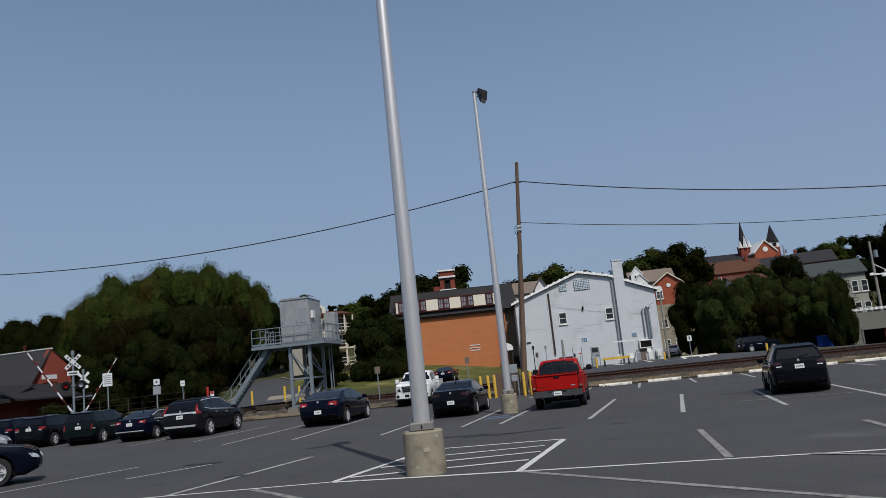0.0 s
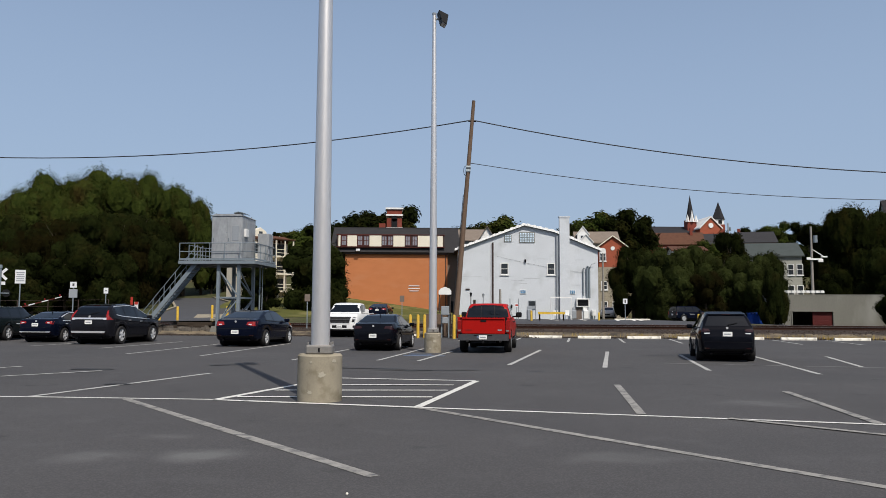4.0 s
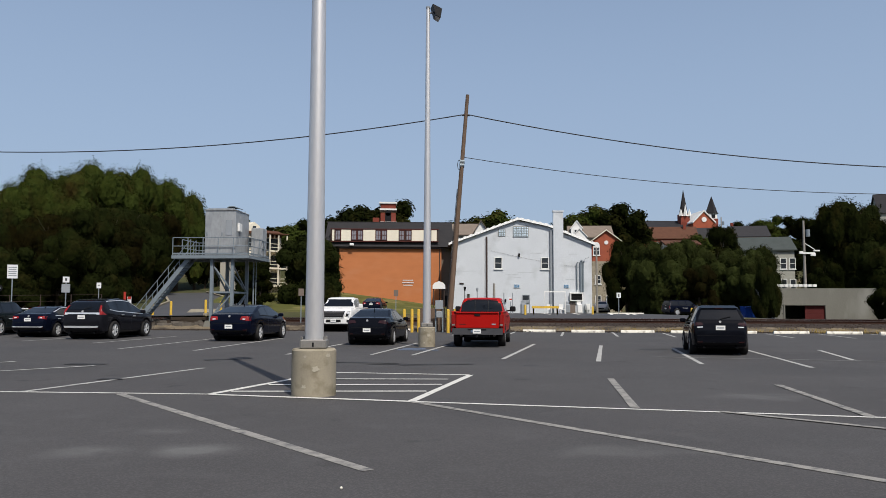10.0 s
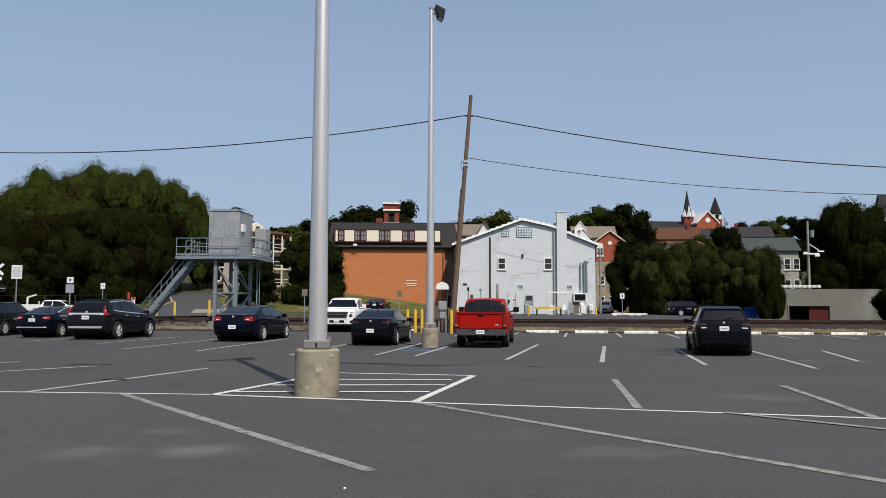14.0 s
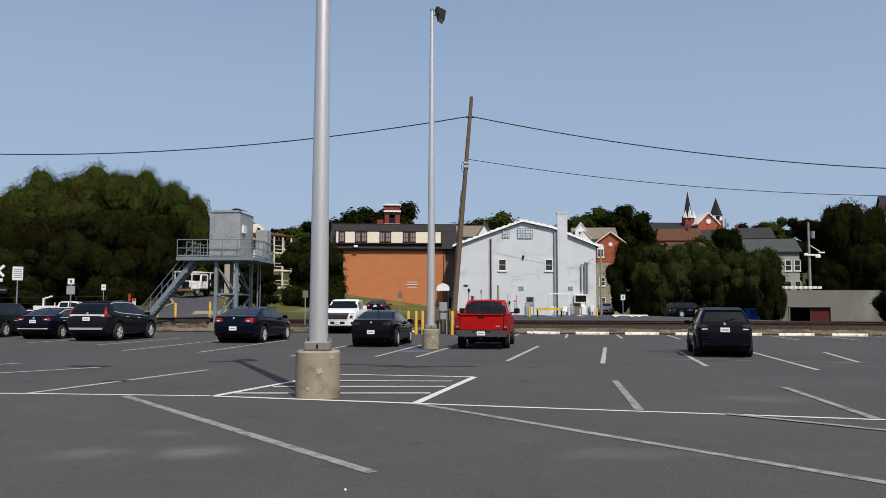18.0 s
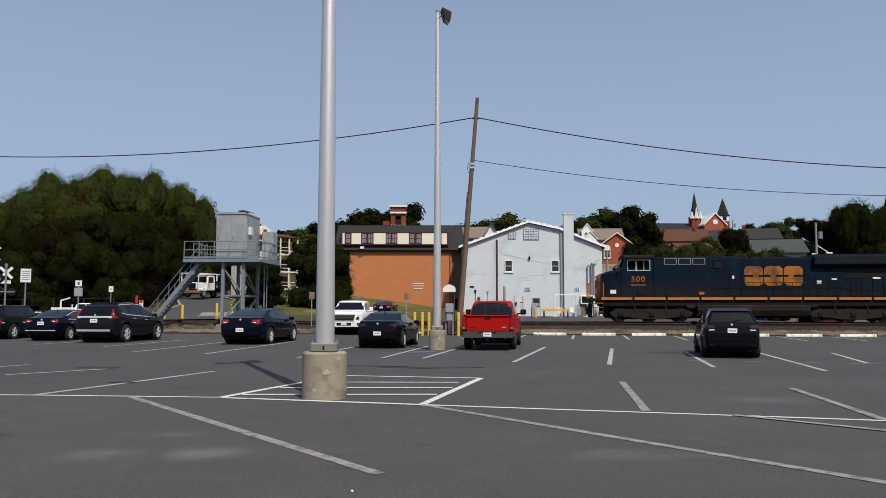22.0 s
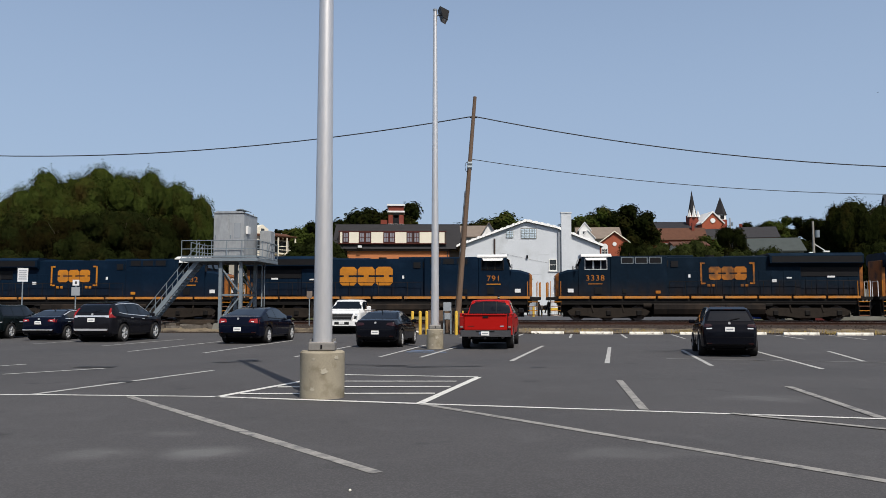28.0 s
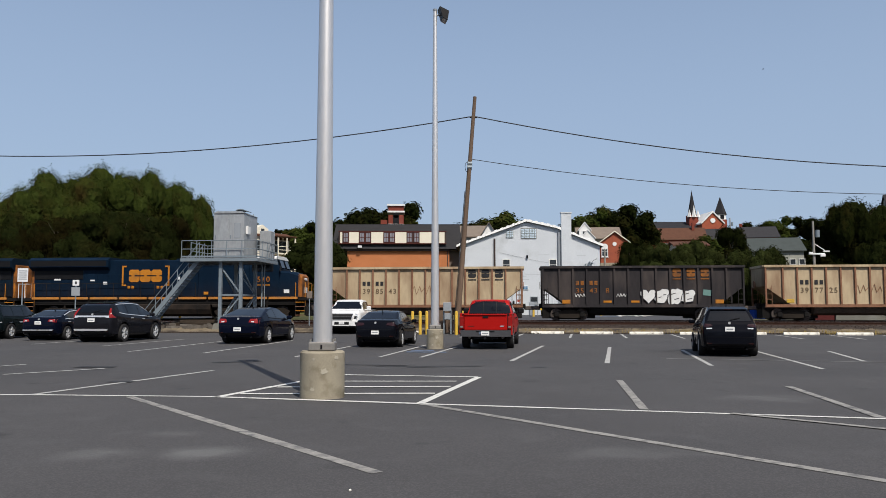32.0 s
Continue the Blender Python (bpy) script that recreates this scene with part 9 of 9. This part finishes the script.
    # ends: porch, steps, pilot, coupler
    for e in (-1, 1):
        bm = bm_new()
        box(bm, (e * 10.55, 0, 1.55), (0.75, 2.9, 0.2))
        part("porch", bm, "loco_black", L)
        bm = bm_new()
        slab(bm, [(e * 10.75, -1.3, 0.3), (e * 10.75, 1.3, 0.3), (e * 10.75, 1.3, 1.3), (e * 10.75, -1.3, 1.3)], (e * 0.08, 0, 0))
        part("pilot", bm, "loco_black", L)
        bm = bm_new()
        box(bm, (e * 10.98, 0, 0.9), (0.34, 0.3, 0.34), bev=0.04), box(bm, (e * 11.08, 0.08, 0.9), (0.16, 0.34, 0.3), bev=0.04)
        part("coupler", bm, "wheel_steel", L)
        for s in (-1, 1):
            st = new("step_well")
            st.parent, st.matrix_basis = L, Matrix.Translation((e * 10.35, s * 1.36, 0))
            bm = bm_new()
            box(bm, (-0.35 * e, 0, 0.95), (0.05, 0.22, 1.2))
            part("step_side", bm, "loco_black", st)
            bm = bm_new()
            box(bm, (0.35 * e, 0, 0.95), (0.05, 0.22, 1.2))
            part("step_side", bm, "loco_black", st)
            for k in range(4):
                bm = bm_new()
                box(bm, (0, 0, 0.38 + 0.31 * k), (0.68, 0.24, 0.045))
                part("step", bm, "loco_yellow" if k % 2 else "hopper_rust", st)
            bm = bm_new()
            ladder_rail(bm, 0.36, -s * -0.06, 1.0, 2.75), ladder_rail(bm, -0.36, s * 0.06, 1.0, 2.75)
            part("grab_rail", bm, "loco_yellow", st)
            bm = bm_new()
            ladder_rail(bm, e * 10.9, s * 0.35, 1.6, 2.7), ladder_rail(bm, e * 10.9, s * 1.2, 1.6, 2.7), rod(bm, (e * 10.9, s * 0.35, 2.7), (e * 10.9, s * 1.2, 2.7), 0.025, n=6)
            part("end_rail", bm, "loco_yellow" if e > 0 else "sign_white", L)
        for k in range(3):
            bm = bm_new()
            rod(bm, (e * 10.86, -0.5 + 0.5 * k, 1.15), (e * 11.05, -0.48 + 0.5 * k, 0.5), 0.03, n=6)
            part("air_hose", bm, "black", L)
    for s in (-1, 1):
        bm = bm_new()
        for k in range(13):
            x = -10.1 + 1.05 * k
            rod(bm, (x, s * 1.44, 1.68), (x, s * 1.44, 2.72), 0.018, n=5)
        rod(bm, (-10.1, s * 1.44, 2.72), (2.5, s * 1.44, 2.72), 0.018, n=5)
        part("walkway_rail", bm, "tank_grime", L)
    # under the frame
    bm = bm_new()
    prof = [(-1.3, 1.22), (-1.42, 1.1), (-1.44, 0.8), (-1.3, 0.45), (-0.9, 0.27), (0.9, 0.27), (1.3, 0.45), (1.44, 0.8), (1.42, 1.1), (1.3, 1.22)]
    slab(bm, [(-3.9, y, z) for y, z in prof], (7.5, 0, 0))
    tank = part("fuel_tank", bm, "tank_grime", L, "dusty rounded fuel tank")
    for x in (-3.0, -0.2, 2.6):
        bm = bm_new()
        slab(bm, [(x, y * 1.012, z - 0.004) for y, z in prof], (0.08, 0, 0))
        part("tank_strap", bm, "loco_black", tank)
    # black box added to stand in for the deep shade under the frame
    bm = bm_new()
    box(bm, (0, 0, 0.92), (20.2, 1.2, 0.75))
    part("underframe", bm, "loco_black", L)
    for s in (-1, 1):
        bm = bm_new()
        box(bm, (0, s * 1.3, 1.2), (20.3, 0.06, 0.16))
        part("side_skirt", bm, "loco_black", L)
    for s in (-1, 1):
        bm = bm_new()
        rod(bm, (3.75, s * 1.2, 1.05), (4.3, s * 1.2, 1.05), 0.2, n=10)
        part("air_tank", bm, "truck_grime", L)
        bm = bm_new()
        rod(bm, (-4.4, s * 1.2, 1.1), (-3.95, s * 1.2, 1.1), 0.18, n=10)
        part("air_tank", bm, "loco_black", L)
    bogie(L, 6.7, (-2.1, 0, 2.1), LOCO_WHEEL, 0.53)
    bogie(L, -6.7, (-2.1, 0, 2.1), LOCO_WHEEL, 0.53)
    # roof
    bm = bm_new()
    box(bm, (2.0, 0, 4.42), (2.6, 1.6, 0.3), bev=0.05)
    part("roof_hatch", bm, blue, L)
    bm = bm_new()
    box(bm, (-3.0, 0, 4.38), (3.2, 1.4, 0.28), bev=0.05)
    part("roof_hatch", bm, blue, L)
    bm = bm_new()
    rod(bm, (-0.6, 0, 4.2), (-0.6, 0, 4.6), 0.3, n=14)
    part("chimney", bm, "loco_black", L)
    bm = bm_new()
    for k in range(3):
        rod(bm, (6.2 + 0.1 * k, 0.3 - 0.15 * k, 4.5), (6.65 + 0.1 * k, 0.3 - 0.15 * k, 4.62), 0.04, 0.09, n=8)
    part("horn", bm, "chrome", L)
    return L


def chunk(bm, x, z, w, h, y, s, cut):
    """A plain block of the side emblem with clipped corners, split by a thin slot."""
    c, g, e = 0.14 * h, 0.05 * h, 0.12 * w * (cut - 1)
    for lo, hi in ((g, h / 2), (-h / 2, -g)):
        a, b = (c, 0) if hi > 0 and lo > 0 else (0, c)
        slab(bm, [(x - w / 2 + b, y, z + lo), (x + w / 2 - b, y, z + lo), (x + w / 2, y, z + lo + b), (x + w / 2, y, z + hi - a), (x + w / 2 - a, y, z + hi), (x - w / 2 + a, y, z + hi), (x - w / 2, y, z + hi - a), (x - w / 2, y, z + lo + b)], (0, s * 0.012, 0))
    slab(bm, [(x + e - w * 0.14, y, z - g), (x + e + w * 0.14, y, z - g), (x + e + w * 0.14, y, z + g), (x + e - w * 0.14, y, z + g)], (0, s * 0.012, 0))


def mark_loco(L, number, big):
    yellow = "loco_yellow_old" if number in ("500", "3445", "3338") else "loco_yellow"
    for cab in [c for c in L.children if c.name.startswith("cab")] if number == "500" else []:
        for c in cab.children:
            if c.name.startswith(("cab_roof", "sun_visor")):
                c.data = c.data.copy()
                c.data.materials[0] = M["tank_grime"]
                tagged(c, "sooty dark brown roof plate")
    for s in (-1, 1):
        for i, digit in enumerate(number):
            dx = 0.34 * (i - (len(number) - 1) / 2)
            strip_text("fleet_digit", digit, 0.56, pose(7.6 - s * dx, s * 1.482, 2.95, 90, 0, 0 if s < 0 else 180), "loco_yellow_old", L, "yellow digit of the fleet number")
        bm = bm_new()
        box(bm, (7.6, s * 1.48, 2.56), (1.0, 0.02, 0.07))
        part("number_bar", bm, yellow, L)
        y, z = s * 1.185, 3.18
        if big:
            for k in range(3):
                bm = bm_new()
                chunk(bm, -1.6 - s * 1.32 * (k - 1), z, 1.24, 1.35, y, s, k)
                part("emblem_block", bm, yellow, L, "chunky yellow emblem block")
        else:
            for k in range(3):
                bm = bm_new()
                chunk(bm, -1.49 - s * 0.86 * (k - 1), z + 0.1, 0.82, 0.92, y, s, k)
                part("emblem_block", bm, yellow, L, "chunky yellow emblem block")
            for x, e in ((-3.25, 1), (0.3, -1)):
                bm = bm_new()
                box(bm, (x, y, z + 0.1), (0.12, 0.02, 1.5)), box(bm, (x + e * 0.14, y, z + 0.8), (0.28, 0.02, 0.11)), box(bm, (x + e * 0.14, y, z - 0.6), (0.28, 0.02, 0.11))
                part("emblem_bracket", bm, yellow, L)
            for x in (-2.75, -2.45, -0.5, -0.2):
                bm = bm_new()
                box(bm, (x, y, z - 0.75), (0.2, 0.02, 0.2))
                part("small_mark", bm, yellow, L)
        for x, z, w, h, yy, mt in ((1.1, 3.1, 0.14, 0.22, 1.19, "sign_white"), (-4.6, 2.75, 0.3, 0.2, 1.19, "sign_white"), (-5.6, 2.95, 0.34, 0.1, 1.19, "sign_white"), (-8.4, 3.02, 0.5, 0.12, 1.11, "sign_white"), (3.3, 1.98, 0.34, 0.2, 1.46, yellow), (5.6, 2.05, 0.26, 0.3, 1.46, "black"), (2.1, 3.95, 0.5, 0.42, 1.19, "black")):
            bm = bm_new()
            box(bm, (x, s * yy, z), (w, 0.03, h))
            part("notice_plate", bm, mt, L)
        bm = bm_new()
        box(bm, (9.3, s * 1.36, 2.1), (0.4, 0.03, 0.26))
        part("notice_plate", bm, "sign_white", L)


LOCO_LEN, U0 = 22.3, -63.4
LOCOS = [("500", 180, True, "loco_blue_old"), ("3445", 180, False, "loco_blue_old"), ("5282", 0, False, "loco_blue"), ("791", 0, True, "loco_blue"), ("3338", 180, False, "loco_blue_old"), ("540", 0, False, "loco_blue")]
train = []
protos = {}
for i, (number, turn, big, blue) in enumerate(LOCOS):
    label = "grimy dark blue locomotive with yellow ends and stripe" if blue == "loco_blue_old" else "dark blue locomotive with yellow ends and stripe"
    if blue not in protos:
        protos[blue] = L = build_loco(blue, Matrix(), label)
        made = L
    else:
        made = copy_thing(protos[blue], Matrix())
    train.append((made, U0 + LOCO_LEN * (i + 0.5), turn))
for (L, u, turn), (number, _, big, _) in zip(train, LOCOS):
    mark_loco(L, number, big)


def build_hopper(dark, m, label):
    """An open-topped coal hopper with outside ribs."""
    H = thing("hopper_car", m, label, "freight car", "hopper cars of the train")
    body, rib = ("hopper_dark", "hopper_dark") if dark else ("hopper_tan", "hopper_rust")
    half, top, low, hl = 1.46, 3.78, 1.08, 6.9
    rib_x = [-hl + 0.06] + [-hl + 1.2 + (2 * hl - 2.4) * k / 12 for k in range(13)] + [hl - 0.06]
    for s in (-1, 1):
        bm = bm_new()
        slab(bm, [(-hl, s * half, 2.35), (-hl + 1.75, s * half, low), (hl - 1.75, s * half, low), (hl, s * half, 2.35), (hl, s * half, top), (-hl, s * half, top)], (0, -s * 0.06, 0))
        part("side_sheet", bm, body, H)
        bm = bm_new()
        box(bm, (0, s * (half + 0.05), top - 0.05), (2 * hl + 0.1, 0.2, 0.16))
        part("top_chord", bm, body if dark else "hopper_tan", H)
        bm = bm_new()
        box(bm, (0, s * (half + 0.03), low - 0.06), (2 * hl, 0.14, 0.2))
        part("side_sill", bm, rib, H)
        for k, x in enumerate(rib_x):
            z0 = low if abs(x) < hl - 1.75 else low + (abs(x) - hl + 1.75) * 0.7
            if k in (0, 14):
                z0 = low
            bm = bm_new()
            box(bm, (x, s * (half + 0.06), (z0 + top - 0.1) / 2), (0.11, 0.12, top - 0.1 - z0))
            part("rib", bm, rib, H)
        for e in (-1, 1):
            bm = bm_new()
            for dx in (0, 0.42):
                rod(bm, (e * (hl - 0.02 - dx), s * (half + 0.1), 1.0), (e * (hl - 0.02 - dx), s * (half + 0.1), 2.4), 0.02, n=5)
            for k in range(4):
                rod(bm, (e * (hl - 0.02), s * (half + 0.1), 1.1 + 0.36 * k), (e * (hl - 0.44), s * (half + 0.1), 1.1 + 0.36 * k), 0.018, n=5)
            part("ladder", bm, rib, H)
    for e in (-1, 1):
        bm = bm_new()
        slab(bm, [(e * hl, -half, top), (e * hl, half, top), (e * hl, half, 2.35), (e * hl, -half, 2.35)], (-e * 0.05, 0, 0))
        part("end_sheet", bm, body, H)
        bm = bm_new()
        slab(bm, [(e * hl, -half + 0.06, 2.35), (e * hl, half - 0.06, 2.35), (e * (hl - 1.75), half - 0.06, low), (e * (hl - 1.75), -half + 0.06, low)], (0, 0, 0.04))
        part("slope_sheet", bm, body, H)
        bm = bm_new()
        box(bm, (e * hl, 0, top - 0.05), (0.2, 2 * half, 0.16))
        part("end_chord", bm, body, H)
        bm = bm_new()
        box(bm, (e * 7.3, 0, 0.88), (0.6, 0.26, 0.28), bev=0.04)
        part("coupler", bm, "wheel_steel", H)
        bm = bm_new()
        rod(bm, (e * (hl - 0.25), 0.6, 1.2), (e * (hl - 0.25), 0.6, 2.6), 0.03), disc(bm, (e * (hl + 0.08), 0.6, 2.5), 0.28, "x", 0.04)
        part("brake_wheel", bm, rib, H)
    bm = bm_new()
    box(bm, (0, 0, 1.02), (14.2, 0.5, 0.34))
    part("centre_sill", bm, "loco_black", H)
    bm = bm_new()
    slab(bm, [(-3.6, -1.3, 1.05), (-3.6, -1.36, 0.8), (-3.6, -1.2, 0.5), (-3.6, -0.9, 0.36), (-3.6, 0.9, 0.36), (-3.6, 1.2, 0.5), (-3.6, 1.36, 0.8), (-3.6, 1.3, 1.05)], (7.2, 0, 0))
    part("tub_bottom", bm, "loco_black" if dark else "tub_grime", H, "rounded tub bottom between the bogies")
    bogie(H, 5.0, (-0.89, 0.89), CAR_WHEEL, 0.42)
    bogie(H, -5.0, (-0.89, 0.89), CAR_WHEEL, 0.42)
    return H


def spray(H, pts, y, holes=()):
    """A silver sprayed shape with a dark outline and small dark counters."""
    bm = bm_new()
    slab(bm, [(x, y, z) for x, z in pts], (0, 0.01, 0))
    g = part("spray_patch", bm, "graffiti", H, "silver sprayed patch")
    bm = bm_new()
    for (x, z), (u, w) in zip(pts, pts[1:] + pts[:1]):
        beam(bm, (x, y - 0.006, z), (u, y - 0.006, w), 0.01, 0.035)
    for x, z, r in holes:
        beam(bm, (x - r, y - 0.006, z - 0.3 * r), (x + r, y - 0.006, z + 0.3 * r), 0.01, 0.05)
    part("spray_outline", bm, "sign_dark", g)


def mark_hopper(H, dark, numbers):
    mat, faint = ("hopper_orange", "hopper_orange") if dark else ("stencil", "stencil_faint")
    y = -1.475
    rib_x = [-6.84] + [-5.7 + 0.95 * k for k in range(13)] + [6.84]
    mid = lambda k: (rib_x[k] + rib_x[k + 1]) / 2
    for j, k in enumerate((9, 10, 11) if dark else (10, 11, 12)):
        bm = bm_new()
        chunk(bm, mid(k), 3.32, 0.56, 0.56, y, -1, j)
        part("emblem_block", bm, mat, H)
        bm = bm_new()
        box(bm, (mid(k), y - 0.005, 2.88), (0.58, 0.012, 0.07))
        part("emblem_underline", bm, mat, H)
    for k in (2, 3):
        for dx in (-0.17, 0.17):
            bm = bm_new()
            box(bm, (mid(k) + dx, y - 0.004, 2.62), (0.22, 0.01, 0.3))
            part("mark_bar", bm, mat if dark else "stencil", H)
    for k, n in zip((2, 3, 4), numbers):
        for i, digit in enumerate(n):
            strip_text("number_digit", digit, 0.5, pose(mid(k) + 0.31 * (i - (len(n) - 1) / 2), y - 0.004, 2.06, 90, 0, 0), faint, H)
    if dark:
        for k in (1, 4, 6, 12):
            bm = bm_new()
            box(bm, (mid(k), y - 0.004, 1.32), (0.56, 0.01, 0.26 if k in (1, 12) else 0.14))
            part("reflector_patch", bm, "loco_yellow", H)
        yy = y - 0.062
        heart = [(0.42 + 0.036 * 16 * math.sin(a) ** 3, 1.74 + 0.036 * (13 * math.cos(a) - 5 * math.cos(2 * a) - 2 * math.cos(3 * a) - math.cos(4 * a))) for a in [2 * math.pi * k / 18 for k in range(18)]]
        spray(H, heart, yy)
        rng2 = random.Random(5)
        for j, (cx, w, h) in enumerate(((1.32, 0.46, 0.5), (2.2, 0.5, 0.56), (3.08, 0.46, 0.44))):
            pts = []
            for k in range(18):
                a = 2 * math.pi * k / 18
                r = (abs(math.cos(a)) ** 4 + abs(math.sin(a)) ** 4) ** -0.25 * rng2.uniform(0.84, 1.08)
                pts.append((cx + w * r * math.cos(a) + 0.12 * math.sin(a), 1.68 + h * r * math.sin(a)))
            spray(H, pts, yy - 0.004 * (j % 2), ((cx - 0.08, 1.86, 0.15), (cx + 0.12, 1.5, 0.16)) if j else ((cx - 0.12, 1.62, 0.1), (cx + 0.2, 1.8, 0.1)))
        for x, w in ((mid(2), 0.7), (mid(5), 0.66)):
            bm = bm_new()
            for q in range(9):
                u = [x - w / 2 + w * (q + i) / 9 for i in (0, 1)]
                v = [1.76 + 0.13 * math.sin(2.3 * (q + i) + x) for i in (0, 1)]
                beam(bm, (u[0], y - 0.01, v[0]), (u[1], y - 0.01, v[1]), 0.01, 0.035)
            part("sprayed_scrawl", bm, "graffiti", H)
        bm = bm_new()
        slab(bm, [(4.1, y - 0.012, 1.75), (4.65, y - 0.012, 1.7), (4.7, y - 0.012, 2.1), (4.15, y - 0.012, 2.15)], (0, 0.008, 0))
        part("spray_patch", bm, "teal", H)
    else:
        bm = bm_new()
        for q in range(14):
            u = [-0.9 + 0.12 * (q + i) for i in (0, 1)]
            v = [2.16 + 0.26 * math.sin(2.1 * (q + i)) + 0.1 * math.cos(5.0 * (q + i)) for i in (0, 1)]
            beam(bm, (u[0], y - 0.01, v[0]), (u[1], y - 0.01, v[1]), 0.01, 0.03)
        part("sprayed_scrawl", bm, "hopper_rust", H)
        for k in (1, 12):
            bm = bm_new()
            box(bm, (mid(k), y - 0.004, 1.36), (0.5, 0.01, 0.24))
            part("reflector_patch", bm, "yellow", H)


HOP_LEN, hop_u = 15.15, 71.15
hop_tan = build_hopper(False, Matrix(), "faded tan ribbed coal hopper car with rusty streaks")
hop_dark = build_hopper(True, Matrix(), "black ribbed coal hopper car with silver spray paint")
hop_tan2 = copy_thing(hop_tan, Matrix())
tagged(hop_tan2, "faded tan ribbed coal hopper car at the rear")
mark_hopper(hop_tan, False, ("39", "85", "43"))
mark_hopper(hop_dark, True, ("35", "43", "8"))
mark_hopper(hop_tan2, False, ("39", "77", "25"))
for i, h in enumerate((hop_tan, hop_dark, hop_tan2)):
    train.append((h, hop_u + HOP_LEN * (i + 0.5), 0))

# a bird far off in the sky
bird = thing("bird", pose(120, 400, 90), "small dark bird flying far off", "bird")
bm = bm_new()
loft(bm, [[(-0.05, -0.9, 0), (0.05, -0.9, 0), (0, -0.9, 0.05)], [(-0.2, 0, -0.1), (0.2, 0, -0.1), (0, 0, 0.15)], [(-0.04, 0.8, 0), (0.04, 0.8, 0), (0, 0.8, 0.05)]])
part("body", bm, "black", bird)
for s in (-1, 1):
    bm = bm_new()
    slab(bm, [(s * 0.1, -0.25, 0), (s * 1.3, -0.1, 0.35), (s * 1.35, 0.15, 0.35), (s * 0.1, 0.35, 0)], (0, 0, 0.03))
    part("wing", bm, "black", bird)


# ---------------- what moves ----------------
SPEED, T_REF = 15.33, 27.0


def motions():
    for ob, u, turn in train:
        rows = []
        for t in (0.0, 8.0, 16.0, 24.0, 32.0):
            p = track_point(u - SPEED * (t - T_REF), FAR_TRACK, RAIL_Z)
            rows.append((t, pose(p.x, p.y, p.z, 0, 0, TRACK_TURN + turn)))
        walk(ob, rows)
    for arm, at_, head, angles in ((gate_near, GATE_1, 172, ((0, 53), (0.5, 48.5), (1, 44), (1.5, 38.5), (2, 32), (2.5, 27), (3, 22), (4, 11), (5, 2.5), (6, 0), (32, 0))),
                                   (gate_far, GATE_2, -8, ((0, 54), (0.5, 50), (1, 46.5), (1.5, 43), (2, 38), (2.5, 32), (3, 26), (4, 14), (5, 4), (6, 0), (32, 0)))):
        walk(arm, [(t, pose(*at_, 0, -a, head)) for t, a in angles])
    walk(service_truck, [(t, pose(x, 66.0, height(x, 66.0) - 0.08, 0, 0, -90)) for t, x in ((0, -74), (10, -42), (12, -35.2), (13, -32.2), (13.5, -30.8), (14.5, -28.8), (15.5, -28.4), (18, -28.4), (20.5, -28.4), (23, -27.2), (32, -27.2))])
    walk(dump_truck, [(t, pose(x, y, height(x, y) + 0.12, 0, 0, a)) for t, x, y, a in ((0, -22.0, 127, 170), (13.2, -22.0, 127, 170), (14.2, -24.6, 117, 166), (15.2, -25.4, 110.5, 172), (16.5, -25.0, 106.2, 170), (17.2, -25.4, 105.2, 165), (18.2, -25.5, 104.6, 160), (32, -25.5, 104.6, 160))])
    walk(bird, [(0, pose(560, 600, 150, 0, 0, 80)), (30, pose(300, 520, 160, 0, 0, 80)), (31.0, pose(272, 510, 162, 0, 0, 80)), (32, pose(246, 500, 163, 0, 0, 80))])


motions()
